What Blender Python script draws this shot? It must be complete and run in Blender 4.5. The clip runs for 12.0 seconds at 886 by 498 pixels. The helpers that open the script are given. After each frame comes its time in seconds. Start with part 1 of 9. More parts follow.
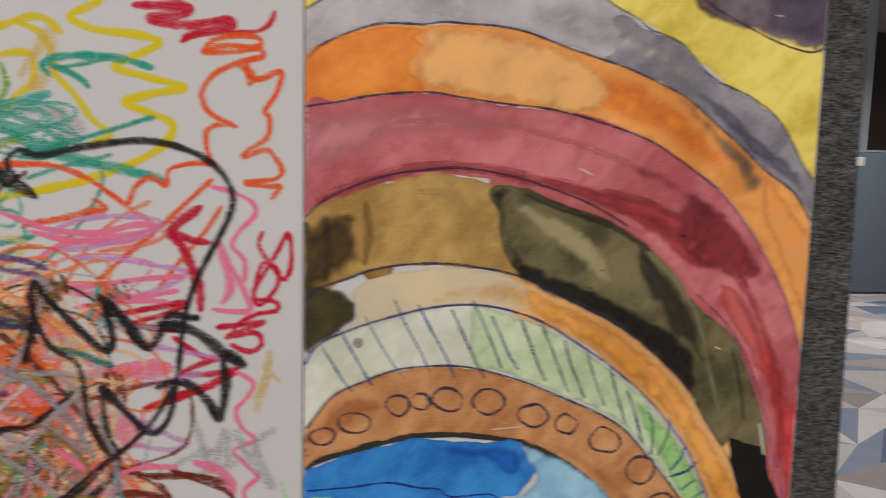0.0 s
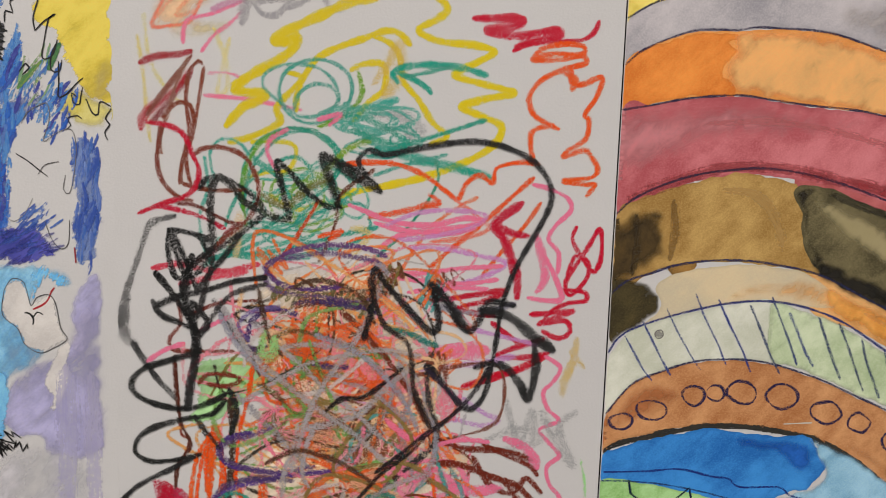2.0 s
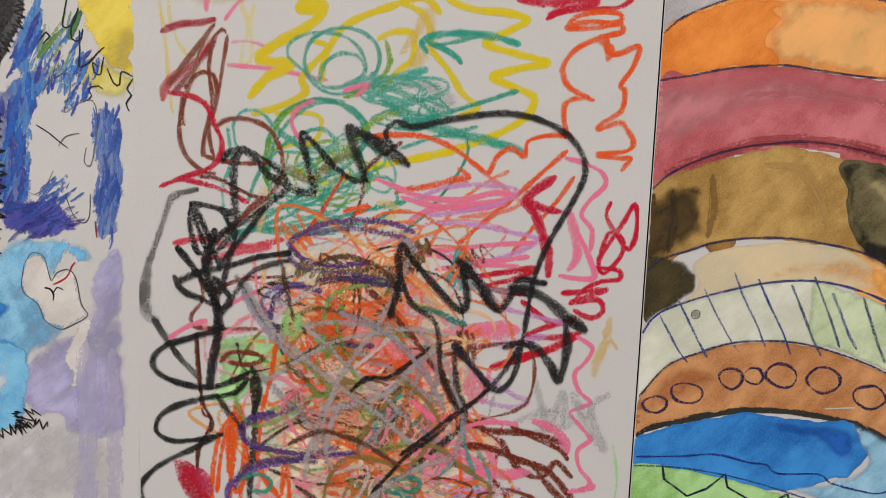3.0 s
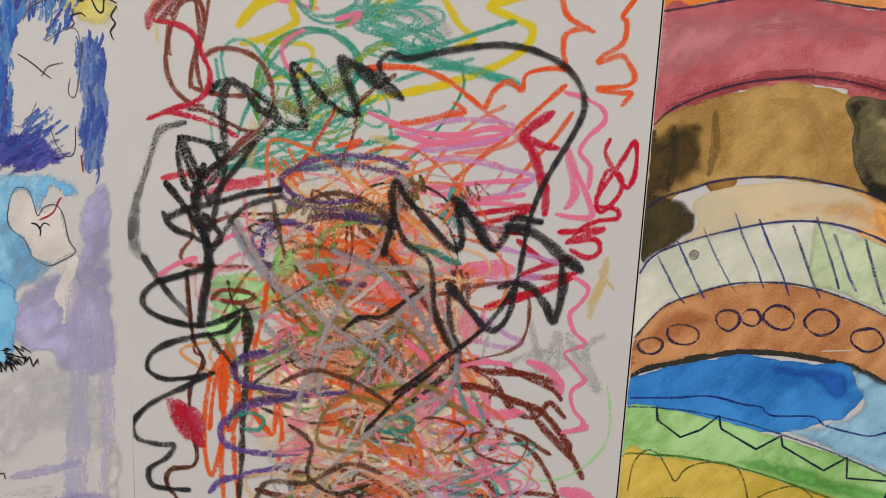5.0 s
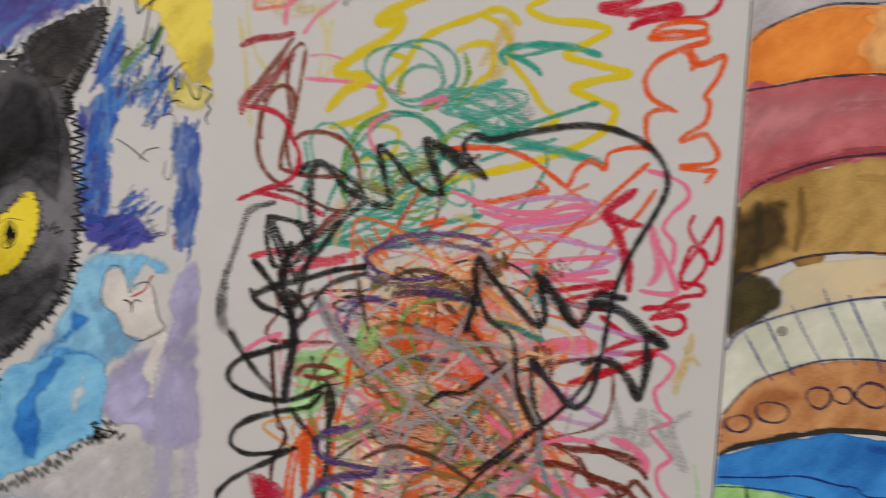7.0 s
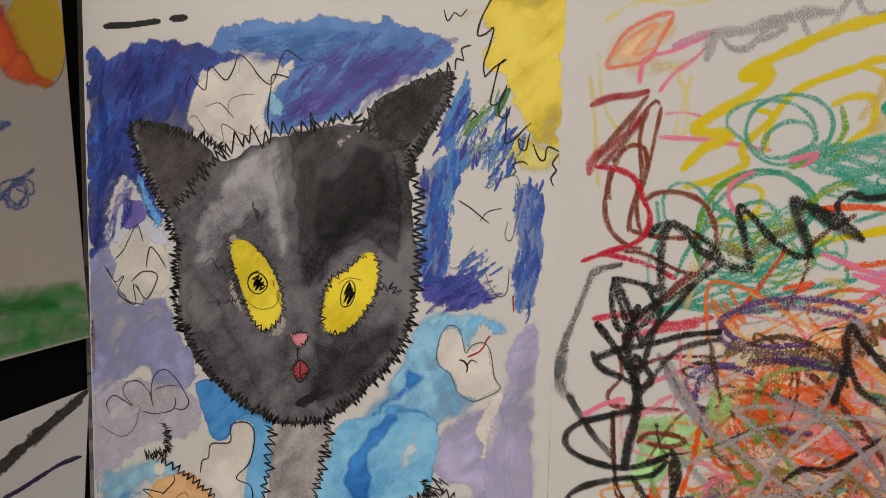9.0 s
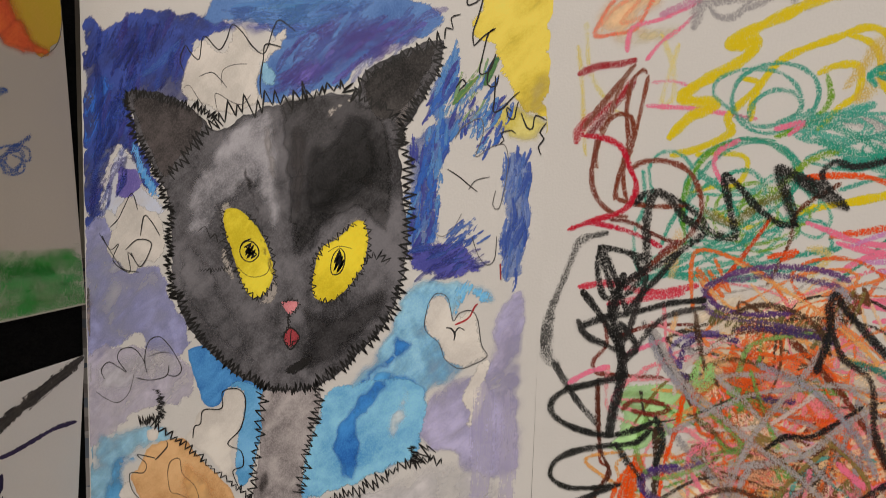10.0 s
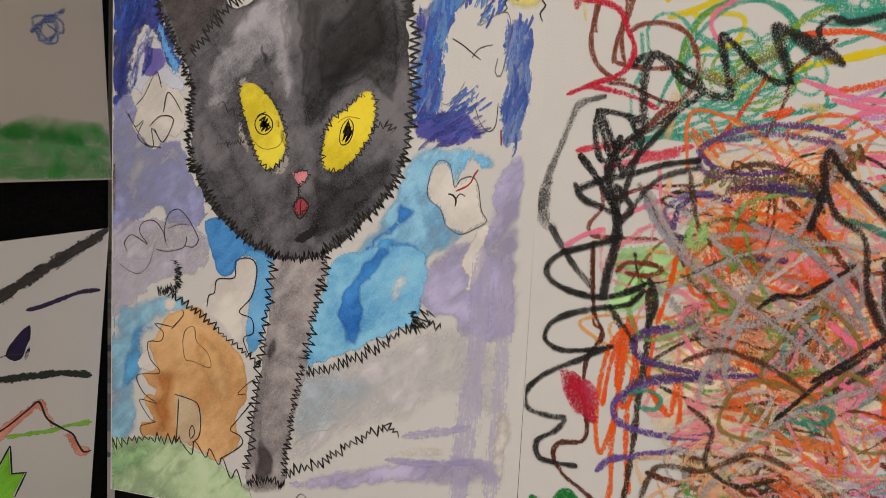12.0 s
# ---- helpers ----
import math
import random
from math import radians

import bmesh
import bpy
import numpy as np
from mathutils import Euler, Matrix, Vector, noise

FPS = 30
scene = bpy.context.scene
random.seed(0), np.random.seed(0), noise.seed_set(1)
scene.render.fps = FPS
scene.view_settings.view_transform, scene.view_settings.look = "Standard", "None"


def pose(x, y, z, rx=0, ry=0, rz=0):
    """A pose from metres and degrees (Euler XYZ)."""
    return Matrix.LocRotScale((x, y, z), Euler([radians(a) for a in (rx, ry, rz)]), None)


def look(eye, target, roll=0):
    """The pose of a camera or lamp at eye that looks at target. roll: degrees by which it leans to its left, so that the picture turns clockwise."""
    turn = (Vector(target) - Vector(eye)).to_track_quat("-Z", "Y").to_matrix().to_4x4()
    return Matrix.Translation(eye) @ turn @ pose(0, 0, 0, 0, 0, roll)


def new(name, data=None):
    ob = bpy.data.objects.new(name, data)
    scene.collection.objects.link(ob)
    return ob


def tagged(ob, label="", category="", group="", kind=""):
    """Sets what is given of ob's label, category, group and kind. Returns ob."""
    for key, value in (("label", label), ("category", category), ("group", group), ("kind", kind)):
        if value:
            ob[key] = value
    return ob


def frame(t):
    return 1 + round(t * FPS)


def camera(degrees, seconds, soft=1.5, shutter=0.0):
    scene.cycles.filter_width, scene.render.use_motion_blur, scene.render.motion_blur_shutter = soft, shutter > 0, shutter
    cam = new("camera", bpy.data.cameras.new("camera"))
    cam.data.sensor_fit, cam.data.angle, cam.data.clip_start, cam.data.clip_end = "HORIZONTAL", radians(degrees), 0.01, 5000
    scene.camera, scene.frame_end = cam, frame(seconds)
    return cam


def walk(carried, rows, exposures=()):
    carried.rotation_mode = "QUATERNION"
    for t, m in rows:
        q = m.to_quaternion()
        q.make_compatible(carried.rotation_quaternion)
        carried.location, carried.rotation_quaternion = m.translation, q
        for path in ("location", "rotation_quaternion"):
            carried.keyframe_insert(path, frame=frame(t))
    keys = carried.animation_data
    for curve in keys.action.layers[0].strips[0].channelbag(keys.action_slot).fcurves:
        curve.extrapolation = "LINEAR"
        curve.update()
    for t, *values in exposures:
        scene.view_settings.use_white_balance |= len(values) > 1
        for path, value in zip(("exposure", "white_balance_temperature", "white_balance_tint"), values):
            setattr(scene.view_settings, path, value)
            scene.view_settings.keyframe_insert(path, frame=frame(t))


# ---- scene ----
cam = camera(68.0, 12.0, soft=0.55, shutter=0.4)
PATH = [
    (0, (-0.002, -0.382, 1.493), (0.259, 1.591, 1.298), 1.4),
    (0.5, (-0.078, -0.373, 1.498), (0.096, 1.607, 1.283), 1.5),
    (1, (-0.108, -0.377, 1.496), (-0.009, 1.61, 1.289), 1.6),
    (1.5, (-0.124, -0.391, 1.491), (-0.089, 1.598, 1.284), 1.8),
    (2, (-0.136, -0.399, 1.488), (-0.132, 1.591, 1.287), 1.9),
    (2.5, (-0.143, -0.393, 1.48), (-0.164, 1.597, 1.284), 2.0),
    (3, (-0.146, -0.388, 1.475), (-0.176, 1.6, 1.258), 2.1),
    (3.5, (-0.145, -0.385, 1.466), (-0.178, 1.6, 1.224), 2.2),
    (3.7, (-0.143, -0.383, 1.464), (-0.181, 1.598, 1.196), 2.2),
    (5.3, (-0.142, -0.382, 1.458), (-0.165, 1.591, 1.136), 2.6),
    (5.5, (-0.141, -0.376, 1.472), (-0.16, 1.601, 1.173), 2.5),
    (6, (-0.133, -0.373, 1.481), (-0.135, 1.609, 1.21), 2.4),
    (6.5, (-0.136, -0.377, 1.48), (-0.153, 1.608, 1.237), 2.2),
    (7, (-0.176, -0.384, 1.478), (-0.287, 1.603, 1.276), 2.0),
    (7.5, (-0.26, -0.38, 1.468), (-0.528, 1.593, 1.281), 1.9),
    (7.7, (-0.285, -0.379, 1.463), (-0.591, 1.588, 1.275), 1.8),
    (9.3, (-0.327, -0.39, 1.507), (-0.716, 1.564, 1.335), 1.4),
    (9.5, (-0.321, -0.389, 1.501), (-0.717, 1.565, 1.342), 1.6),
    (10, (-0.314, -0.392, 1.487), (-0.717, 1.558, 1.295), 1.7),
    (10.5, (-0.32, -0.4, 1.461), (-0.723, 1.548, 1.248), 2.0),
    (11, (-0.306, -0.406, 1.43), (-0.713, 1.536, 1.184), 2.2),
    (11.5, (-0.3, -0.407, 1.405), (-0.732, 1.53, 1.159), 2.5),
    (12, (-0.286, -0.408, 1.404), (-0.791, 1.518, 1.218), 2.9),
]
EXPOSURES = [(0.0, -0.41, 6220, 10), (1.0, -0.33, 6220, 10), (2.5, -0.25, 6250, 10), (5.5, -0.25, 6280, 10), (6.5, -0.34, 6280, 10), (7.5, -0.43, 6350, 10), (9.5, -0.39, 6750, 10), (12.0, -0.29, 6750, 10)]
scene.cycles.transparent_max_bounces = 64
walk(cam, [(t, look(eye, target, roll)) for t, eye, target, roll in PATH], EXPOSURES)

# ---- light: a large indoor hall, lit by added overhead lamps out of view ----
world = bpy.data.worlds.new("hall_air")
scene.world = world
world.use_nodes = True
world.node_tree.nodes["Background"].inputs[0].default_value = (0.9, 0.95, 1.0, 1)
world.node_tree.nodes["Background"].inputs[1].default_value = 0.05


def unseen_overhead_lamp(x, y, watts, size=(1.6, 1.0)):
    data = bpy.data.lights.new("unseen_overhead_lamp", "AREA")
    data.shape, data.size, data.size_y = "RECTANGLE", size[0], size[1]
    data.energy, data.color = watts, (1.0, 0.935, 0.86)
    lamp = new("unseen_overhead_lamp", data)
    lamp.location = (x, y, 3.55)
    return lamp


# added, unseen: two light the sheets, two the hall behind the panels
unseen_overhead_lamp(-1.0, -2.0, 138)
unseen_overhead_lamp(2.6, -1.6, 72)
unseen_overhead_lamp(2.5, 3.0, 90)
unseen_overhead_lamp(6.5, 6.5, 200)


# ---- materials ----
def nodes_of(name):
    m = bpy.data.materials.new(name)
    m.use_nodes = True
    t = m.node_tree
    return m, t, t.nodes["Principled BSDF"], t.nodes["Material Output"]


def add(t, kind, **values):
    n = t.nodes.new(kind)
    for key, value in values.items():
        if key in n.inputs:
            n.inputs[key].default_value = value
    return n


def noise_node(t, scale, detail=3.0, rough=0.55, distort=0.0, stretch=None, turn=0.0):
    at = add(t, "ShaderNodeTexCoord")
    n = add(t, "ShaderNodeTexNoise", Scale=scale, Detail=detail, Roughness=rough, Distortion=distort)
    if stretch:
        r = add(t, "ShaderNodeMapping", Rotation=(0.0, turn, 0.0))
        m = add(t, "ShaderNodeMapping", Scale=stretch)
        t.links.new(at.outputs["Object"], r.inputs["Vector"])
        t.links.new(r.outputs["Vector"], m.inputs["Vector"])
        t.links.new(m.outputs["Vector"], n.inputs["Vector"])
    else:
        t.links.new(at.outputs["Object"], n.inputs["Vector"])
    return n.outputs["Fac"]


def maths(t, op, a, b=None, c=None, clamp=False):
    n = t.nodes.new("ShaderNodeMath")
    n.operation, n.use_clamp = op, clamp
    for slot, v in zip(n.inputs, (a, b, c)):
        if v is None:
            continue
        if isinstance(v, (int, float)):
            slot.default_value = v
        else:
            t.links.new(v, slot)
    return n.outputs[0]


def span(t, v, lo, hi, a=0.0, b=1.0):
    n = t.nodes.new("ShaderNodeMapRange")
    n.interpolation_type = "SMOOTHSTEP"
    for slot, value in zip(n.inputs, (v, lo, hi, a, b)):
        if isinstance(value, (int, float)):
            slot.default_value = value
        else:
            t.links.new(value, slot)
    return n.outputs[0]


def mixed(t, fac, a, b):
    n = t.nodes.new("ShaderNodeMix")
    n.data_type = "RGBA"
    for slot, v in ((n.inputs[0], fac), (n.inputs[6], a), (n.inputs[7], b)):
        if isinstance(v, (int, float)):
            slot.default_value = v
        elif isinstance(v, tuple):
            slot.default_value = (*v[:3], 1)
        else:
            t.links.new(v, slot)
    return n.outputs[2]


def bumped(t, bsdf, height, depth, strength=1.0):
    n = add(t, "ShaderNodeBump", Strength=strength, Distance=depth)
    t.links.new(height, n.inputs["Height"])
    t.links.new(n.outputs[0], bsdf.inputs["Normal"])


def lin(r, g, b):
    """A linear colour from the 0 to 255 values of a paint chart."""
    return tuple(((v / 255) / 12.92 if v < 10 else ((v / 255 + 0.055) / 1.055) ** 2.4) for v in (r, g, b))


def paper_material(name, colour):
    m, t, b, _ = nodes_of(name)
    fibre, cloud = noise_node(t, 700, 4), noise_node(t, 9, 2)
    shade = mixed(t, span(t, cloud, 0.3, 0.7), tuple(0.95 * c for c in colour), colour)
    t.links.new(mixed(t, span(t, fibre, 0.35, 0.6, 0.0, 0.35), tuple(0.93 * c for c in colour), shade), b.inputs["Base Color"])
    b.inputs["Roughness"].default_value = 0.75
    b.inputs["Specular IOR Level"].default_value = 0.25
    wave = noise_node(t, 5, 3, 0.45, 0.4, (1.0, 1.0, 1.8))
    bumped(t, b, maths(t, "MULTIPLY_ADD", wave, 14.0, fibre), 0.0003, 0.5)
    return m


MATERIALS = {}


def attribute(t, name):
    n = add(t, "ShaderNodeAttribute")
    n.attribute_name = name
    return n


def widened(t, v, gain, at=0.5):
    """A noise value with its contrast raised about the middle."""
    return maths(t, "MULTIPLY_ADD", v, gain, at - 0.5 * gain)


def crayon(rgb, cover=0.6, grain=1250, full=0.94):
    """Waxy crayon: opaque where it caught on the paper's tooth, a thin tinted film in the hollows, through which the marks below show.
    cover: how much of the paper it hides; full: how dense it lies on the tooth."""
    key = ("crayon", rgb, cover, grain, full)
    if key not in MATERIALS:
        m, t, b, out = nodes_of("crayon_wax")
        c = lin(*rgb)
        light = 0.3 * c[0] + 0.6 * c[1] + 0.1 * c[2]
        tooth, fine, press = noise_node(t, grain, 2, 0.6), noise_node(t, 2.2 * grain, 2, 0.6), noise_node(t, 70, 3)
        lay = maths(t, "ADD", widened(t, tooth, 3.6), widened(t, fine, 1.7, 0.0))
        lay = maths(t, "ADD", lay, widened(t, press, 1.3, 0.0))
        edge = attribute(t, "edge").outputs["Fac"]
        lay = maths(t, "ADD", lay, maths(t, "MULTIPLY_ADD", edge, 0.55, -0.45))
        thick = 0.9 - 0.9 * cover
        inside = span(t, edge, -0.06, 0.08)
        dense = full * (0.96 - 0.12 * min(1.0, light / 0.5))
        opaque = maths(t, "MULTIPLY", span(t, lay, thick - 0.08, thick + 0.2, 0.0, dense), inside)
        film = maths(t, "MULTIPLY", span(t, lay, thick - 0.5, thick + 0.05, 0.0, 0.55), inside)
        t.links.new(mixed(t, span(t, lay, thick, thick + 0.9), tuple(0.95 * v + 0.02 for v in c), tuple(0.95 * v for v in c)), b.inputs["Base Color"])
        b.inputs["Roughness"].default_value = 0.5
        b.inputs["Specular IOR Level"].default_value = 0.15
        bumped(t, b, tooth, 0.0003, 0.5)
        clear = t.nodes.new("ShaderNodeBsdfTransparent")
        t.links.new(mixed(t, film, (1.0, 1.0, 1.0), tuple(min(1.0, v / 0.75) ** 0.5 for v in c)), clear.inputs["Color"])
        both = t.nodes.new("ShaderNodeMixShader")
        t.links.new(opaque, both.inputs[0])
        t.links.new(clear.outputs[0], both.inputs[1])
        t.links.new(b.outputs[0], both.inputs[2])
        t.links.new(both.outputs[0], out.inputs["Surface"])
        MATERIALS[key] = m
    return MATERIALS[key]


def ink(rgb, cover=0.97):
    """A pen line: dense and thin, paler where the pen ran fast."""
    key = ("ink", rgb, cover)
    if key not in MATERIALS:
        m, t, b, out = nodes_of("pen_ink")
        b.inputs["Base Color"].default_value = (*(0.75 * v for v in lin(*rgb)), 1)
        b.inputs["Roughness"].default_value = 0.6
        flow = maths(t, "ADD", noise_node(t, 90, 3), maths(t, "MULTIPLY", noise_node(t, 1500, 2), 0.6))
        t.links.new(span(t, flow, 0.7 - 0.5 * cover, 0.95 - 0.5 * cover), b.inputs["Alpha"])
        MATERIALS[key] = m
    return MATERIALS[key]


def wash(rgb, rgb2=None, soft=0.5, cover=1.0, scale=20):
    """Watercolour: two tones that run into one another, pigment grain, an uneven wet edge."""
    key = ("wash", rgb, rgb2, soft, cover, scale)
    if key not in MATERIALS:
        m, t, b, out = nodes_of("watercolour")
        pool, blot = noise_node(t, scale, 4, 0.5, 0.8), noise_node(t, scale * 4.3, 5, 0.6, 0.6)
        drag = noise_node(t, 16, 4, 0.55, 0.6, (2.2, 2.2, 6.0), 0.8)
        hairs = noise_node(t, 60, 4, 0.7, 0.5, (1.0, 1.0, 7.0), 0.8)
        pigment, skip = noise_node(t, 900, 3, 0.7), noise_node(t, 330, 4, 0.7, 0.5, (1.0, 1.0, 2.6), 0.8)
        edge = attribute(t, "edge").outputs["Fac"]
        runs = maths(t, "ADD", widened(t, pool, 2.3), widened(t, blot, 0.8, 0.0))
        runs = maths(t, "ADD", runs, widened(t, drag, 1.0, 0.0))
        runs = maths(t, "ADD", runs, widened(t, hairs, 0.35, 0.0))
        runs = maths(t, "ADD", runs, widened(t, pigment, 0.5, 0.0))
        dark, pale = lin(*rgb), lin(*rgb2)
        tone = mixed(t, span(t, runs, -0.05, 1.05), tuple(0.82 * v for v in dark), tuple(1.06 * v for v in pale))
        tone = mixed(t, span(t, runs, 0.9, 1.6, 0.0, 0.5), tone, tuple(min(0.75, 1.3 * v + 0.03) for v in pale))
        tone = mixed(t, span(t, pigment, 0.42, 0.68, 0.0, 0.22), tone, tuple(min(0.75, 1.25 * v + 0.02) for v in pale))
        if soft < 0.3:
            body = span(t, maths(t, "MULTIPLY_ADD", edge, 3.0, widened(t, blot, 1.4, 0.3)), 0.0, 0.3)
            rim = span(t, maths(t, "ADD", edge, widened(t, blot, 0.6, 0.0)), 0.1, 0.8, 0.3, 0.0)
            tone = mixed(t, rim, tone, tuple(0.6 * v for v in dark))
        elif soft < 0.7:
            wide = maths(t, "ADD", edge, widened(t, blot, 1.0, 0.0))
            body = span(t, maths(t, "ADD", maths(t, "MULTIPLY", wide, 1.5), widened(t, skip, 2.4, 0.0)), 0.1, 0.6)
            body = maths(t, "MULTIPLY", body, span(t, edge, 0.0, 0.15))
        else:
            wide = maths(t, "ADD", edge, maths(t, "ADD", widened(t, blot, 0.7, 0.0), widened(t, drag, 1.1, 0.0)))
            body = maths(t, "MULTIPLY", span(t, wide, 0.0, 0.95), span(t, edge, 0.0, 0.5))
        if cover < 1:
            body = maths(t, "MULTIPLY", body, maths(t, "ADD", widened(t, pool, 1.8, cover), widened(t, drag, 1.2, 0.0), clamp=True))
        t.links.new(tone, b.inputs["Base Color"])
        t.links.new(body, b.inputs["Alpha"])
        b.inputs["Roughness"].default_value = 0.62
        b.inputs["Specular IOR Level"].default_value = 0.3
        bumped(t, b, pigment, 0.00005, 0.2)
        MATERIALS[key] = m
    return MATERIALS[key]


def brush(rgb, rgb2=None, cover=0.7, wet=1.0):
    """A brush stroke: streaks that run along it and skip over the paper."""
    key = ("brush", rgb, rgb2, cover, wet)
    if key not in MATERIALS:
        m, t, b, out = nodes_of("dry_brush_paint")
        flow = attribute(t, "flow").outputs["Vector"]
        turned = add(t, "ShaderNodeMapping", Scale=(55.0, 700.0, 1.0))
        t.links.new(flow, turned.inputs["Vector"])
        streak = add(t, "ShaderNodeTexNoise", Scale=1.0, Detail=4.0, Roughness=0.6, Distortion=0.5)
        t.links.new(turned.outputs["Vector"], streak.inputs["Vector"])
        bristle, skip, load = streak.outputs["Fac"], noise_node(t, 420, 4, 0.7), noise_node(t, 45, 3)
        edge = attribute(t, "edge").outputs["Fac"]
        lay = maths(t, "ADD", widened(t, bristle, 3.0), widened(t, skip, 2.6, 0.0))
        lay = maths(t, "ADD", lay, widened(t, load, 1.2, 0.0))
        t.links.new(mixed(t, span(t, lay, 0.1, 0.95), lin(*rgb2 or rgb), lin(*rgb)), b.inputs["Base Color"])
        held = maths(t, "ADD", lay, maths(t, "MULTIPLY_ADD", edge, 1.3, -1.05))
        thin = 0.85 - 1.1 * cover
        t.links.new(maths(t, "MULTIPLY", maths(t, "MULTIPLY", span(t, held, thin - 0.2, thin + 0.25), span(t, edge, -0.05, 0.1 if wet == 1 else 0.95)), wet), b.inputs["Alpha"])
        b.inputs["Roughness"].default_value = 0.6
        MATERIALS[key] = m
    return MATERIALS[key]


def carpet_material(name, dark, light, ribs):
    m, t, b, _ = nodes_of(name)
    tuft = noise_node(t, 620, 4, 0.7, 0.3, (0.9, 0.9, 1.3) if ribs else None)
    band = noise_node(t, 38, 3, 0.6)
    row = noise_node(t, 240, 3, 0.6, 1.0, (0.75, 0.75, 1.9))
    fac = span(t, maths(t, "ADD", maths(t, "MULTIPLY", tuft, 0.5), maths(t, "MULTIPLY", row, 0.5)), 0.36, 0.66)
    tone = mixed(t, fac, dark, light)
    t.links.new(mixed(t, span(t, band, 0.3, 0.7, 0.0, 0.3), tone, dark), b.inputs["Base Color"])
    b.inputs["Roughness"].default_value = 1.0
    b.inputs["Specular IOR Level"].default_value = 0.05
    b.inputs["Sheen Weight"].default_value = 0.01
    bumped(t, b, fac, 0.003, 0.9)
    return m


def paint_material(name, colour, rough=0.6, streak=0.06, bump=0.0006):
    m, t, b, _ = nodes_of(name)
    big, fine = noise_node(t, 3, 4), noise_node(t, 140, 3)
    tone = mixed(t, span(t, big, 0.3, 0.7), tuple(c * (1 - streak) for c in colour), colour)
    t.links.new(mixed(t, span(t, fine, 0.4, 0.7, 0.0, 0.25), tone, tuple(c * 0.85 for c in colour)), b.inputs["Base Color"])
    b.inputs["Roughness"].default_value = rough
    bumped(t, b, fine, bump, 0.4)
    return m


WHITE_PAPER = paper_material("white_drawing_paper", (0.665, 0.645, 0.63))
GREY_PAPER = paper_material("buff_drawing_paper", (0.49, 0.44, 0.385))
BLACK_CARPET = carpet_material("black_panel_fabric", (0.002, 0.002, 0.0022), (0.008, 0.0077, 0.0075), True)
GREY_CARPET = carpet_material("charcoal_ribbed_carpet", (0.04, 0.039, 0.039), (0.29, 0.285, 0.28), True)
WALL = paint_material("hall_wall_paint", (0.62, 0.57, 0.5))
CEILING = paint_material("ceiling_paint", (0.78, 0.77, 0.74))
BLUE_FABRIC = carpet_material("blue_grey_panel_fabric", (0.1, 0.13, 0.165), (0.17, 0.205, 0.25), False)
PALE_COLUMN = paint_material("pale_blue_grey_paint", (0.62, 0.68, 0.74), 0.5)
POST_METAL = paint_material("grey_blue_metal_post", (0.2, 0.23, 0.28), 0.4)
DARK_DOOR = paint_material("dark_brown_wood", (0.06, 0.045, 0.035), 0.5)
WHITE_PLASTIC = paint_material("white_plastic", (0.75, 0.72, 0.66), 0.45)
FLOOR_TONES = [paint_material("patterned_carpet", c, 0.95, 0.12, 0.002) for c in (
    (0.34, 0.31, 0.31), (0.45, 0.42, 0.42), (0.1, 0.13, 0.2), (0.2, 0.24, 0.31), (0.27, 0.24, 0.24), (0.55, 0.53, 0.53))]


# ---- building helpers ----
def part(name, bm, material, parent=None, label=""):
    mesh = bpy.data.meshes.new(name)
    bm.to_mesh(mesh)
    bm.free()
    for m in material if isinstance(material, list) else [material]:
        mesh.materials.append(m)
    ob = new(name, mesh)
    if parent:
        ob.parent = parent
    return tagged(ob, label) if label else ob


def slab(x0, y0, z0, x1, y1, z1, bevel=0.0, segments=2):
    bm = bmesh.new()
    bmesh.ops.create_cube(bm, size=1)
    for v in bm.verts:
        v.co = Vector(((x0 + x1) / 2 + v.co.x * (x1 - x0), (y0 + y1) / 2 + v.co.y * (y1 - y0), (z0 + z1) / 2 + v.co.z * (z1 - z0)))
    if bevel:
        bmesh.ops.bevel(bm, geom=bm.edges[:], offset=bevel, segments=segments, affect="EDGES", profile=0.5)
    return bm


# ---- the hall ----
tagged(part("wall_north", slab(-9, 10.6, 0, 12, 10.8, 5.2), WALL), "plain beige painted hall wall", "wall", kind="structure")
tagged(part("wall_south", slab(-9, -6.2, 0, 12, -6, 5.2), WALL), "plain beige painted hall wall", "wall", kind="structure")
tagged(part("wall_west", slab(-9.2, -6, 0, -9, 10.6, 5.2), WALL), "plain beige painted hall wall", "wall", kind="structure")
tagged(part("wall_east", slab(12, -6, 0, 12.2, 10.6, 5.2), WALL), "plain beige painted hall wall", "wall", kind="structure")
tagged(part("ceiling", slab(-9.2, -6.2, 5.2, 12.2, 10.8, 5.3), CEILING), "plain white ceiling of the hall", "ceiling", kind="structure")


def patterned_floor():
    """One carpet sheet, printed with uneven triangles."""
    bm = bmesh.new()
    rng = random.Random(5)
    nx, ny, x0, y0, dx, dy = 42, 38, -9.0, -6.0, 0.5, 0.4368
    grid = [[bm.verts.new((x0 + dx * i + (rng.uniform(-0.16, 0.16) if 0 < i < nx else 0),
                           y0 + dy * j + (rng.uniform(-0.15, 0.15) if 0 < j < ny else 0), 0)) for j in range(ny + 1)] for i in range(nx + 1)]
    for i in range(nx):
        for j in range(ny):
            a, b, c, d = grid[i][j], grid[i + 1][j], grid[i + 1][j + 1], grid[i][j + 1]
            for three in (((a, b, c), (a, c, d)) if rng.random() < 0.5 else ((a, b, d), (b, c, d))):
                bm.faces.new(three).material_index = rng.choice((0, 0, 1, 1, 2, 3, 4, 5))
    return part("floor", bm, FLOOR_TONES)


tagged(patterned_floor(), "hall carpet printed with grey, blue and white triangles", "floor", kind="structure")

# ---- the folding display panels ----
HINGE = -0.648
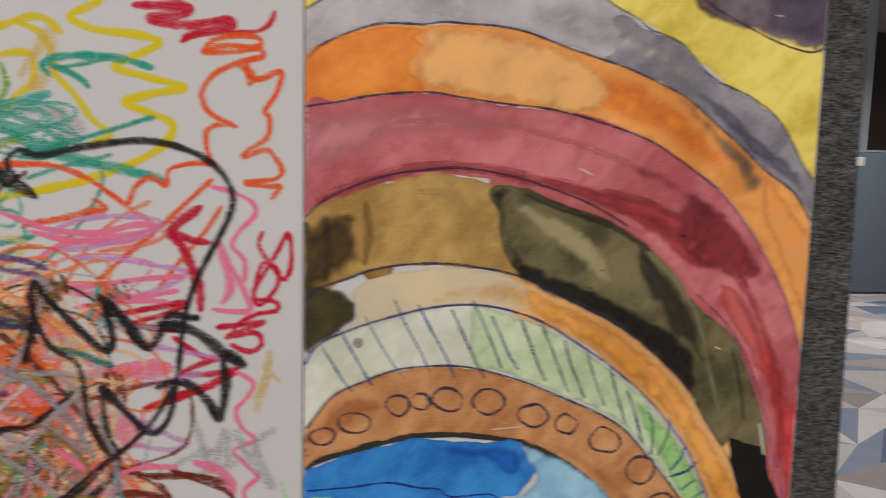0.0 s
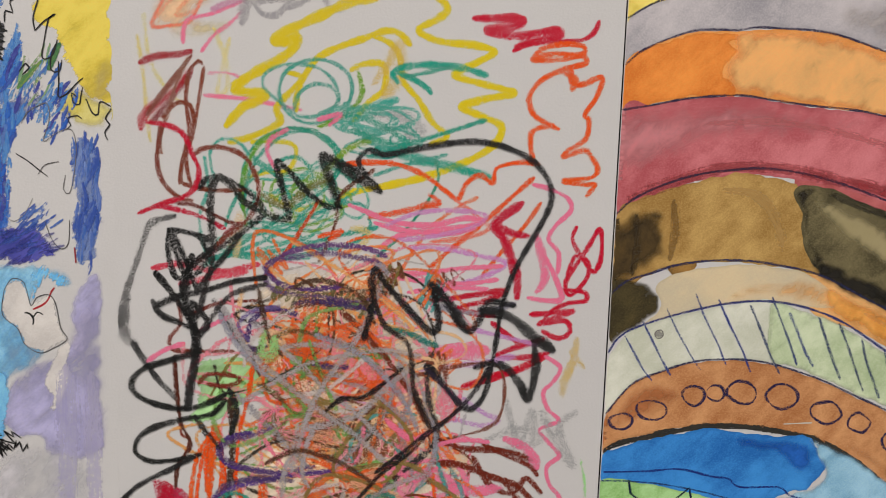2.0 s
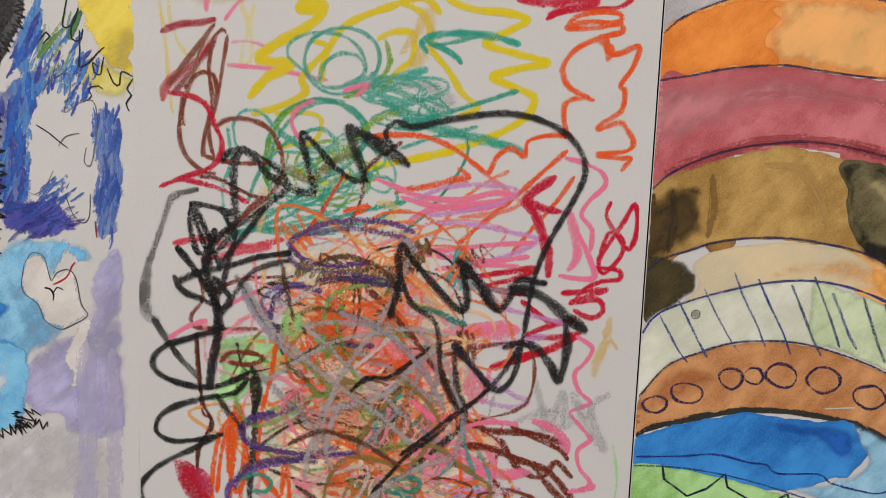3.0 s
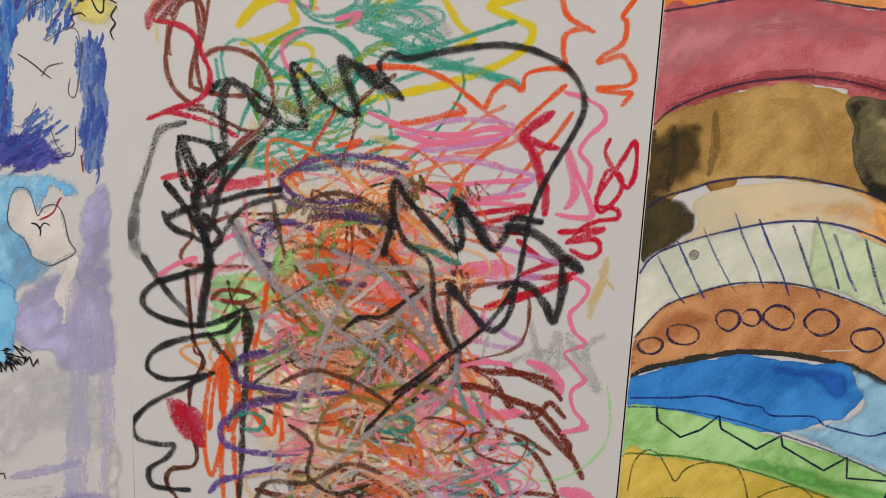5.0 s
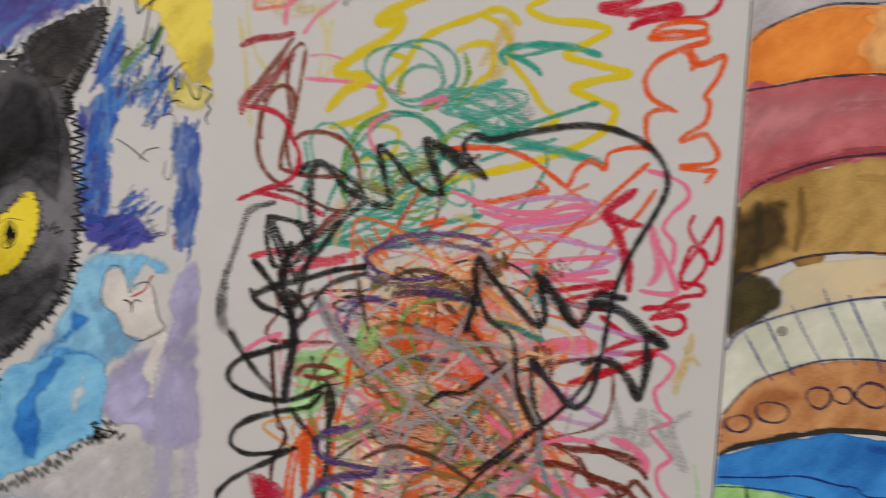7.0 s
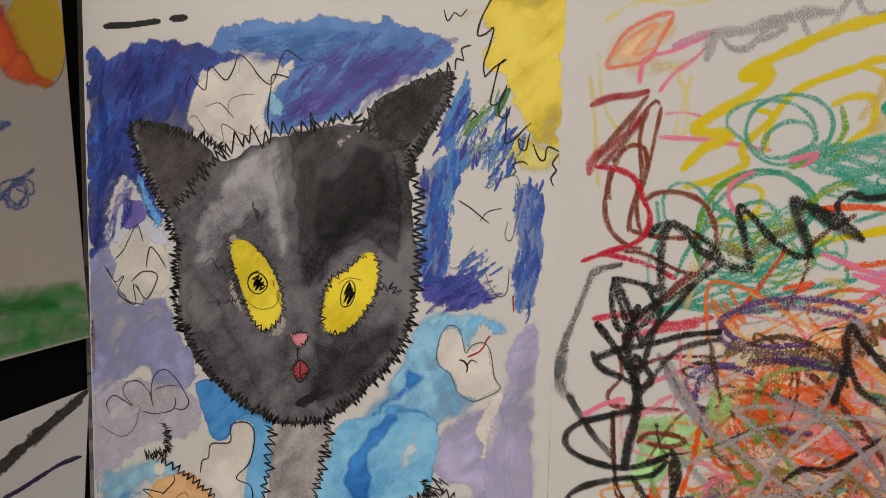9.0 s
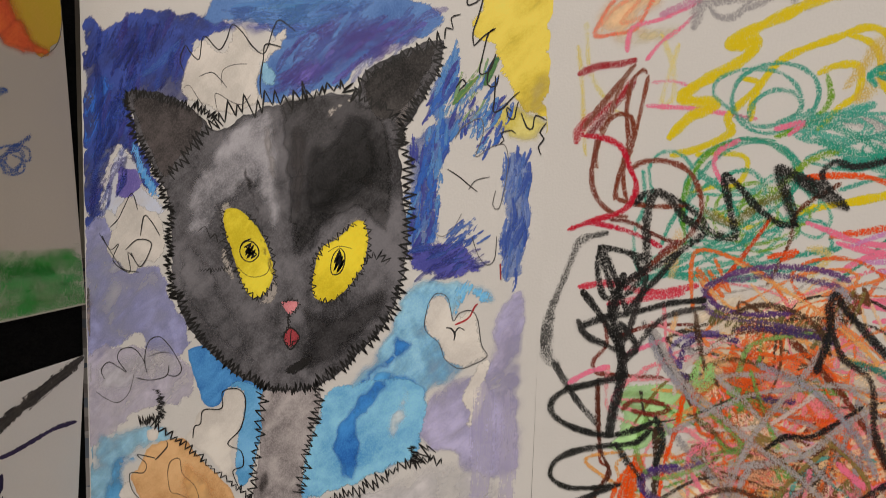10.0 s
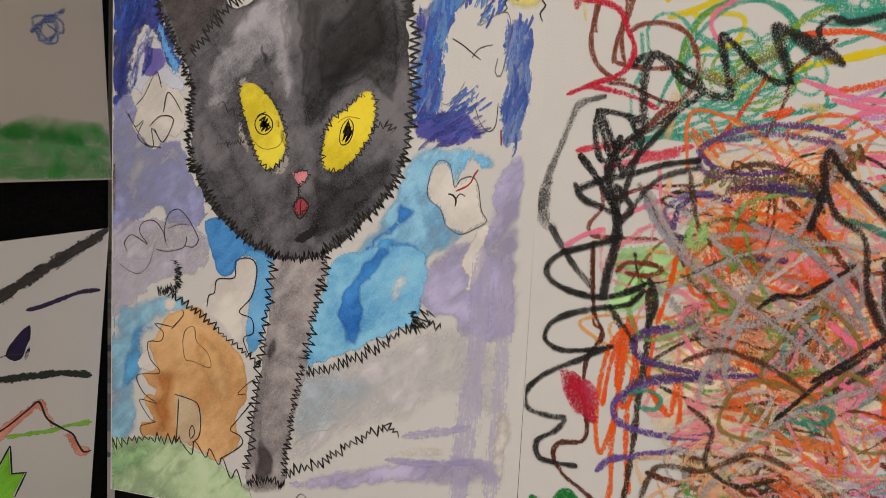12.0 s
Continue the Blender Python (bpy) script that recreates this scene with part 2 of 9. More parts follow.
FOLD = 74.0


def panel_leaf(name, x0, x1, z0, z1, depth, material):
    """A fabric-wrapped board with soft edges, its face at y = 0."""
    return part(name, slab(x0, 0.0, z0, x1, depth, z1, 0.006, 3), material)


main_panel = tagged(panel_leaf("display_panel", HINGE, 0.3, 0.55, 1.98, 0.03, BLACK_CARPET), "black fabric display panel covered with children's pictures", "display panel")
edge_bm = slab(0.2822, -0.003, 0.55, 0.3225, 0.034, 1.985, 0.0035, 3)
for v in edge_bm.verts:
    if v.co.x > 0.3:
        v.co.x -= 0.017 * (v.co.z - 0.9)
part("carpet_edge", edge_bm, GREY_CARPET, main_panel, "charcoal ribbed carpet edge")
tagged(part("tape_tab", slab(0.3085, -0.0042, 1.511, 0.3135, 0.006, 1.5165, 0.0006), WHITE_PLASTIC), "small white tab of tape on the carpet edge", "tape")
side_panel = tagged(new("display_panel"), "black fabric display panel angled out beside the other", "display panel")
side_panel.matrix_basis = pose(HINGE, 0, 0, 0, 0, FOLD)
part("board", slab(-0.94, 0.001, 0.55, -0.0005, 0.03, 1.98, 0.004, 2), BLACK_CARPET, side_panel)
for px, owner in ((-0.55, main_panel), (0.2, main_panel), (-0.85, side_panel)):
    part("leg", slab(px - 0.015, 0.004, 0.0, px + 0.015, 0.026, 0.56, 0.003), POST_METAL, owner, "grey metal leg")
    part("foot", slab(px - 0.02, -0.2, 0.0, px + 0.02, 0.2, 0.02, 0.004), POST_METAL, owner, "flat grey metal foot")

# ---- beyond the panel's edge ----
far_panel = tagged(new("display_panel"), "blue-grey fabric display panel standing on the patterned carpet", "display panel")
far_panel.location = (7.9, 8.55, 0)
part("board", slab(-1.3, -0.02, 0.03, 1.3, 0.02, 2.12, 0.01), BLUE_FABRIC, far_panel)
part("top_rail", slab(-1.3, -0.024, 2.122, 1.3, 0.024, 2.155, 0.006), POST_METAL, far_panel, "pale metal top rail")
for px in (-1.15, 1.15):
    part("foot", slab(px - 0.03, -0.25, 0.0, px + 0.03, 0.25, 0.028, 0.006), POST_METAL, far_panel)
tagged(part("wall_column", slab(8.0, 9.9, 0, 8.62, 10.5, 5.2, 0.03), PALE_COLUMN), "grey-blue column before the hall wall", "column", kind="structure")
tagged(part("wall_panelling", slab(8.64, 10.4, 0, 11.9, 10.58, 4.35, 0.01), DARK_DOOR), "dark brown wall panelling", "wall", kind="structure")

# ---- drawing on paper: every mark is a thin skin of wax, ink or paint on its sheet ----
def sheet(name, label, category, place, width, height, material, lean=0.0, slope=0.0):
    """A sheet of paper, its lower left corner at place; u to the right and v up, in metres, its face towards -y. lean and slope: how crookedly its sides and its top were cut."""
    bm = bmesh.new()
    nx, nz = 12, 18
    front = [[bm.verts.new((width * i / nx - lean * height * (1 - j / nz), 0, (height - slope * width * (1 - i / nx)) * j / nz)) for j in range(nz + 1)] for i in range(nx + 1)]
    for i in range(nx):
        for j in range(nz):
            bm.faces.new((front[i][j], front[i + 1][j], front[i + 1][j + 1], front[i][j + 1]))
    bm.normal_update()
    made = bmesh.ops.extrude_face_region(bm, geom=bm.faces[:])
    for v in made["geom"]:
        if isinstance(v, bmesh.types.BMVert):
            v.co.y += 0.0006
    thing = new(name)
    thing.matrix_basis = place
    thing["wide"], thing["high"] = width, height
    part("paper", bm, material, thing)
    return tagged(thing, label, category)


def curve_through(points, closed=False, step=0.0016, smooth=True):
    """Even steps along a smooth line through points given in centimetres."""
    p = [Vector((u / 100, v / 100)) for u, v in points]
    n = len(p)
    fine = []
    for k in range(n if closed else n - 1):
        a, b = p[k], p[(k + 1) % n]
        before = p[k - 1] if k or closed else a
        after = p[(k + 2) % n] if k + 2 < n or closed else b
        count = max(1, int((b - a).length / step))
        for i in range(count):
            s = i / count
            if smooth:
                fine.append(0.5 * (2 * a + (b - before) * s + (2 * before - 5 * a + 4 * b - after) * s * s + (3 * a - before - 3 * b + after) * s ** 3))
            else:
                fine.append(a.lerp(b, s))
    if not closed:
        fine.append(p[-1])
    return fine


LAID = {}


def next_layer(thing, verts, faces):
    """The lowest free layer over the area of a new mark, so that marks that do not touch lie equally close to the paper."""
    cell = 0.003
    if thing.name not in LAID:
        LAID[thing.name] = np.zeros((int(thing["wide"] / cell) + 6, int(thing["high"] / cell) + 6), int)
    top = LAID[thing.name]
    v = np.array([(p[0], p[1]) for p in verts])
    spots = [v]
    for size in {len(f) for f in faces}:
        f = v[np.array([g for g in faces if len(g) == size])]
        spots += [f.mean(1)] + [(f[:, k] + f[:, k - 1]) / 2 for k in range(size)]
    at = np.clip((np.concatenate(spots) / cell).astype(int) + 2, 1, np.array(top.shape) - 2)
    mask = np.zeros(top.shape, bool)
    mask[at[:, 0], at[:, 1]] = True
    wide = mask.copy()
    for du in (-1, 0, 1):
        for dv in (-1, 0, 1):
            wide |= np.roll(mask, (du, dv), (0, 1))
    layer = int(top[wide].max()) + 1
    top[wide] = layer
    return layer


def skin(thing, name, material, verts, faces, edge, flow, label=""):
    depth = -0.00004 - 0.0000025 * next_layer(thing, verts, faces)
    mesh = bpy.data.meshes.new(name)
    mesh.from_pydata([(u, depth, v) for u, v in verts], [], faces)
    values = mesh.attributes.new("edge", "FLOAT", "POINT")
    values.data.foreach_set("value", edge)
    runs = mesh.attributes.new("flow", "FLOAT_VECTOR", "POINT")
    runs.data.foreach_set("vector", [c for f in flow for c in (*f, 0.0)])
    mesh.materials.append(material)
    ob = new(name, mesh)
    ob.parent = thing
    return tagged(ob, label) if label else ob


def line(thing, name, material, width, points, closed=False, smooth=True, uneven=0.25, taper=0.35, label=""):
    """A drawn line of a width in millimetres through points in centimetres: broad marks as one fine net, thin ones as a ribbon."""
    if width > 1.7:
        return broad_mark(thing, name, material, width, points, closed, smooth, uneven, taper, label)
    path = curve_through(points, closed, smooth=smooth)
    n = len(path)
    seed = Vector((points[0][0] * 3.1, points[0][1] * 2.3, len(points)))
    verts, edge, faces, flow, gone = [], [], [], [], 0.013 * points[0][0]
    for k, p in enumerate(path):
        ahead = path[(k + 1) % n if closed else min(k + 1, n - 1)] - path[k - 1 if closed else max(k - 1, 0)]
        side = Vector((-ahead.y, ahead.x)).normalized() if ahead.length > 1e-9 else Vector((0, 1))
        half = width / 2000 * (1 + uneven * 1.6 * noise.noise(seed + Vector((k * 0.16, 0, 0))))
        if not closed:
            half *= 1 - taper * max(0.0, 1 - min(k, n - 1 - k) / 2.5)
        gone += (p - path[k - 1]).length if k else 0
        for s in (-1, -0.45, 0.45, 1):
            verts.append(p + side * half * s)
            edge.append(0.1 if abs(s) == 1 else 1.0)
            flow.append((gone, s * half))
    for k in range(n if closed else n - 1):
        a, b = 4 * k, 4 * ((k + 1) % n)
        faces += [(a + i, b + i, b + i + 1, a + i + 1) for i in range(3)]
    return skin(thing, name, material, verts, faces, edge, flow, label)


def broad_mark(thing, name, material, width, points, closed, smooth, uneven, taper, label):
    """A broad mark, laid as a net of small cells that never lie over one another, however often the line crosses itself."""
    cell = min(0.0011, max(0.0006, width / 5500))
    path = curve_through(points, closed, step=0.7 * cell, smooth=smooth)
    n = len(path)
    at = np.array([(p.x, p.y) for p in path])
    seed = Vector((points[0][0] * 3.1, points[0][1] * 2.3, len(points)))
    half = np.array([width / 2000 * (1 + uneven * 1.5 * noise.noise(seed + Vector((k * cell * 70, 0, 0)))
                                     + uneven * 0.7 * noise.noise(seed + Vector((k * cell * 260, 7, 0)))) for k in range(n)])
    if not closed:
        end = np.minimum(np.arange(n), n - 1 - np.arange(n)) * 0.7 * cell
        half *= 1 - taper * np.clip(1 - end / (width / 1000), 0, 1)
    ahead = np.roll(at, -1, 0) - np.roll(at, 1, 0)
    if not closed:
        ahead[0], ahead[-1] = at[1] - at[0], at[-1] - at[-2]
    ahead /= np.maximum(np.hypot(*ahead.T), 1e-9)[:, None]
    reach = int(half.max() / cell) + 2
    off = np.stack(np.meshgrid(np.arange(-reach, reach + 1), np.arange(-reach, reach + 1)), -1).reshape(-1, 2)
    spot = np.round(at / cell).astype(int)[:, None] + off[None]
    gap = spot * cell - at[:, None]
    value = (half[:, None] - np.hypot(gap[..., 0], gap[..., 1])) / (0.6 * half[:, None])
    side = gap[..., 1] * ahead[:, None, 0] - gap[..., 0] * ahead[:, None, 1]
    far = np.broadcast_to((np.arange(n) * 0.7 * cell)[:, None], value.shape)
    keep = value > -0.9
    spot, value, side, far = spot[keep], value[keep], side[keep], far[keep]
    inside = (spot[:, 0] * cell > 0) & (spot[:, 0] * cell < thing["wide"]) & (spot[:, 1] * cell > 0) & (spot[:, 1] * cell < thing["high"])
    spot, value, side, far = spot[inside], value[inside], side[inside], far[inside]
    key = spot[:, 0] * 100000 + spot[:, 1]
    order = np.lexsort((-value, key))
    key, spot, value, side, far = key[order], spot[order], value[order], side[order], far[order]
    first = np.r_[True, key[1:] != key[:-1]]
    key, spot, value, side, far = key[first], spot[first], value[first], side[first], far[first]
    corners = [np.searchsorted(key, key + step) for step in (100000, 100001, 1)]
    good = np.ones(len(key), bool)
    for found, step in zip(corners, (100000, 100001, 1)):
        found[found >= len(key)] = 0
        good &= key[found] == key + step
    best = np.maximum.reduce([value, *(value[c] for c in corners)])
    good &= best > -0.05
    faces = np.stack([np.arange(len(key)), *corners], 1)[good]
    used, back = np.unique(faces, return_inverse=True)
    spot, value, side, far = spot[used], value[used], side[used], far[used]
    return skin(thing, name, material, (spot * cell).tolist(), back.reshape(-1, 4).tolist(), np.clip(value, -0.9, 1).tolist(),
                np.stack([far + 0.013 * points[0][0], side], 1).tolist(), label)


def zigzag(points, teeth, reach, lean=0.0, seed=1, both=False):
    """A back-and-forth line that follows a path: teeth over its whole length, each reaching so many centimetres to one side, or to both."""
    path = curve_through(points, step=0.0008)
    rng = random.Random(seed)
    n, out = len(path), []
    for k in range(2 * teeth + 1):
        i = min(n - 1, max(0, int((n - 1) * (k + rng.uniform(-0.42, 0.42)) / (2 * teeth))))
        ahead = path[min(i + 2, n - 1)] - path[max(i - 2, 0)]
        ahead = ahead.normalized() if ahead.length else Vector((1, 0))
        side = Vector((-ahead.y, ahead.x))
        far = reach * rng.uniform(0.3, 1.5) * (1 if k % 2 else (-1 if both else rng.uniform(-0.15, 0.15)))
        q = path[i] * 100 + side * far + ahead * (lean if k % 2 else 0)
        out.append((q.x, q.y))
    return out


def dabs(thing, name, colours, outline, turn, count, seed, widths, lengths, cover, wet):
    """Short dry brush strokes, laid side by side over an area in centimetres; turn: their slant in degrees; widths in millimetres, lengths in centimetres."""
    rng = random.Random(seed)
    us, vs = [p[0] for p in outline], [p[1] for p in outline]
    left = count
    while left:
        u, v = rng.uniform(min(us), max(us)), rng.uniform(min(vs), max(vs))
        inside = False
        for (u0, v0), (u1, v1) in zip(outline, outline[1:] + outline[:1]):
            if (v0 > v) != (v1 > v) and u < (u1 - u0) * (v - v0) / (v1 - v0) + u0:
                inside = not inside
        if not inside:
            continue
        left -= 1
        a, half = radians(turn + rng.uniform(-16, 16)), rng.uniform(*lengths) / 2
        du, dv, bow = half * math.cos(a), half * math.sin(a), rng.uniform(-0.15, 0.15)
        first, second = rng.choice(colours)
        line(thing, name, brush(first, second, cover, wet), rng.uniform(*widths),
             [(u - du, v - dv), (u - bow * dv, v + bow * du), (u + du, v + dv)], uneven=0.45, taper=0.7)


def patch(thing, name, material, points, soft=0.35, closed_smooth=True, rough=0.12, label=""):
    """A painted area inside an outline in centimetres; soft: how far, in centimetres, its wet edge reaches in; rough: how uneven the outline runs."""
    out = curve_through(points, True, step=0.0025, smooth=closed_smooth)
    seed = Vector((points[0][0] * 1.7, points[0][1] * 2.9, 3))
    rim = []
    for k, p in enumerate(out):
        q = Vector((p.x * 150, p.y * 150, 0)) + seed
        rim.append(p + Vector((noise.noise(q), noise.noise(q + Vector((9, 9, 9))))) * rough / 100
                   + Vector((noise.noise(q * 3.3), noise.noise(q * 3.3 + Vector((5, 5, 5))))) * rough / 300)
    ring = np.clip([(p.x, p.y) for p in rim], 0.0003, (thing["wide"] - 0.0003, thing["high"] - 0.0003))
    lo, hi = ring.min(0), ring.max(0)
    step = max(0.003, math.sqrt((hi - lo).prod() / 2500))
    gx, gy = np.meshgrid(np.arange(lo[0], hi[0], step), np.arange(lo[1], hi[1], step))
    g = np.stack([gx.ravel(), gy.ravel()], 1)
    a, b = ring, np.roll(ring, -1, 0)
    inside = np.zeros(len(g), bool)
    far = np.full(len(g), 9.0)
    for (x0, y0), (x1, y1) in zip(a, b):
        if y0 != y1:
            inside ^= ((y0 > g[:, 1]) != (y1 > g[:, 1])) & (g[:, 0] < (x1 - x0) * (g[:, 1] - y0) / (y1 - y0) + x0)
        if min(x0, x1, thing["wide"] - x0, thing["wide"] - x1) > 0 and (max(x0, x1) < 0.002 or min(x0, x1) > thing["wide"] - 0.002):
            continue
        d = np.array((x1 - x0, y1 - y0))
        s = np.clip(((g - (x0, y0)) @ d) / max(d @ d, 1e-12), 0, 1)
        far = np.minimum(far, np.hypot(*(g - (x0, y0) - s[:, None] * d).T))
    keep = inside & (far > 0.3 * step)
    inner, depth = g[keep], far[keep]
    n = len(ring)
    from_rim = [Vector(p) for p in ring] + [Vector(p) for p in inner]
    from mathutils.geometry import delaunay_2d_cdt
    verts, _, faces, origin, _, _ = delaunay_2d_cdt(from_rim, [(k, (k + 1) % n) for k in range(n)], [], 1, 1e-6)
    border = (ring[:, 0] < 0.002) | (ring[:, 0] > thing["wide"] - 0.002)
    edge = [(1.0 if o and border[min(o)] else 0.0) if not o or min(o) < n else float(min(1.0, depth[min(o) - n] * 100 / max(soft, 0.01))) for o in origin]
    return skin(thing, name, material, verts, [tuple(f) for f in faces], edge, [(0.5 * p[0] + p[1], p[0] - 0.5 * p[1]) for p in verts], label)


def ring_points(u, v, ru, rv=None, turn=0.0, count=10, wobble=0.06, seed=1):
    """A hand-drawn ring round (u, v), in centimetres."""
    rng, rv = random.Random(seed), rv or ru
    out = []
    for k in range(count):
        a = 2 * math.pi * k / count
        s = 1 + rng.uniform(-wobble, wobble)
        x, y = ru * s * math.cos(a), rv * s * math.sin(a)
        c, d = math.cos(radians(turn)), math.sin(radians(turn))
        out.append((u + x * c - y * d, v + x * d + y * c))
    return out


BOTTOM = 1.4 + (11.41 - 14) * 0.0925
HIGH = 0.47
scribble = sheet("crayon_drawing", "white sheet with a dense many-coloured crayon scribble", "drawing", pose(-0.3347, -0.0015, BOTTOM), 0.3022, HIGH, WHITE_PAPER)
rainbow = sheet("rainbow_painting", "watercolour painting of broad rainbow arches on white paper", "painting", pose(-0.0316, -0.0018, BOTTOM), 0.3133, HIGH, WHITE_PAPER)
cat = sheet("painted_picture", "watercolour picture with a grey rounded form on a blue sky", "painting", pose(-0.6465, -0.0012, BOTTOM), 0.3122, HIGH, WHITE_PAPER, 0.0018)
on_side = pose(HINGE, 0, 0, 0, 0, FOLD)
meadow = sheet("meadow_drawing", "buff sheet with green crayon grass and blue strokes", "drawing", on_side @ pose(-0.3054, -0.0012, 1.3789, 0, -3.5, 0), 0.305, 0.42, GREY_PAPER)
stripes = sheet("brush_drawing", "white sheet with loose black, purple and green brush strokes", "drawing", on_side @ pose(-0.308, -0.0015, 0.912), 0.305, 0.45, WHITE_PAPER, 0.07, 0.094)


def tangle(u, v, ru, rv, turns, seed):
    """A child's round-and-round scribble about (u, v), in centimetres."""
    rng, out = random.Random(seed), []
    a = rng.uniform(0, 6)
    cu, cv = u, v
    for k in range(turns * 4):
        a += rng.uniform(0.7, 1.9)
        s = rng.uniform(0.45, 1.05)
        if k % 5 == 0:
            cu, cv = u + rng.uniform(-0.35, 0.35) * ru, v + rng.uniform(-0.35, 0.35) * rv
        out.append((cu + ru * s * math.cos(a), cv + rv * s * math.sin(a)))
    return out



def knot(thing, u, v, ru, rv, count, palette, seed, widths=(1.75, 2.7)):
    """Many long, loose crayon sweeps and tight back-and-forth scrubs, one over another, in a child's dense scribble."""
    rng = random.Random(seed)
    for k in range(count):
        name, rgb = palette[rng.randrange(len(palette))]
        cu, cv = u + rng.uniform(-0.8, 0.8) * ru, v + rng.uniform(-0.85, 0.85) * rv
        a, turn, tilt = rng.uniform(0, 6.3), rng.choice((-1, 1)), rng.uniform(-0.9, 0.9)
        out = []
        if name not in ("dark", "grey", "pale") and rng.random() < 0.4:
            far, step, teeth = rng.uniform(0.6, 1.7), rng.uniform(0.12, 0.3), rng.randint(5, 11)
            for i in range(teeth):
                x, y = (i - teeth / 2) * step * turn + rng.uniform(-0.1, 0.1), far * rng.uniform(0.5, 1.0) * (1 if i % 2 else -1)
                out.append((cu + x * math.cos(a) - y * math.sin(a), cv + x * math.sin(a) + y * math.cos(a)))
        else:
            for i in range(rng.randint(3, 7)):
                a += turn * rng.uniform(0.6, 1.5)
                s = rng.uniform(0.35, 0.85)
                x, y = ru * s * math.cos(a), 0.6 * rv * s * math.sin(a)
                out.append((cu + x * math.cos(tilt) - y * math.sin(tilt), cv + x * math.sin(tilt) + y * math.cos(tilt)))
        line(thing, name + "_crayon_line", crayon(rgb, rng.choice((0.45, 0.55, 0.65, 0.75)), full=0.9), rng.uniform(*widths), out, uneven=0.4)


WARM = [('orange', (253, 124, 56)), ('orange', (253, 146, 80)), ('ochre', (252, 182, 109)), ('pink', (253, 153, 166)), ('brown', (112, 69, 41)), ('olive', (136, 121, 62)), ('orange', (249, 109, 47)), ('grey', (190, 184, 179)), ('dark', (55, 45, 35)), ('peach', (253, 205, 155))]
MID = [('green', (111, 166, 80)), ('pink', (253, 153, 168)), ('orange', (253, 122, 56)), ('olive', (128, 116, 60)), ('brown', (110, 66, 40)), ('dark', (62, 54, 46)), ('green', (124, 175, 85)), ('ochre', (245, 175, 100)), ('peach', (253, 210, 160)), ('grey', (195, 190, 190)), ('orange', (249, 111, 50)), ('olive', (155, 142, 78)), ('pink', (253, 160, 171)), ('pink', (253, 166, 175))]
EDGE = [('pink', (253, 146, 168)), ('pink', (253, 160, 182)), ('pink', (253, 139, 162)), ('orange', (253, 131, 67)), ('grey', (195, 190, 192)), ('teal', (95, 171, 166)), ('lilac', (225, 177, 219)), ('brown', (127, 65, 42)), ('peach', (253, 215, 177))]
OVER = [('orange', (250, 112, 44)), ('orange', (246, 128, 60)), ('orange', (240, 100, 34)), ('peach', (252, 206, 160)), ('peach', (250, 190, 150)), ('pink', (255, 140, 166)), ('pink', (255, 156, 170)), ('pale', (222, 212, 206)), ('green', (140, 186, 104)), ('peach', (253, 220, 190)), ('olive', (150, 128, 70))]

# ---- the rainbow painting and the crayon drawing ----
patch(rainbow, "yellow_ground", wash((234, 201, 65), (247, 225, 115), soft=0.15), [(0.05, 45.10), (3.01, 45.78), (6.79, 46.18), (11.33, 46.32), (17.22, 46.23), (24.22, 46.67), (31.28, 46.95), (31.28, 41.76), (31.28, 34.82), (31.28, 33.93), (29.75, 36.00), (25.70, 39.30), (21.87, 41.81), (18.93, 43.45), (14.75, 44.34), (9.73, 44.83), (4.91, 44.38), (1.79, 43.44), (0.05, 42.43)], 0.15, rough=0.12)
patch(rainbow, "pale_grey_band", wash((170, 166, 172), (198, 191, 192), soft=0.15), [(0.05, 42.58), (1.79, 43.68), (4.91, 44.48), (9.73, 44.89), (14.74, 44.56), (17.33, 44.17), (18.59, 43.37), (20.04, 42.60), (22.05, 41.91), (24.17, 40.01), (26.85, 38.90), (28.85, 37.46), (30.40, 35.14), (31.28, 33.93), (31.28, 31.42), (29.98, 33.36), (27.95, 34.72), (26.33, 36.07), (24.36, 37.55), (22.62, 38.84), (20.57, 39.76), (18.76, 40.44), (16.98, 40.92), (14.53, 41.61), (12.48, 42.22), (10.14, 42.41), (8.17, 42.40), (6.87, 42.27), (4.31, 42.11), (1.80, 41.30), (0.05, 40.14)], 0.2, rough=0.12)
patch(rainbow, "dark_grey_band", wash((120, 117, 127), (162, 156, 163), soft=0.15), [(17.73, 43.13), (18.59, 43.37), (20.04, 42.60), (22.05, 41.91), (24.17, 40.01), (26.85, 38.90), (28.85, 37.46), (30.40, 35.14), (31.28, 33.93), (31.28, 31.42), (29.98, 33.36), (27.95, 34.72), (26.33, 36.07), (24.36, 37.55), (22.62, 38.84), (20.57, 39.76), (18.76, 40.44), (17.33, 40.84), (18.33, 41.80)], 0.15, rough=0.2)
patch(rainbow, "grey_blend", wash((179, 171, 171), (192, 184, 180), soft=0.9), [(12.41, 44.05), (16.12, 44.26), (18.95, 43.26), (21.87, 41.81), (23.80, 40.06), (23.17, 38.70), (20.57, 39.86), (18.40, 40.56), (16.28, 41.12), (12.81, 42.17)], 2, rough=0.3)
patch(rainbow, "dark_run", wash((81, 81, 98), (111, 108, 124), soft=0.9), [(22.38, 39.67), (25.40, 38.44), (27.80, 36.46), (30.24, 34.78), (31.28, 32.14), (29.98, 33.43), (27.94, 34.79), (25.93, 36.34)], 0.78, rough=0.2)
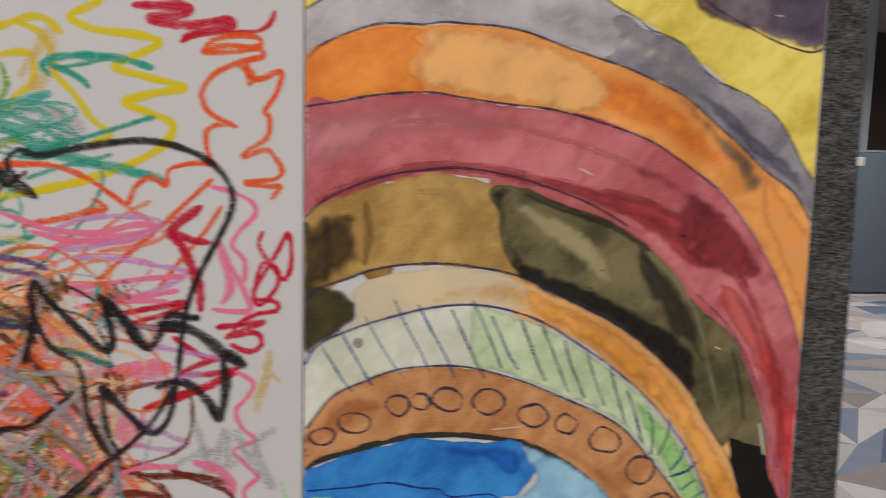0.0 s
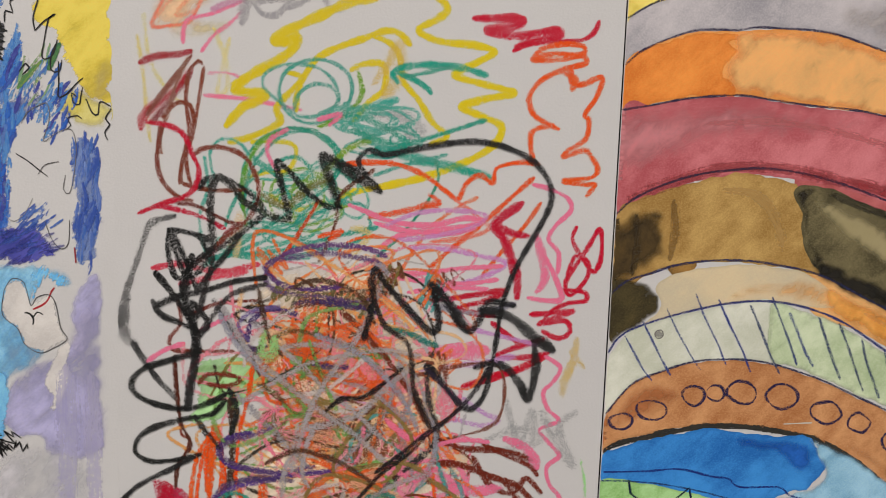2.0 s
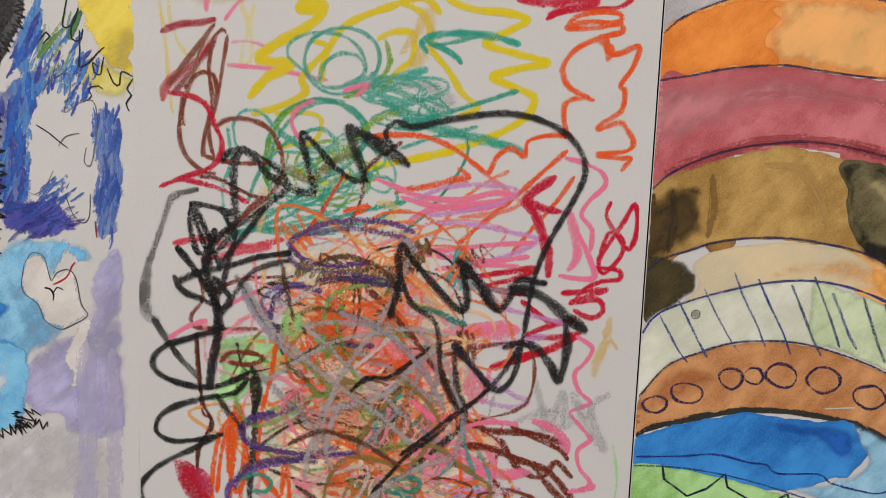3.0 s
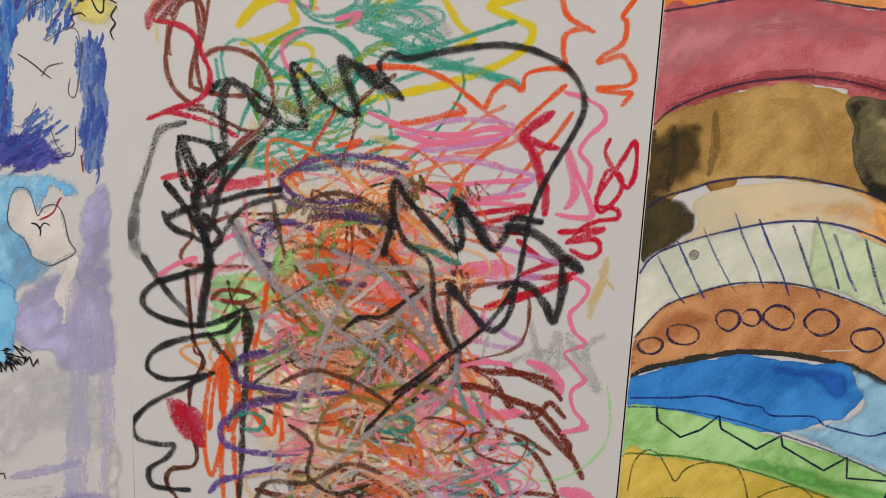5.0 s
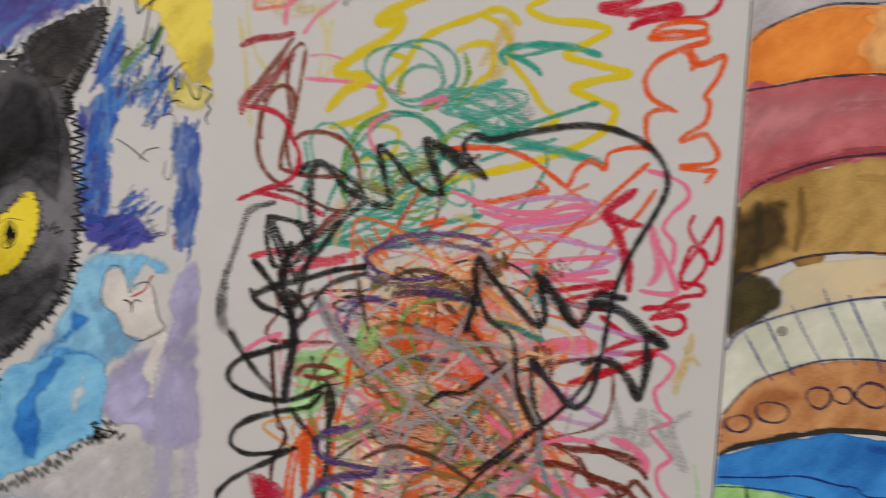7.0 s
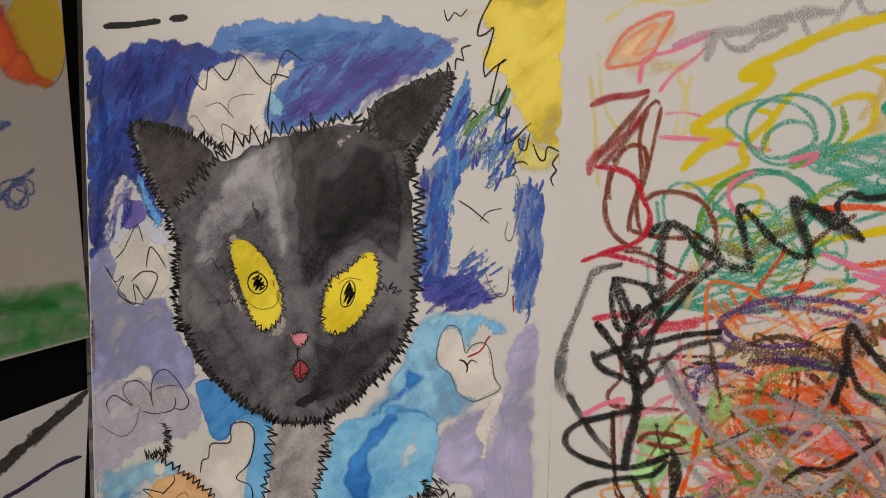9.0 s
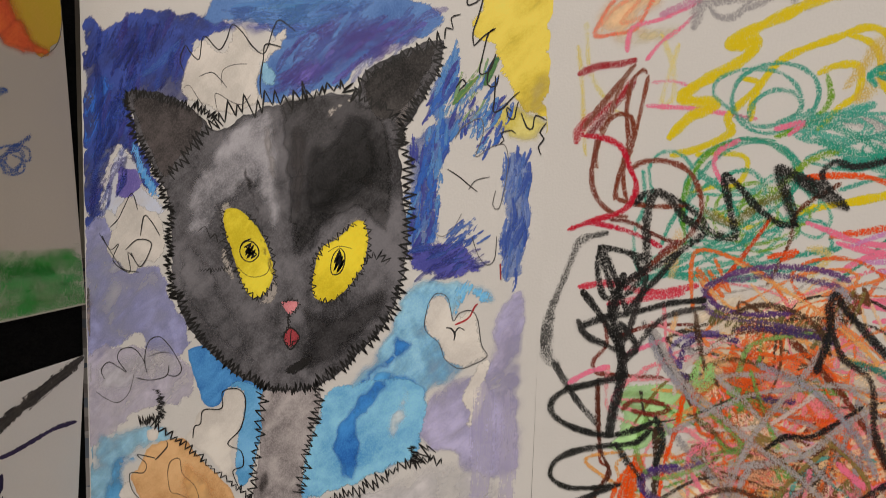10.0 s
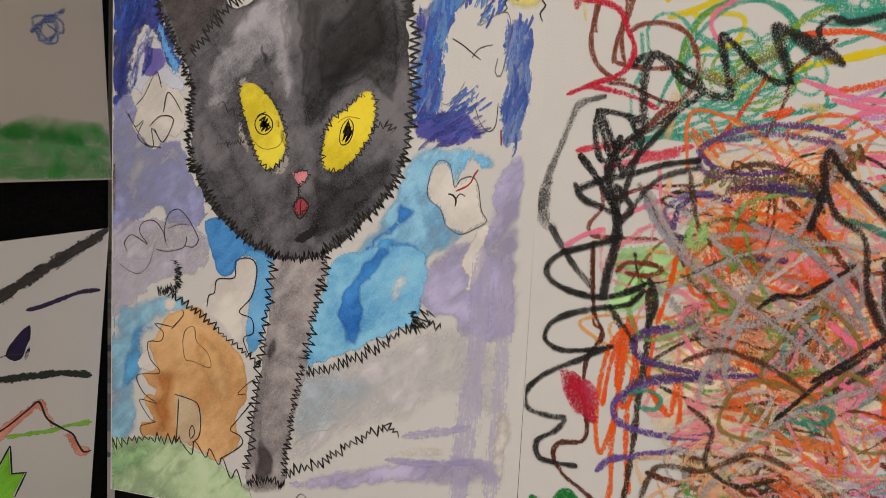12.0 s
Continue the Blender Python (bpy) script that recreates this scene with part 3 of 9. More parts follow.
patch(rainbow, "yellow_bleed", wash((204, 177, 84), (166, 155, 122), soft=0.9), [(26.67, 38.83), (28.08, 37.68), (29.73, 36.17), (30.55, 34.79), (29.86, 34.77), (28.56, 36.48), (27.14, 37.65)], 1.8, rough=0.2)
patch(rainbow, "purple_cloud", wash((85, 67, 76), (124, 108, 119), soft=0.9), [(22.11, 46.21), (22.60, 44.30), (23.56, 43.44), (26.53, 42.80), (28.43, 42.29), (30.36, 41.87), (31.28, 42.09), (31.25, 46.78)], 0.65, rough=0.2)
patch(rainbow, "dark_purple_cloud", wash((63, 49, 70), (91, 75, 95), soft=0.9), [(26.26, 46.15), (27.00, 43.88), (25.77, 43.16), (28.43, 42.36), (30.35, 41.97), (31.28, 42.15), (31.21, 46.45)], 1.6, rough=0.2)
patch(rainbow, "brown_cloud", wash((89, 70, 57), (116, 96, 86), soft=0.9), [(22.06, 45.89), (22.60, 44.30), (23.56, 43.47), (25.79, 42.89), (26.52, 42.93), (24.60, 44.08), (23.73, 45.99)], 0.78, rough=0.2)
patch(rainbow, "orange_band", wash((245, 153, 69), (252, 175, 98), soft=0.15), [(0.05, 40.14), (1.80, 41.30), (4.31, 42.08), (6.87, 42.21), (8.17, 42.34), (10.14, 42.35), (12.48, 42.15), (14.54, 41.55), (16.98, 40.86), (18.76, 40.38), (20.58, 39.70), (22.62, 38.78), (24.36, 37.48), (26.33, 36.00), (27.95, 34.65), (29.99, 33.29), (31.28, 31.35), (31.28, 26.86), (31.28, 21.62), (31.28, 23.14), (30.23, 26.13), (28.84, 28.68), (27.10, 31.18), (25.03, 33.44), (22.70, 34.94), (20.43, 36.24), (17.53, 37.09), (15.05, 37.73), (13.33, 37.83), (11.62, 38.00), (9.27, 38.23), (7.28, 38.48), (5.65, 38.41), (3.72, 38.21), (1.82, 37.83), (0.05, 37.44)], 0.2, rough=0.08)
patch(rainbow, "deep_orange_wash", wash((241, 129, 39), (249, 153, 65), soft=0.15), [(0.05, 40.04), (1.80, 41.24), (4.31, 41.99), (6.07, 42.08), (6.88, 41.81), (6.18, 41.46), (6.64, 41.07), (6.20, 40.58), (5.69, 40.00), (5.96, 39.47), (6.55, 39.02), (6.69, 38.46), (5.65, 38.45), (3.72, 38.28), (1.82, 37.89), (0.05, 37.50)], 0.15, rough=0.25)
patch(rainbow, "deep_orange_flank", wash((238, 124, 32), (247, 146, 54), soft=0.9), [(16.99, 40.76), (18.75, 40.51), (21.68, 39.31), (24.38, 37.21), (26.03, 35.03), (25.43, 33.09), (22.71, 34.87), (20.44, 36.07), (17.54, 36.99), (15.73, 38.09)], 2.4, rough=0.3)
patch(rainbow, "pale_orange_wash", wash((253, 190, 118), (252, 181, 107), soft=0.9), [(6.39, 42.22), (10.14, 42.41), (14.19, 41.66), (17.01, 40.43), (18.14, 38.84), (16.46, 37.38), (11.62, 37.93), (7.61, 38.36), (6.13, 39.00), (5.88, 40.25), (6.32, 41.06)], 0.8, rough=0.3)
patch(rainbow, "grey_run", wash((102, 88, 76), (142, 117, 91), soft=0.9), [(20.56, 39.93), (22.58, 39.34), (24.33, 37.89), (26.30, 36.42), (28.01, 34.90), (28.13, 33.50), (27.34, 32.88), (26.39, 32.94), (25.72, 34.25), (24.51, 35.50), (22.71, 37.50), (21.36, 38.63)], 1.6, rough=0.3)
patch(rainbow, "orange_drop", wash((253, 182, 106), (245, 155, 78), soft=0.9), [(27.89, 34.55), (28.77, 34.04), (29.85, 32.65), (30.95, 31.23), (31.28, 30.52), (31.28, 25.38), (29.17, 29.41), (27.80, 31.90)], 0.65, rough=0.2)
patch(rainbow, "red_underlay", wash((182, 84, 84), (193, 106, 106), soft=0.15), [(15.06, 37.57), (20.44, 36.07), (25.05, 33.26), (28.86, 28.50), (31.28, 22.95), (31.28, 20.78), (31.28, 16.24), (31.28, 12.30), (29.39, 12.60), (28.69, 16.34), (27.19, 20.20), (25.80, 23.20), (22.90, 26.51), (20.15, 28.99), (17.51, 30.71), (14.61, 32.03), (11.12, 32.81), (11.07, 34.31)], 0.2, rough=0.1)
patch(rainbow, "red_band", wash((192, 87, 94), (212, 124, 129), soft=0.15), [(0.05, 37.41), (1.82, 37.76), (3.73, 38.15), (5.65, 38.35), (7.28, 38.41), (9.27, 38.17), (11.62, 37.93), (13.33, 37.77), (15.06, 37.67), (17.54, 37.02), (20.44, 36.17), (22.71, 34.87), (25.04, 33.37), (27.10, 31.11), (28.85, 28.61), (30.24, 26.05), (31.28, 23.06), (31.28, 20.78), (31.28, 16.24), (31.28, 12.30), (30.68, 12.74), (30.07, 15.12), (28.90, 18.64), (27.83, 22.06), (26.90, 23.93), (24.83, 25.96), (22.80, 27.94), (21.20, 29.70), (19.29, 31.08), (17.08, 32.14), (14.93, 32.79), (12.82, 33.35), (10.75, 33.64), (8.72, 33.82), (7.05, 33.72), (4.76, 33.34), (2.50, 32.48), (0.90, 31.74), (0.05, 31.07)], 0.2, rough=0.1)
patch(rainbow, "pale_pink_wash", wash((219, 146, 151), (203, 120, 124), soft=0.9), [(0.05, 37.48), (3.09, 38.09), (6.95, 38.40), (11.62, 37.93), (15.06, 37.57), (13.74, 36.04), (10.34, 35.77), (5.71, 35.41), (3.13, 34.11), (0.05, 33.38)], 2.4, rough=0.3)
patch(rainbow, "deep_red_wash", wash((162, 52, 56), (181, 69, 74), soft=0.9), [(0.58, 32.44), (3.13, 33.63), (7.04, 34.54), (10.39, 34.46), (13.83, 34.04), (17.37, 33.45), (21.76, 32.50), (25.26, 30.45), (26.53, 28.67), (23.53, 28.30), (20.79, 30.40), (18.17, 31.75), (14.57, 32.88), (10.41, 33.70), (6.39, 33.80), (3.14, 32.98), (0.58, 31.64)], 0.78, rough=0.3)
patch(rainbow, "crimson_wash", wash((195, 47, 52), (210, 74, 76), soft=0.9), [(25.85, 27.59), (27.44, 26.86), (29.64, 23.91), (31.10, 20.87), (31.28, 17.79), (31.28, 13.11), (30.42, 13.93), (29.10, 18.63), (28.02, 22.06), (26.87, 24.30), (24.80, 26.32)], 1.6, rough=0.3)
patch(rainbow, "maroon_wash", wash((106, 31, 38), (148, 51, 58), soft=0.9, cover=0.85), [(23.00, 33.22), (25.10, 32.56), (27.79, 29.76), (28.51, 27.96), (26.62, 27.59), (24.28, 28.30), (22.29, 30.06), (22.17, 31.81)], 0.975, rough=0.3)
patch(rainbow, "apricot_underlay", wash((226, 160, 89), (237, 182, 117), soft=0.15), [(11.95, 28.59), (15.53, 27.39), (19.25, 25.44), (23.17, 22.50), (25.30, 19.48), (27.89, 16.36), (29.38, 12.72), (26.25, 12.86), (24.27, 16.48), (22.33, 19.07), (18.37, 22.64), (15.66, 24.39), (12.05, 25.82)], 0.2, rough=0.1)
patch(rainbow, "ochre_band", wash((170, 129, 63), (203, 166, 98), soft=0.15), [(0.05, 31.14), (0.90, 31.97), (3.14, 32.82), (5.74, 33.59), (7.72, 33.90), (10.42, 33.46), (11.12, 32.81), (12.65, 28.60), (12.85, 27.84), (10.23, 28.31), (8.18, 28.50), (5.83, 28.49), (3.84, 28.15), (1.88, 27.47), (0.05, 26.20)], 0.2, rough=0.15)
patch(rainbow, "brown_stripe", wash((50, 39, 19), (89, 68, 31), soft=0.9), [(0.10, 30.98), (1.86, 31.88), (2.76, 31.77), (3.16, 30.20), (3.51, 28.54), (1.88, 27.54), (0.05, 26.37), (0.05, 29.51)], 1.2, rough=0.35)
patch(rainbow, "ochre_drip", wash((124, 93, 42), (166, 124, 62), soft=0.15), [(3.35, 28.14), (5.16, 28.49), (4.84, 27.88), (4.25, 27.44), (3.68, 27.64)], 0.2, rough=0.15)
patch(rainbow, "olive_band", wash((75, 68, 42), (127, 116, 81), soft=0.15), [(10.61, 32.80), (11.27, 33.32), (13.00, 33.09), (14.95, 32.31), (17.47, 31.57), (19.70, 30.39), (22.01, 28.65), (24.06, 26.14), (26.49, 24.30), (27.86, 21.69), (29.10, 18.63), (29.51, 16.12), (28.67, 16.53), (26.82, 17.36), (26.26, 16.99), (24.95, 18.93), (23.87, 20.64), (22.43, 22.14), (20.45, 23.81), (18.53, 25.09), (15.57, 26.52), (12.67, 27.98), (11.38, 30.12), (11.26, 31.64)], 0.25, rough=0.12)
patch(rainbow, "dark_olive_edge", wash((15, 13, 9), (35, 31, 22), soft=0.9, cover=0.95), [(11.94, 29.11), (15.50, 27.92), (17.70, 27.04), (20.72, 25.61), (22.66, 24.52), (24.07, 23.23), (24.66, 20.25), (24.18, 19.96), (22.46, 21.70), (20.47, 23.45), (18.55, 24.73), (15.58, 26.16), (12.69, 27.49)], 0.78, rough=0.2)
patch(rainbow, "pale_olive_streak", wash((182, 168, 124), (155, 142, 102), soft=0.9), [(11.65, 32.25), (12.33, 32.67), (14.62, 31.86), (16.80, 30.70), (18.12, 29.32), (18.76, 27.57), (17.68, 27.39), (15.45, 29.13), (13.27, 30.65)], 0.78, rough=0.2)
patch(rainbow, "shadow_olive", wash((33, 30, 22), (55, 48, 34), soft=0.9), [(10.64, 32.80), (11.62, 33.26), (13.18, 32.85), (15.67, 32.05), (18.20, 31.23), (17.50, 30.88), (14.62, 31.86), (12.33, 32.67), (11.65, 32.25), (12.07, 30.13), (12.99, 28.94), (12.59, 28.25), (11.48, 30.12), (11.30, 31.47)], 0.52, rough=0.2)
patch(rainbow, "grey_olive_streak", wash((65, 60, 45), (89, 82, 62), soft=0.9), [(19.74, 29.69), (22.06, 27.94), (23.30, 26.14), (24.02, 23.96), (23.04, 24.33), (21.40, 26.51), (20.21, 27.93)], 0.78, rough=0.2)
patch(rainbow, "dark_olive_gap", wash((33, 29, 22), (59, 52, 39), soft=0.9, cover=0.85), [(19.72, 30.04), (22.02, 28.47), (23.87, 26.14), (24.56, 24.32), (24.07, 23.23), (22.29, 24.34), (21.05, 26.15), (20.02, 27.93)], 0.975, rough=0.2)
patch(rainbow, "pale_red_run", wash((216, 115, 109), (203, 94, 91), soft=0.9), [(25.47, 27.59), (27.06, 26.86), (28.66, 23.92), (28.65, 21.67), (27.32, 23.56), (25.99, 25.77)], 0.52, rough=0.3)
patch(rainbow, "maroon_run", wash((118, 33, 42), (157, 58, 63), soft=0.9, cover=0.75), [(19.07, 35.02), (21.64, 34.40), (24.34, 32.72), (25.96, 31.17), (24.05, 31.49), (21.73, 33.02), (19.50, 33.83)], 0.975, rough=0.3)
patch(rainbow, "maroon_run", wash((124, 38, 44), (159, 61, 65), soft=0.9, cover=0.75), [(18.86, 32.28), (21.82, 31.63), (24.93, 29.73), (26.20, 27.95), (24.28, 28.30), (21.16, 30.40)], 0.975, rough=0.3)
patch(rainbow, "black_blob", wash((11, 10, 8), (20, 18, 15), soft=0.15), [(26.82, 17.43), (27.82, 17.21), (29.26, 16.70), (29.67, 15.14), (30.69, 12.66), (28.37, 12.76), (27.28, 15.03)], 0.15, rough=0.15)
patch(rainbow, "brown_blob", wash((59, 51, 26), (93, 80, 43), soft=0.9), [(0.05, 27.14), (1.56, 27.27), (2.71, 26.70), (3.04, 25.69), (2.23, 24.51), (0.92, 23.77), (0.05, 23.45)], 0.39, rough=0.15)
patch(rainbow, "cream_band", wash((227, 210, 177), (221, 199, 160), soft=0.15), [(2.70, 26.87), (3.85, 27.71), (5.83, 28.15), (8.18, 28.43), (10.24, 28.24), (11.98, 27.90), (14.15, 26.17), (12.05, 25.89), (9.95, 26.18), (7.90, 26.08), (5.88, 25.68), (3.55, 25.01), (1.57, 24.34), (2.29, 24.68), (3.14, 25.69)], 0.2, rough=0.1)
patch(rainbow, "apricot_band", wash((234, 166, 91), (245, 190, 124), soft=0.9), [(6.54, 26.02), (8.21, 27.38), (10.24, 28.00), (12.68, 27.84), (15.57, 26.48), (18.54, 25.05), (20.45, 23.78), (22.44, 22.11), (23.87, 20.60), (25.40, 18.08), (27.15, 15.62), (28.25, 12.77), (26.01, 12.87), (24.15, 16.49), (22.26, 19.00), (18.30, 22.57), (15.67, 24.22), (12.05, 25.79), (9.27, 26.15)], 1.8, rough=0.2)
patch(rainbow, "deep_apricot", wash((237, 153, 56), (247, 175, 89), soft=0.9), [(13.05, 27.21), (15.57, 26.34), (18.54, 24.91), (20.47, 23.56), (22.44, 21.96), (23.89, 20.27), (25.63, 17.58), (27.64, 14.44), (27.76, 12.87), (26.25, 12.94), (24.27, 16.48), (22.33, 19.07), (18.37, 22.64), (15.66, 24.39), (13.47, 25.47)], 0.78, rough=0.2)
patch(rainbow, "pale_green_band", wash((219, 222, 197), (227, 227, 210), soft=0.15), [(0.05, 22.15), (0.92, 23.57), (1.57, 24.27), (3.55, 24.94), (5.88, 25.61), (7.90, 25.98), (9.96, 26.07), (10.06, 22.62), (9.02, 22.49), (7.30, 22.48), (5.26, 22.24), (3.25, 21.58), (1.59, 20.74), (0.11, 18.76), (0.05, 19.40)], 0.2, rough=0.1)
patch(rainbow, "green_band", wash((195, 216, 164), (216, 227, 190), soft=0.9), [(9.78, 26.08), (12.06, 25.72), (14.20, 25.04), (16.04, 23.96), (18.31, 22.50), (20.64, 20.63), (22.26, 18.92), (23.94, 16.80), (25.30, 14.07), (25.80, 12.57), (24.00, 13.04), (22.92, 14.62), (21.26, 16.59), (19.65, 18.32), (17.72, 19.48), (15.48, 20.45), (13.28, 21.39), (10.77, 22.15), (9.89, 22.51)], 0.39, rough=0.15)
patch(rainbow, "leaf_green_wash", wash((144, 199, 106), (166, 210, 133), soft=0.9), [(19.91, 20.35), (22.27, 18.81), (23.94, 16.69), (25.52, 13.75), (25.59, 12.77), (23.98, 13.23), (22.05, 16.18)], 0.65, rough=0.2)
patch(rainbow, "brown_band", wash((188, 118, 66), (216, 158, 106), soft=0.15), [(0.05, 18.53), (1.59, 20.67), (3.25, 21.51), (5.26, 22.17), (7.30, 22.41), (9.02, 22.39), (10.77, 22.08), (13.28, 21.32), (15.48, 20.37), (17.73, 19.41), (19.65, 18.25), (21.27, 16.51), (22.93, 14.55), (24.21, 12.83), (19.57, 13.04), (17.97, 14.74), (16.04, 16.24), (13.42, 17.58), (11.61, 18.00), (9.48, 18.28), (7.38, 18.34), (5.32, 18.12), (2.95, 17.55), (0.94, 17.02), (0.05, 16.32)], 0.2, rough=0.1)
patch(rainbow, "umber_wash", wash((166, 91, 45), (186, 117, 69), soft=0.9), [(0.05, 18.35), (1.59, 20.57), (3.93, 21.04), (4.95, 19.97), (3.28, 18.60), (0.61, 17.28), (0.05, 16.77)], 1.6, rough=0.3)
patch(rainbow, "brown_shade", wash((166, 106, 62), (182, 122, 78), soft=0.9), [(11.58, 18.91), (14.50, 17.92), (17.49, 16.71), (19.85, 14.75), (21.47, 13.15), (19.56, 13.16), (17.96, 14.82), (16.03, 16.31), (13.42, 17.66)], 1.6, rough=0.2)
line(rainbow, "red_streak", brush((155, 47, 52), (182, 78, 83), 0.45, 0.5), 11.1, [(0.58, 32.12), (3.14, 33.14), (6.38, 34.19), (9.72, 34.28), (13.15, 33.69), (16.68, 32.92), (19.62, 31.77)], taper=0.7)
line(rainbow, "red_streak", brush((147, 50, 55), (177, 69, 74), 0.4, 0.5), 8.5, [(17.39, 33.11), (20.30, 32.48), (23.33, 31.13), (25.71, 29.38), (27.41, 27.23)], taper=0.7)
line(rainbow, "red_streak", brush((210, 122, 124), (197, 100, 102), 0.4, 0.5), 7.2, [(5.03, 36.74), (8.97, 37.03), (13.04, 36.51), (16.55, 35.62), (19.82, 34.52)], taper=0.7)
line(rainbow, "red_streak", brush((166, 45, 47), (197, 78, 74), 0.45, 0.5), 8.5, [(26.15, 28.67), (27.89, 26.13), (29.31, 23.16), (30.11, 19.37), (30.44, 15.50)], taper=0.7)
line(rainbow, "red_streak", brush((215, 106, 98), (201, 78, 74), 0.45, 0.5), 5.9, [(26.67, 26.86), (28.26, 23.92), (29.10, 20.91)], taper=0.7)
line(rainbow, "olive_streak", brush((30, 27, 20), (50, 46, 33), 0.55, 0.5), 6.5, [(12.84, 32.85), (15.32, 31.98), (18.21, 31.06), (20.85, 29.52)], taper=0.7)
line(rainbow, "olive_streak", brush((40, 37, 27), (70, 65, 48), 0.5, 0.5), 5.2, [(20.10, 29.69), (21.71, 27.58), (23.37, 25.06), (24.70, 22.48)], taper=0.7)
line(rainbow, "olive_streak", brush((166, 157, 122), (136, 125, 96), 0.5, 0.5), 4.6, [(22.01, 28.65), (24.11, 25.42), (25.11, 22.10), (26.10, 19.09)], taper=0.7)
line(rainbow, "olive_streak", brush((28, 25, 18), (43, 40, 29), 0.6, 0.5), 7.2, [(15.53, 27.39), (18.49, 25.98), (21.54, 24.35), (23.74, 22.49)], taper=0.7)
line(rainbow, "olive_streak", brush((33, 30, 23), (59, 54, 39), 0.5, 0.5), 3.9, [(26.54, 23.57), (27.33, 20.95), (27.71, 18.67)], taper=0.7)
line(rainbow, "ochre_streak", brush((124, 91, 40), (155, 118, 58), 0.5, 0.5), 8.5, [(3.47, 32.17), (3.65, 30.21), (3.44, 28.54)], taper=0.7)
line(rainbow, "ochre_streak", brush((204, 166, 100), (188, 146, 78), 0.4, 0.5), 9.8, [(6.41, 32.88), (8.42, 32.59), (9.81, 30.95), (10.21, 29.26)], taper=0.7)
line(rainbow, "ochre_streak", brush((40, 31, 15), (75, 58, 26), 0.5, 0.5), 7.2, [(1.22, 31.32), (1.39, 29.52), (1.23, 27.54)], taper=0.7)
line(rainbow, "apricot_streak", brush((245, 186, 111), (234, 160, 78), 0.45, 0.5), 5.2, [(15.61, 25.64), (18.59, 24.01), (21.33, 21.61), (23.42, 18.78)], taper=0.7)
line(rainbow, "outline_pencil", crayon((49, 43, 73), 0.59), 1.5, [(0.05, 40.04), (0.87, 40.80), (1.80, 41.30), (3.05, 41.83), (4.15, 42.16), (5.59, 42.24), (6.55, 42.23), (7.68, 42.44), (9.15, 42.42), (10.47, 42.40), (11.63, 42.30), (12.82, 42.07), (14.19, 41.66), (15.23, 41.33), (16.98, 40.86), (18.76, 40.38), (20.58, 39.70), (22.62, 38.78), (24.36, 37.48), (26.33, 36.00), (27.95, 34.65), (29.99, 33.29), (31.28, 31.53)])
line(rainbow, "outline_pencil", crayon((49, 43, 73), 0.59), 1.5, [(0.05, 37.41), (1.82, 37.76), (3.72, 38.18), (5.65, 38.41), (7.28, 38.48), (9.27, 38.23), (11.62, 38.00), (13.32, 37.90), (15.06, 37.67), (17.53, 37.09), (20.44, 36.17), (22.71, 34.87), (25.04, 33.37)])
line(rainbow, "outline_pencil", crayon((77, 66, 124), 0.43), 1.1, [(25.04, 33.37), (27.10, 31.11), (28.85, 28.61), (30.24, 26.05), (31.28, 23.06), (31.28, 20.86)])
line(rainbow, "outline_pencil", crayon((49, 41, 68), 0.59), 1.6, [(0.05, 31.20), (0.90, 32.06), (2.49, 32.94), (4.75, 33.73), (7.05, 34.11), (8.71, 34.25), (10.74, 34.07), (12.81, 33.65), (14.92, 33.02), (17.08, 32.21), (19.30, 31.01)])
line(rainbow, "outline_pencil", crayon((64, 42, 109), 0.38), 1.3, [(24.00, 26.86), (26.04, 25.04), (27.35, 23.19), (28.28, 21.30), (29.03, 19.40), (29.97, 16.29), (30.97, 13.12)])
line(rainbow, "outline_pencil", crayon((44, 46, 89), 0.62), 1.6, [(0.05, 26.37), (0.91, 27.14), (2.53, 27.74), (3.84, 28.21), (5.83, 28.56), (8.18, 28.64), (10.23, 28.41), (12.68, 27.91), (15.56, 26.59), (18.53, 25.16), (20.45, 23.88)])
line(rainbow, "outline_pencil", crayon((53, 53, 109), 0.38), 1.3, [(20.45, 23.88), (22.43, 22.22), (23.87, 20.64), (25.17, 18.55), (26.93, 16.01), (28.24, 12.93)])
line(rainbow, "outline_pencil", crayon((40, 49, 116), 0.66), 1.6, [(0.05, 22.66), (0.60, 23.57), (1.57, 24.24), (3.55, 25.01), (5.88, 25.68), (7.90, 26.08), (9.95, 26.18), (12.05, 25.86), (14.20, 25.11), (16.04, 24.04), (18.30, 22.57)])
line(rainbow, "outline_pencil", crayon((48, 53, 109), 0.52), 1.5, [(18.30, 22.57), (20.64, 20.70), (22.26, 19.00), (23.93, 16.88), (25.29, 14.14), (25.77, 12.96)])
line(rainbow, "outline_pencil", crayon((46, 43, 76), 0.59), 1.5, [(0.11, 18.76), (1.59, 20.67), (3.25, 21.51), (5.26, 22.24), (7.30, 22.48), (9.02, 22.46), (10.77, 22.15), (13.28, 21.39), (15.48, 20.45), (17.72, 19.48), (19.65, 18.32), (21.26, 16.59), (22.92, 14.62), (24.00, 13.04)])
line(rainbow, "outline_pencil", crayon((50, 48, 59), 0.57), 1.3, [(16.08, 44.95), (17.86, 43.91), (19.30, 43.21), (20.04, 42.70), (22.04, 41.98), (24.17, 40.08), (26.84, 38.97), (28.85, 37.53), (30.39, 35.21), (31.28, 34.10)])
line(rainbow, "outline_pencil", crayon((41, 33, 70), 0.66), 1.3, [(22.78, 45.29), (23.67, 44.36), (24.99, 43.71), (26.51, 43.03), (28.43, 42.29), (30.36, 41.87), (31.28, 42.16)])
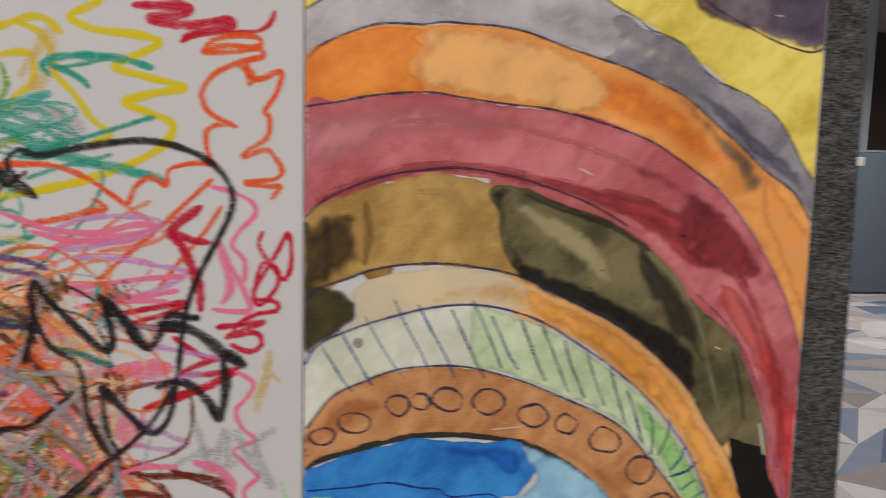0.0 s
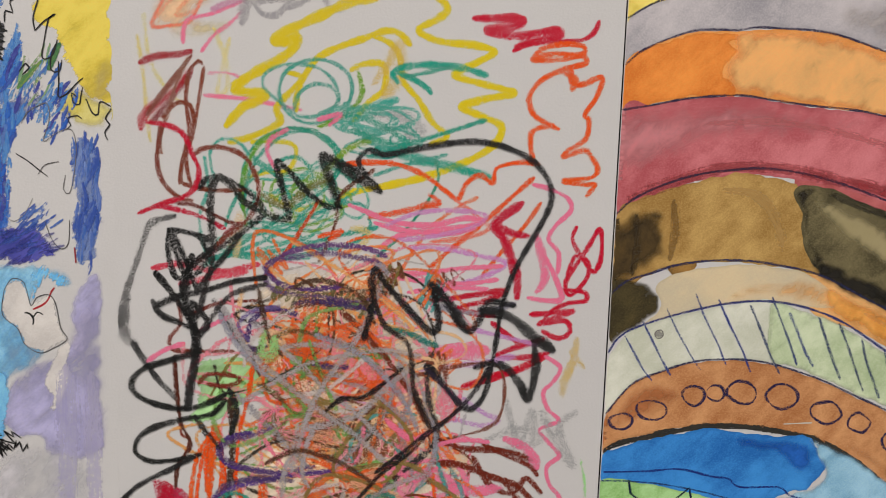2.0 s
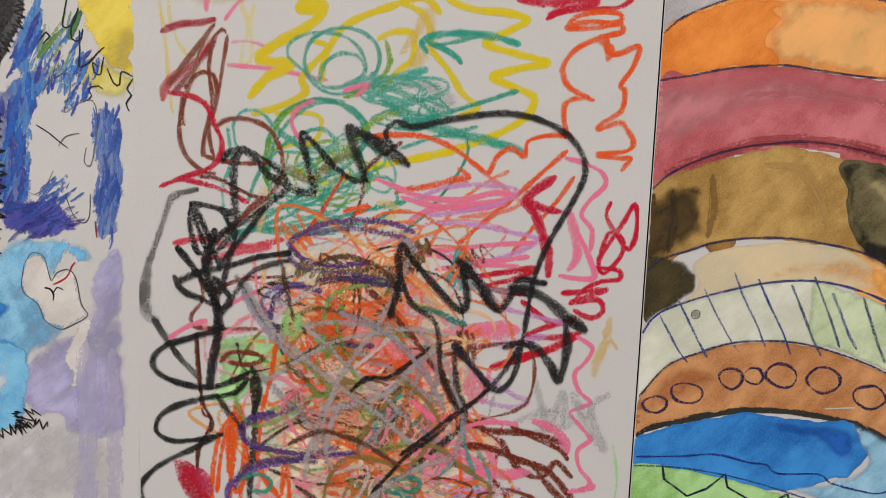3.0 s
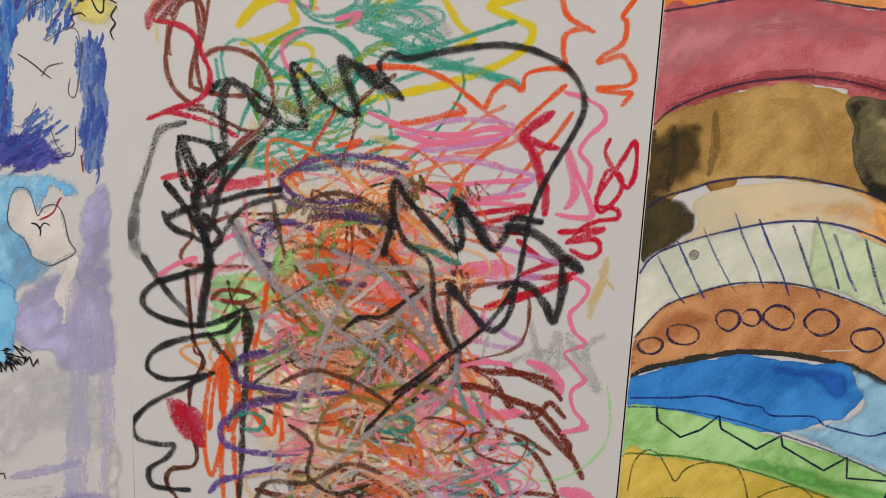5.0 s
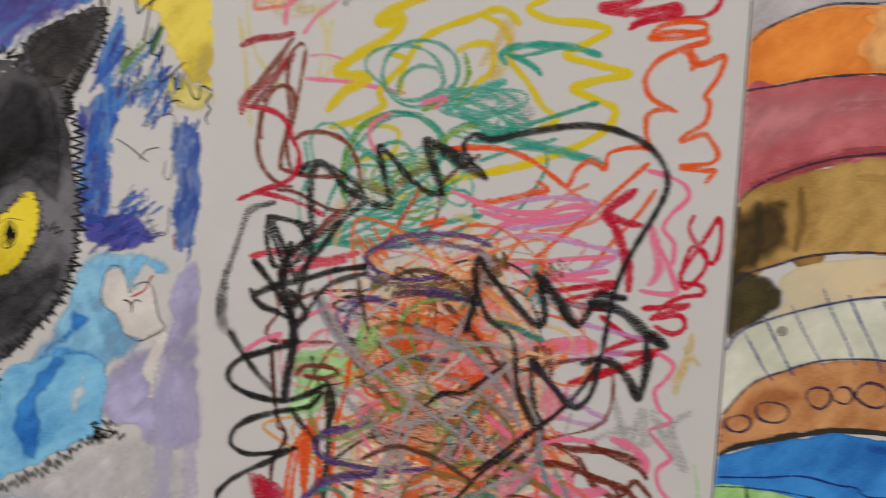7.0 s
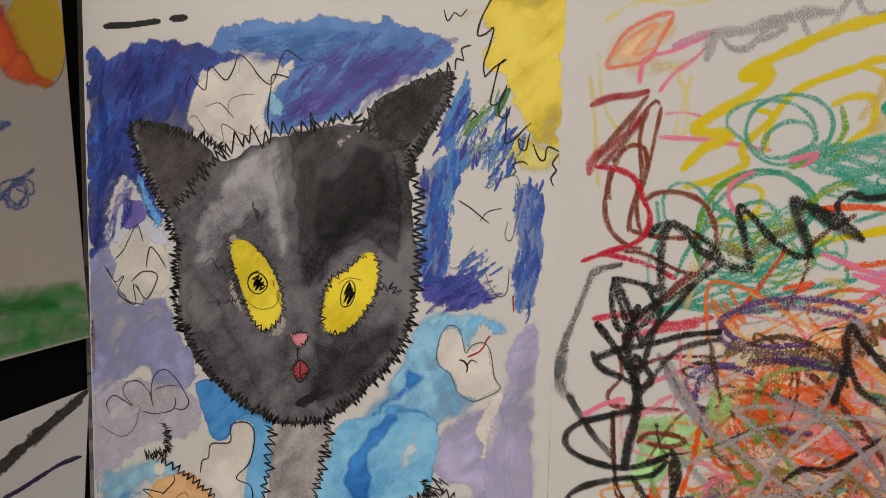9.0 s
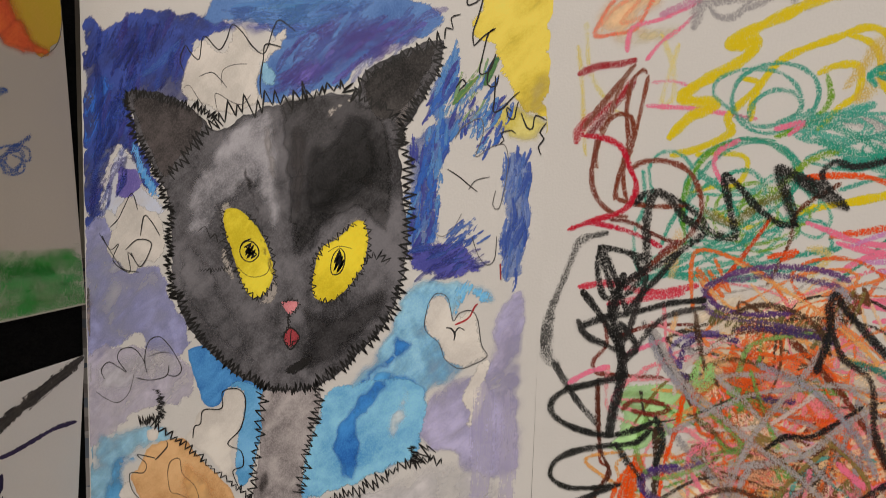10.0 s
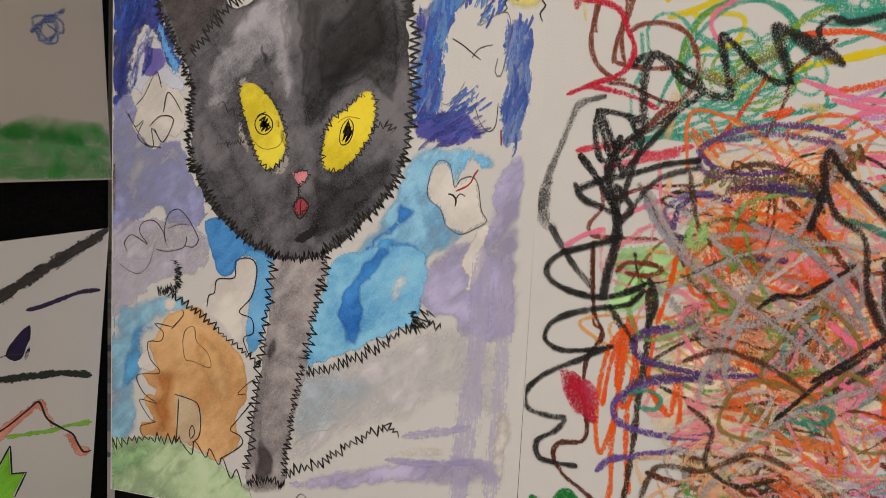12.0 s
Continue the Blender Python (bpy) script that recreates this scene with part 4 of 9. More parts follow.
line(rainbow, "outline_pencil", crayon((49, 51, 70), 0.57), 1.5, [(0.05, 42.73), (1.79, 43.74), (3.66, 44.10), (5.55, 44.42)])
line(rainbow, "dark_brush_edge", brush((50, 47, 38), (34, 33, 30), 0.75), 4.9, [(0.05, 16.25), (0.94, 16.84), (2.95, 17.41), (5.32, 17.98), (7.39, 18.23), (9.48, 18.17), (11.62, 17.89), (13.43, 17.47), (16.04, 16.09), (17.97, 14.59), (19.18, 13.17)], taper=0.7)
line(rainbow, "stripe_pencil", crayon((57, 71, 139), 0.57), 1.5, [(0.99, 23.77), (1.58, 22.81), (2.25, 21.70), (2.85, 20.99)])
line(rainbow, "stripe_pencil", crayon((57, 71, 139), 0.59), 1.6, [(2.06, 24.68), (2.73, 23.48), (3.41, 22.27), (3.99, 21.32)])
line(rainbow, "stripe_pencil", crayon((67, 81, 139), 0.43), 1.3, [(3.48, 25.52), (4.22, 24.15), (5.08, 22.76), (5.81, 21.77)])
line(rainbow, "stripe_pencil", crayon((57, 71, 139), 0.52), 1.5, [(5.19, 26.53), (5.89, 24.99), (6.76, 23.43), (7.37, 22.10)])
line(rainbow, "stripe_pencil", crayon((45, 59, 139), 0.62), 1.6, [(6.61, 26.19), (7.42, 24.64), (8.31, 23.06), (8.90, 21.72)])
line(rainbow, "stripe_pencil", crayon((56, 69, 109), 0.47), 1.6, [(8.59, 25.91), (9.31, 24.45), (10.05, 22.86), (10.72, 21.69)])
line(rainbow, "stripe_pencil", crayon((56, 70, 124), 0.57), 1.6, [(9.88, 26.45), (10.50, 25.14), (11.14, 23.73), (11.75, 22.24)])
line(rainbow, "stripe_pencil", crayon((57, 71, 139), 0.57), 2.0, [(11.02, 25.48), (11.57, 24.43), (12.14, 23.19), (12.75, 22.22)])
line(rainbow, "stripe_pencil", crayon((56, 69, 109), 0.57), 2.0, [(12.84, 25.30), (13.35, 24.06), (13.94, 22.63), (14.49, 21.48)])
line(rainbow, "stripe_pencil", crayon((56, 69, 109), 0.57), 2.0, [(14.13, 24.94), (14.80, 23.51), (15.41, 22.07), (15.97, 20.80)])
line(rainbow, "stripe_pencil", crayon((56, 69, 109), 0.57), 2.0, [(15.61, 23.97), (16.03, 22.60), (16.52, 21.51), (17.02, 20.34)])
line(rainbow, "stripe_pencil", crayon((64, 87, 109), 0.47), 2.0, [(17.10, 23.24), (17.40, 22.22), (17.95, 20.76), (18.37, 19.83)])
line(rainbow, "stripe_pencil", crayon((64, 87, 109), 0.47), 2.3, [(18.62, 22.20), (18.94, 21.10), (19.38, 19.81), (19.78, 18.58)])
line(rainbow, "stripe_pencil", crayon((42, 64, 109), 0.57), 2.3, [(19.81, 20.72), (20.25, 19.60), (20.62, 18.48), (20.91, 17.42)])
line(rainbow, "stripe_pencil", crayon((31, 48, 109), 0.66), 1.6, [(21.28, 19.39), (21.62, 18.27), (21.57, 16.58)])
line(rainbow, "stripe_pencil", crayon((31, 48, 109), 0.66), 1.6, [(22.72, 18.87), (22.63, 17.86), (22.03, 16.48)])
line(rainbow, "stripe_pencil", crayon((30, 54, 139), 0.66), 2.0, [(23.83, 17.18), (23.58, 16.32), (22.98, 15.54)])
line(rainbow, "stripe_pencil", crayon((24, 48, 139), 0.71), 2.0, [(24.69, 16.01), (24.03, 15.42), (22.89, 15.08)])
line(rainbow, "stripe_pencil", crayon((31, 54, 124), 0.66), 1.6, [(24.69, 14.82), (24.17, 14.50), (23.73, 14.13)])
line(rainbow, "stripe_pencil", crayon((31, 54, 124), 0.66), 1.6, [(25.30, 14.07), (24.73, 13.70), (23.98, 13.27)])
line(rainbow, "ring", crayon((40, 34, 76), 0.8), 1.75, ring_points(1.10, 18.31, 0.75, 0.49, -0, count=9, wobble=0.1, seed=1), closed=True, uneven=0.4)
line(rainbow, "ring", crayon((40, 34, 76), 0.8), 1.75, ring_points(2.94, 19.11, 0.88, 0.65, -10, count=9, wobble=0.1, seed=2), closed=True, uneven=0.4)
line(rainbow, "ring", crayon((40, 34, 76), 0.8), 1.75, ring_points(5.50, 20.10, 0.72, 0.62, -0, count=9, wobble=0.1, seed=3), closed=True, uneven=0.4)
line(rainbow, "ring", crayon((40, 34, 76), 0.8), 1.75, ring_points(6.86, 20.35, 0.59, 0.49, -20, count=9, wobble=0.1, seed=4), closed=True, uneven=0.4)
line(rainbow, "ring", crayon((40, 34, 76), 0.8), 1.75, ring_points(8.48, 20.38, 0.88, 0.69, -10, count=9, wobble=0.1, seed=5), closed=True, uneven=0.4)
line(rainbow, "ring", crayon((40, 34, 76), 0.8), 1.75, ring_points(10.97, 20.26, 0.98, 0.78, -15, count=9, wobble=0.1, seed=6), closed=True, uneven=0.4)
line(rainbow, "ring", crayon((40, 34, 76), 0.8), 1.75, ring_points(13.83, 19.29, 1.01, 0.72, -10, count=9, wobble=0.1, seed=7), closed=True, uneven=0.4)
line(rainbow, "ring", crayon((40, 34, 76), 0.8), 1.75, ring_points(15.92, 18.72, 0.72, 0.59, -30, count=9, wobble=0.1, seed=8), closed=True, uneven=0.4)
line(rainbow, "ring", crayon((40, 34, 76), 0.8), 1.75, ring_points(18.49, 17.61, 1.05, 0.78, -20, count=9, wobble=0.1, seed=9), closed=True, uneven=0.4)
line(rainbow, "ring", crayon((40, 34, 76), 0.8), 1.75, ring_points(20.94, 15.58, 0.88, 0.95, -40, count=9, wobble=0.1, seed=10), closed=True, uneven=0.4)
line(rainbow, "ring", crayon((40, 34, 76), 0.8), 1.75, ring_points(22.43, 13.18, 0.98, 0.78, -10, count=9, wobble=0.1, seed=11), closed=True, uneven=0.4)
line(rainbow, "pencil_dot", crayon((158, 156, 148), 0.9), 5.2, [(3.03, 23.95), (3.16, 23.88)], taper=0.1)
line(rainbow, "pencil_ring", ink((110, 106, 100), 0.7), 0.6, ring_points(3.1, 23.92, 0.27, seed=12), closed=True)
line(rainbow, "white_fleck", ink((226, 221, 210)), 1.47, [(25.47, 23.50), (25.79, 23.35)])
line(rainbow, "white_fleck", ink((226, 219, 204)), 1.47, [(28.83, 18.45), (29.09, 17.29), (29.29, 16.32)])
line(rainbow, "white_fleck", ink((226, 219, 204)), 1.18, [(16.08, 34.43), (16.44, 34.27), (16.91, 34.05)])
line(rainbow, "white_fleck", ink((221, 215, 210)), 1.18, [(27.99, 43.94), (28.44, 43.90)])
line(rainbow, "white_fleck", ink((221, 210, 188)), 1.18, [(30.11, 29.78), (30.39, 29.64)])
line(rainbow, "white_fleck", ink((226, 219, 204)), 0.88, [(11.24, 18.48), (13.02, 18.62)])
line(rainbow, "dark_fleck", ink((48, 17, 17)), 1.76, [(22.63, 30.49), (23.01, 30.46)])
line(rainbow, "dark_fleck", ink((30, 26, 19)), 1.18, [(17.71, 28.31), (17.92, 28.31)])
line(rainbow, "dark_fleck", ink((30, 26, 19)), 1.18, [(16.97, 27.22), (17.19, 27.22)])
line(rainbow, "dark_fleck", ink((48, 17, 17)), 1.18, [(30.40, 17.83), (30.60, 17.82)])
patch(rainbow, "blue_pool", wash((32, 111, 199), (62, 144, 221), soft=0.15), [(0.05, 16.06), (0.22, 16.26), (1.55, 16.81), (3.22, 17.27), (5.23, 17.75), (6.57, 18.00), (8.65, 17.83), (10.74, 17.68), (12.44, 17.78), (13.19, 17.45), (13.62, 16.55), (14.16, 15.84), (13.62, 14.99), (13.05, 14.27), (12.02, 14.14), (10.72, 13.49), (9.36, 13.23), (7.22, 13.37), (5.04, 13.90), (2.90, 14.20), (0.05, 14.41)], 0.25, rough=0.15)
patch(rainbow, "deep_blue", wash((26, 87, 182), (40, 111, 204), soft=0.9), [(7.98, 17.72), (10.76, 17.58), (12.84, 17.43), (13.41, 16.17), (12.54, 15.19), (10.95, 16.41), (8.83, 16.66)], 0.78, rough=0.2)
patch(rainbow, "pale_blue_pool", wash((133, 190, 226), (166, 210, 234), soft=0.9), [(12.81, 17.62), (15.00, 16.93), (17.32, 15.64), (19.50, 13.49), (21.60, 8.51), (18.52, 9.53), (15.77, 10.87), (12.72, 12.07), (10.09, 13.04), (9.67, 13.51), (12.04, 14.03), (13.92, 15.27)], 0.52, rough=0.15)
patch(rainbow, "green_strip", wash((133, 193, 89), (177, 221, 150), soft=0.15), [(0.05, 14.40), (2.89, 14.31), (5.04, 13.94), (7.21, 13.49), (10.87, 12.54), (13.85, 11.70), (18.43, 10.00), (20.54, 8.44), (20.67, 6.00), (17.48, 7.46), (14.37, 8.73), (10.60, 9.79), (6.50, 10.93), (2.19, 11.27), (0.05, 11.10)], 0.25, rough=0.1)
patch(rainbow, "deep_green", wash((95, 171, 73), (128, 193, 100), soft=0.9), [(7.47, 11.65), (10.34, 11.42), (13.32, 10.62), (16.29, 10.00), (17.33, 8.26), (14.35, 8.81), (10.59, 9.86), (6.86, 10.91)], 0.91, rough=0.2)
patch(rainbow, "yellow_strip", wash((215, 182, 62), (232, 199, 95), soft=0.15), [(0.05, 11.10), (2.19, 11.27), (6.50, 10.93), (10.60, 9.79), (14.37, 8.73), (16.27, 6.15), (17.84, 1.61), (0.05, 0.47)], 0.25, rough=0.1)
patch(rainbow, "blue_fill", wash((67, 133, 210), (100, 166, 226), soft=0.9), [(0.05, 0.46), (17.84, 1.61), (19.03, 0.05), (0.05, 0.05)], 0.52, rough=0.2)
line(rainbow, "outline_pencil", crayon((25, 45, 124), 0.66), 1.5, [(0.19, 14.99), (2.79, 15.13), (5.03, 15.33), (7.01, 14.92), (8.07, 14.82), (8.84, 14.30), (11.28, 14.36), (12.07, 13.84), (13.90, 13.41), (14.97, 13.31), (16.30, 13.70), (17.73, 13.58)])
line(rainbow, "outline_pencil", crayon((37, 64, 109), 0.52), 1.3, [(0.05, 14.41), (1.82, 14.44), (4.29, 14.27), (7.17, 13.75), (10.10, 12.96), (12.71, 12.14), (16.14, 10.78), (18.51, 9.61)])
line(rainbow, "outline_pencil", crayon((12, 31, 59), 0.85), 1.5, [(1.81, 14.55), (1.98, 13.65), (3.45, 12.62), (4.61, 13.15), (5.65, 14.12), (5.86, 13.30), (8.12, 12.08), (9.53, 13.04), (9.70, 12.36), (12.38, 10.92), (13.71, 11.85), (13.84, 10.49), (16.57, 10.41), (16.29, 9.00)], smooth=False)
line(rainbow, "outline_pencil", crayon((84, 89, 31), 0.57), 1.3, [(0.55, 8.88), (0.71, 10.48), (1.05, 11.28), (1.64, 11.71), (2.36, 11.28), (2.93, 10.41), (3.44, 9.73), (3.98, 10.55), (5.06, 11.04), (6.67, 11.02), (7.49, 10.28), (8.11, 8.44)])
line(rainbow, "outline_pencil", crayon((84, 89, 31), 0.57), 1.3, [(8.13, 8.52), (9.24, 9.31), (10.78, 9.80), (11.84, 9.22), (12.32, 8.45)])
line(rainbow, "outline_pencil", crayon((64, 109, 31), 0.57), 1.6, [(0.05, 11.18), (0.39, 11.40), (1.82, 11.40), (3.96, 11.33), (6.50, 10.97), (8.71, 10.47), (11.34, 9.67), (14.38, 8.65)])
line(rainbow, "outline_pencil", crayon((84, 89, 31), 0.57), 1.3, [(0.39, 8.07), (2.50, 8.52), (6.11, 8.57), (9.06, 8.10)])
patch(scribble, "peach_wash", wash((252, 210, 166), (245, 199, 155), soft=0.9), [(1.96, 41.43), (2.80, 43.65), (5.85, 44.38), (6.54, 42.97), (5.37, 42.05), (6.62, 41.42), (5.13, 40.79), (2.94, 40.79)], 1.8, rough=0.25)
patch(scribble, "pale_yellow_wash", wash((236, 215, 155), (226, 210, 166), soft=0.9), [(5.06, 42.05), (6.88, 42.19), (7.51, 41.72), (6.66, 40.79), (5.14, 40.48), (3.91, 40.32), (3.24, 41.11)], 1.6, rough=0.25)
line(scribble, "yellow_crayon_line", crayon((238, 213, 103), 0.3), 3.7, [(1.52, 40.79), (1.85, 38.54), (2.06, 35.94), (2.22, 34.64)])
line(scribble, "yellow_crayon_line", crayon((238, 219, 115), 0.25), 3.4, [(1.93, 42.07), (2.22, 39.51), (3.09, 37.91), (4.08, 36.96)])
line(scribble, "yellow_crayon_line", crayon((249, 224, 120), 0.25), 3.2, [(2.17, 43.81), (3.99, 44.88), (6.44, 44.67), (9.38, 45.22), (10.81, 45.49)])
line(scribble, "yellow_crayon_line", crayon((249, 224, 120), 0.25), 3.7, [(6.01, 41.42), (6.73, 39.54), (6.82, 37.96), (6.23, 37.63), (6.96, 40.79)])
line(scribble, "orange_crayon_line", crayon((253, 127, 96), 0.55), 3.0, [(5.80, 44.22), (4.95, 44.08), (3.45, 43.32), (2.72, 42.22), (2.44, 41.37), (3.54, 41.43), (4.61, 41.74), (5.32, 42.99), (5.87, 44.07)])
line(scribble, "orange_crayon_line", crayon((253, 166, 133), 0.45), 3.0, [(2.58, 41.75), (3.47, 42.85), (4.98, 43.61), (3.82, 42.06), (5.04, 42.36)])
line(scribble, "pink_crayon_line", crayon((255, 130, 166), 0.65), 3.0, [(4.21, 40.48), (4.46, 41.74), (5.97, 42.20), (8.03, 43.11)])
line(scribble, "purple_crayon_line", crayon((210, 147, 179), 0.5), 5.2, [(5.96, 42.42), (6.85, 42.81), (7.88, 43.11)])
line(scribble, "pink_crayon_line", crayon((255, 130, 166), 0.59), 2.6, [(5.32, 40.00), (6.04, 40.95), (7.06, 41.73), (7.77, 42.50)])
line(scribble, "pink_crayon_line", crayon((255, 130, 166), 0.72), 3.0, [(5.46, 37.46), (6.85, 37.39), (8.38, 37.28), (9.89, 37.00), (11.24, 36.77)])
line(scribble, "pink_crayon_line", crayon((255, 130, 166), 0.45), 2.2, [(5.70, 38.74), (6.77, 38.81), (8.01, 38.44)])
line(scribble, "grey_crayon_line", crayon((166, 162, 166), 0.5), 7.5, [(7.69, 41.72), (8.04, 42.96), (9.51, 43.18), (10.94, 43.59), (12.35, 43.96), (13.76, 44.03)])
line(scribble, "grey_crayon_line", crayon((171, 168, 171), 0.5), 4.5, [(8.41, 42.80), (8.98, 42.24), (9.85, 42.32), (10.81, 43.38), (11.54, 43.22), (10.70, 42.77), (10.13, 42.63)])
line(scribble, "grey_crayon_line", crayon((177, 173, 177), 0.45), 4.1, [(12.37, 43.66), (12.86, 42.75), (13.57, 42.74), (14.06, 43.78), (14.56, 44.60), (14.97, 44.65), (15.44, 43.91), (16.27, 43.89), (17.03, 44.61), (17.80, 45.18)])
line(scribble, "yellow_crayon_line", crayon((238, 211, 14), 0.95), 6.2, [(6.79, 35.73), (7.80, 36.86), (8.74, 37.29), (9.02, 37.67), (8.05, 37.72), (7.28, 37.90), (8.29, 38.76), (9.73, 39.55), (10.72, 40.33), (10.91, 40.94), (10.19, 40.73), (9.65, 40.85), (10.78, 41.55), (12.46, 42.36), (14.11, 43.13), (16.02, 43.60), (17.89, 44.01)])
line(scribble, "yellow_crayon_line", crayon((238, 211, 21), 0.9), 4.0, [(10.95, 36.77), (11.02, 37.86), (11.80, 39.41), (12.61, 40.12), (13.72, 40.63), (14.82, 41.03), (16.17, 41.53), (17.01, 41.38), (17.60, 40.78)])
line(scribble, "yellow_crayon_line", crayon((238, 213, 28), 0.85), 4.0, [(14.16, 39.21), (14.93, 39.58), (15.90, 39.64), (16.22, 39.14), (16.10, 38.08), (15.36, 37.46), (14.32, 36.22)])
line(scribble, "yellow_crayon_line", crayon((238, 213, 21), 0.9), 4.0, [(15.45, 41.22), (16.62, 40.71), (17.08, 39.83), (17.24, 38.70), (18.21, 37.59), (19.08, 36.31), (19.95, 35.52), (18.96, 34.99)])
line(scribble, "yellow_crayon_line", crayon((242, 215, 14), 0.95), 4.5, [(18.65, 44.04), (19.74, 42.96), (19.20, 42.31), (18.07, 41.63), (19.41, 41.03), (21.40, 40.88), (22.60, 40.53), (21.44, 39.81), (20.31, 39.13), (21.82, 38.69), (23.83, 38.21), (22.19, 37.79), (20.81, 37.29), (22.07, 36.74), (23.19, 36.19), (22.80, 35.12), (21.34, 34.14), (19.02, 33.17), (16.69, 32.52), (14.35, 32.01), (13.69, 31.65)])
line(scribble, "yellow_crayon_line", crayon((233, 209, 28), 0.85), 4.0, [(10.39, 38.95), (11.22, 38.65), (10.41, 37.65), (9.76, 36.82), (9.94, 36.00), (8.29, 35.13), (6.96, 34.75)])
line(scribble, "yellow_crayon_line", crayon((233, 214, 35), 0.8), 3.2, [(8.29, 34.80), (10.29, 34.86), (10.96, 34.39), (10.48, 33.21), (8.98, 33.00), (7.98, 32.63)])
line(scribble, "yellow_crayon_line", crayon((227, 212, 35), 0.7), 3.7, [(9.33, 31.68), (11.02, 30.89), (12.35, 31.27), (14.04, 31.16)])
line(scribble, "ochre_crayon_line", crayon((226, 195, 107), 0.35), 8.2, [(15.53, 38.48), (16.48, 39.81), (16.95, 40.79), (17.16, 39.18), (16.21, 37.85)])
line(scribble, "grey_crayon_line", crayon((177, 177, 177), 0.4), 11.2, [(15.58, 36.68), (17.24, 36.58), (18.27, 35.79), (17.61, 35.44)])
line(scribble, "teal_crayon_line", crayon((66, 166, 147), 0.55), 3.0, [(13.59, 36.45), (14.22, 37.78), (14.03, 38.91), (13.02, 39.62), (11.70, 39.71), (10.39, 39.11), (9.91, 37.96), (10.26, 36.83), (11.43, 36.05), (12.93, 36.27), (13.90, 37.28)])
line(scribble, "teal_crayon_line", crayon((78, 171, 153), 0.5), 2.6, [(10.93, 36.53), (9.42, 37.62), (8.92, 38.25), (9.24, 38.98), (10.55, 39.44), (12.20, 39.27), (13.21, 38.40), (13.40, 37.27), (12.25, 36.57)])
line(scribble, "teal_crayon_line", crayon((66, 166, 147), 0.5), 3.0, [(10.76, 36.69), (11.08, 37.68), (11.89, 38.29), (12.89, 38.22), (13.40, 37.59), (13.08, 36.83), (11.93, 36.40), (10.93, 36.43)])
line(scribble, "teal_crayon_line", crayon((53, 166, 135), 0.6), 2.6, [(12.27, 35.59), (10.61, 35.70), (9.12, 35.15), (8.13, 34.13), (7.71, 32.62), (7.65, 31.12), (8.34, 29.96)])
line(scribble, "teal_crayon_line", crayon((53, 166, 135), 0.55), 3.0, [(10.44, 35.69), (11.94, 35.48), (13.13, 34.63), (13.48, 33.48), (12.83, 32.46), (11.66, 32.25)])
line(scribble, "teal_crayon_line", crayon((77, 177, 158), 0.55), 2.6, [(6.04, 32.57), (5.80, 34.05), (6.46, 34.90), (7.46, 34.77), (8.30, 33.90), (8.97, 33.33), (9.98, 32.70)])
line(scribble, "teal_crayon_line", crayon((77, 177, 158), 0.5), 2.6, [(5.46, 33.88), (5.64, 31.89), (5.14, 30.19), (5.48, 28.18), (6.33, 26.84)])
line(scribble, "teal_crayon_line", crayon((35, 166, 141), 0.75), 4.5, [(16.92, 38.59), (16.67, 39.10), (17.48, 39.52), (19.13, 39.67), (20.79, 39.53), (22.20, 39.16)])
line(scribble, "teal_crayon_line", crayon((35, 166, 141), 0.7), 4.1, [(16.90, 39.11), (17.84, 38.82), (18.68, 38.32), (18.92, 38.01)])
line(scribble, "teal_crayon_line", crayon((42, 160, 135), 0.55), 2.6, [(17.34, 38.93), (18.49, 39.16), (20.13, 39.61)])
line(scribble, "teal_crayon_line", crayon((35, 166, 141), 0.6), 6.7, [(15.79, 34.72), (17.65, 34.22), (19.67, 33.85), (21.36, 33.48), (22.55, 33.18)])
line(scribble, "teal_crayon_line", crayon((42, 160, 135), 0.65), 3.4, [(15.31, 34.14), (17.63, 34.94), (19.94, 35.75), (22.24, 36.55)])
line(scribble, "teal_crayon_line", crayon((53, 166, 147), 0.5), 3.0, [(15.67, 33.05), (17.66, 33.79), (19.99, 34.43)])
line(scribble, "teal_crayon_tangle", crayon((89, 182, 164), 0.54), 2.6, tangle(15.26, 36.18, 2.45, 0.92, 6, 3))
line(scribble, "teal_crayon_tangle", crayon((65, 171, 153), 0.58), 2.3, tangle(16.29, 35.06, 1.96, 0.82, 5, 4))
line(scribble, "teal_crayon_line", crayon((42, 147, 116), 0.7), 2.2, [(19.33, 34.01), (19.53, 33.02), (19.07, 31.83), (18.27, 30.63), (17.29, 29.41), (16.30, 28.46), (15.81, 28.00)])
line(scribble, "teal_crayon_tangle", crayon((82, 182, 157), 0.54), 2.3, tangle(10.33, 31.71, 3.10, 2.29, 5, 8))
line(scribble, "teal_crayon_tangle", crayon((82, 182, 157), 0.51), 2.3, tangle(13.00, 32.80, 2.29, 1.96, 4, 9))
line(scribble, "teal_crayon_tangle", crayon((82, 182, 157), 0.54), 2.3, tangle(9.69, 28.99, 3.59, 1.14, 4, 10))
line(scribble, "green_crayon_tangle", crayon((127, 177, 64), 0.51), 2.3, tangle(11.00, 31.73, 2.61, 2.29, 4, 18))
line(scribble, "teal_crayon_line", crayon((35, 160, 135), 0.6), 3.0, [(7.82, 31.12), (8.24, 33.14), (9.46, 34.74), (10.94, 35.54), (12.61, 35.27), (13.64, 34.08), (13.00, 32.40), (11.01, 30.99), (9.01, 29.58), (7.00, 28.16)])
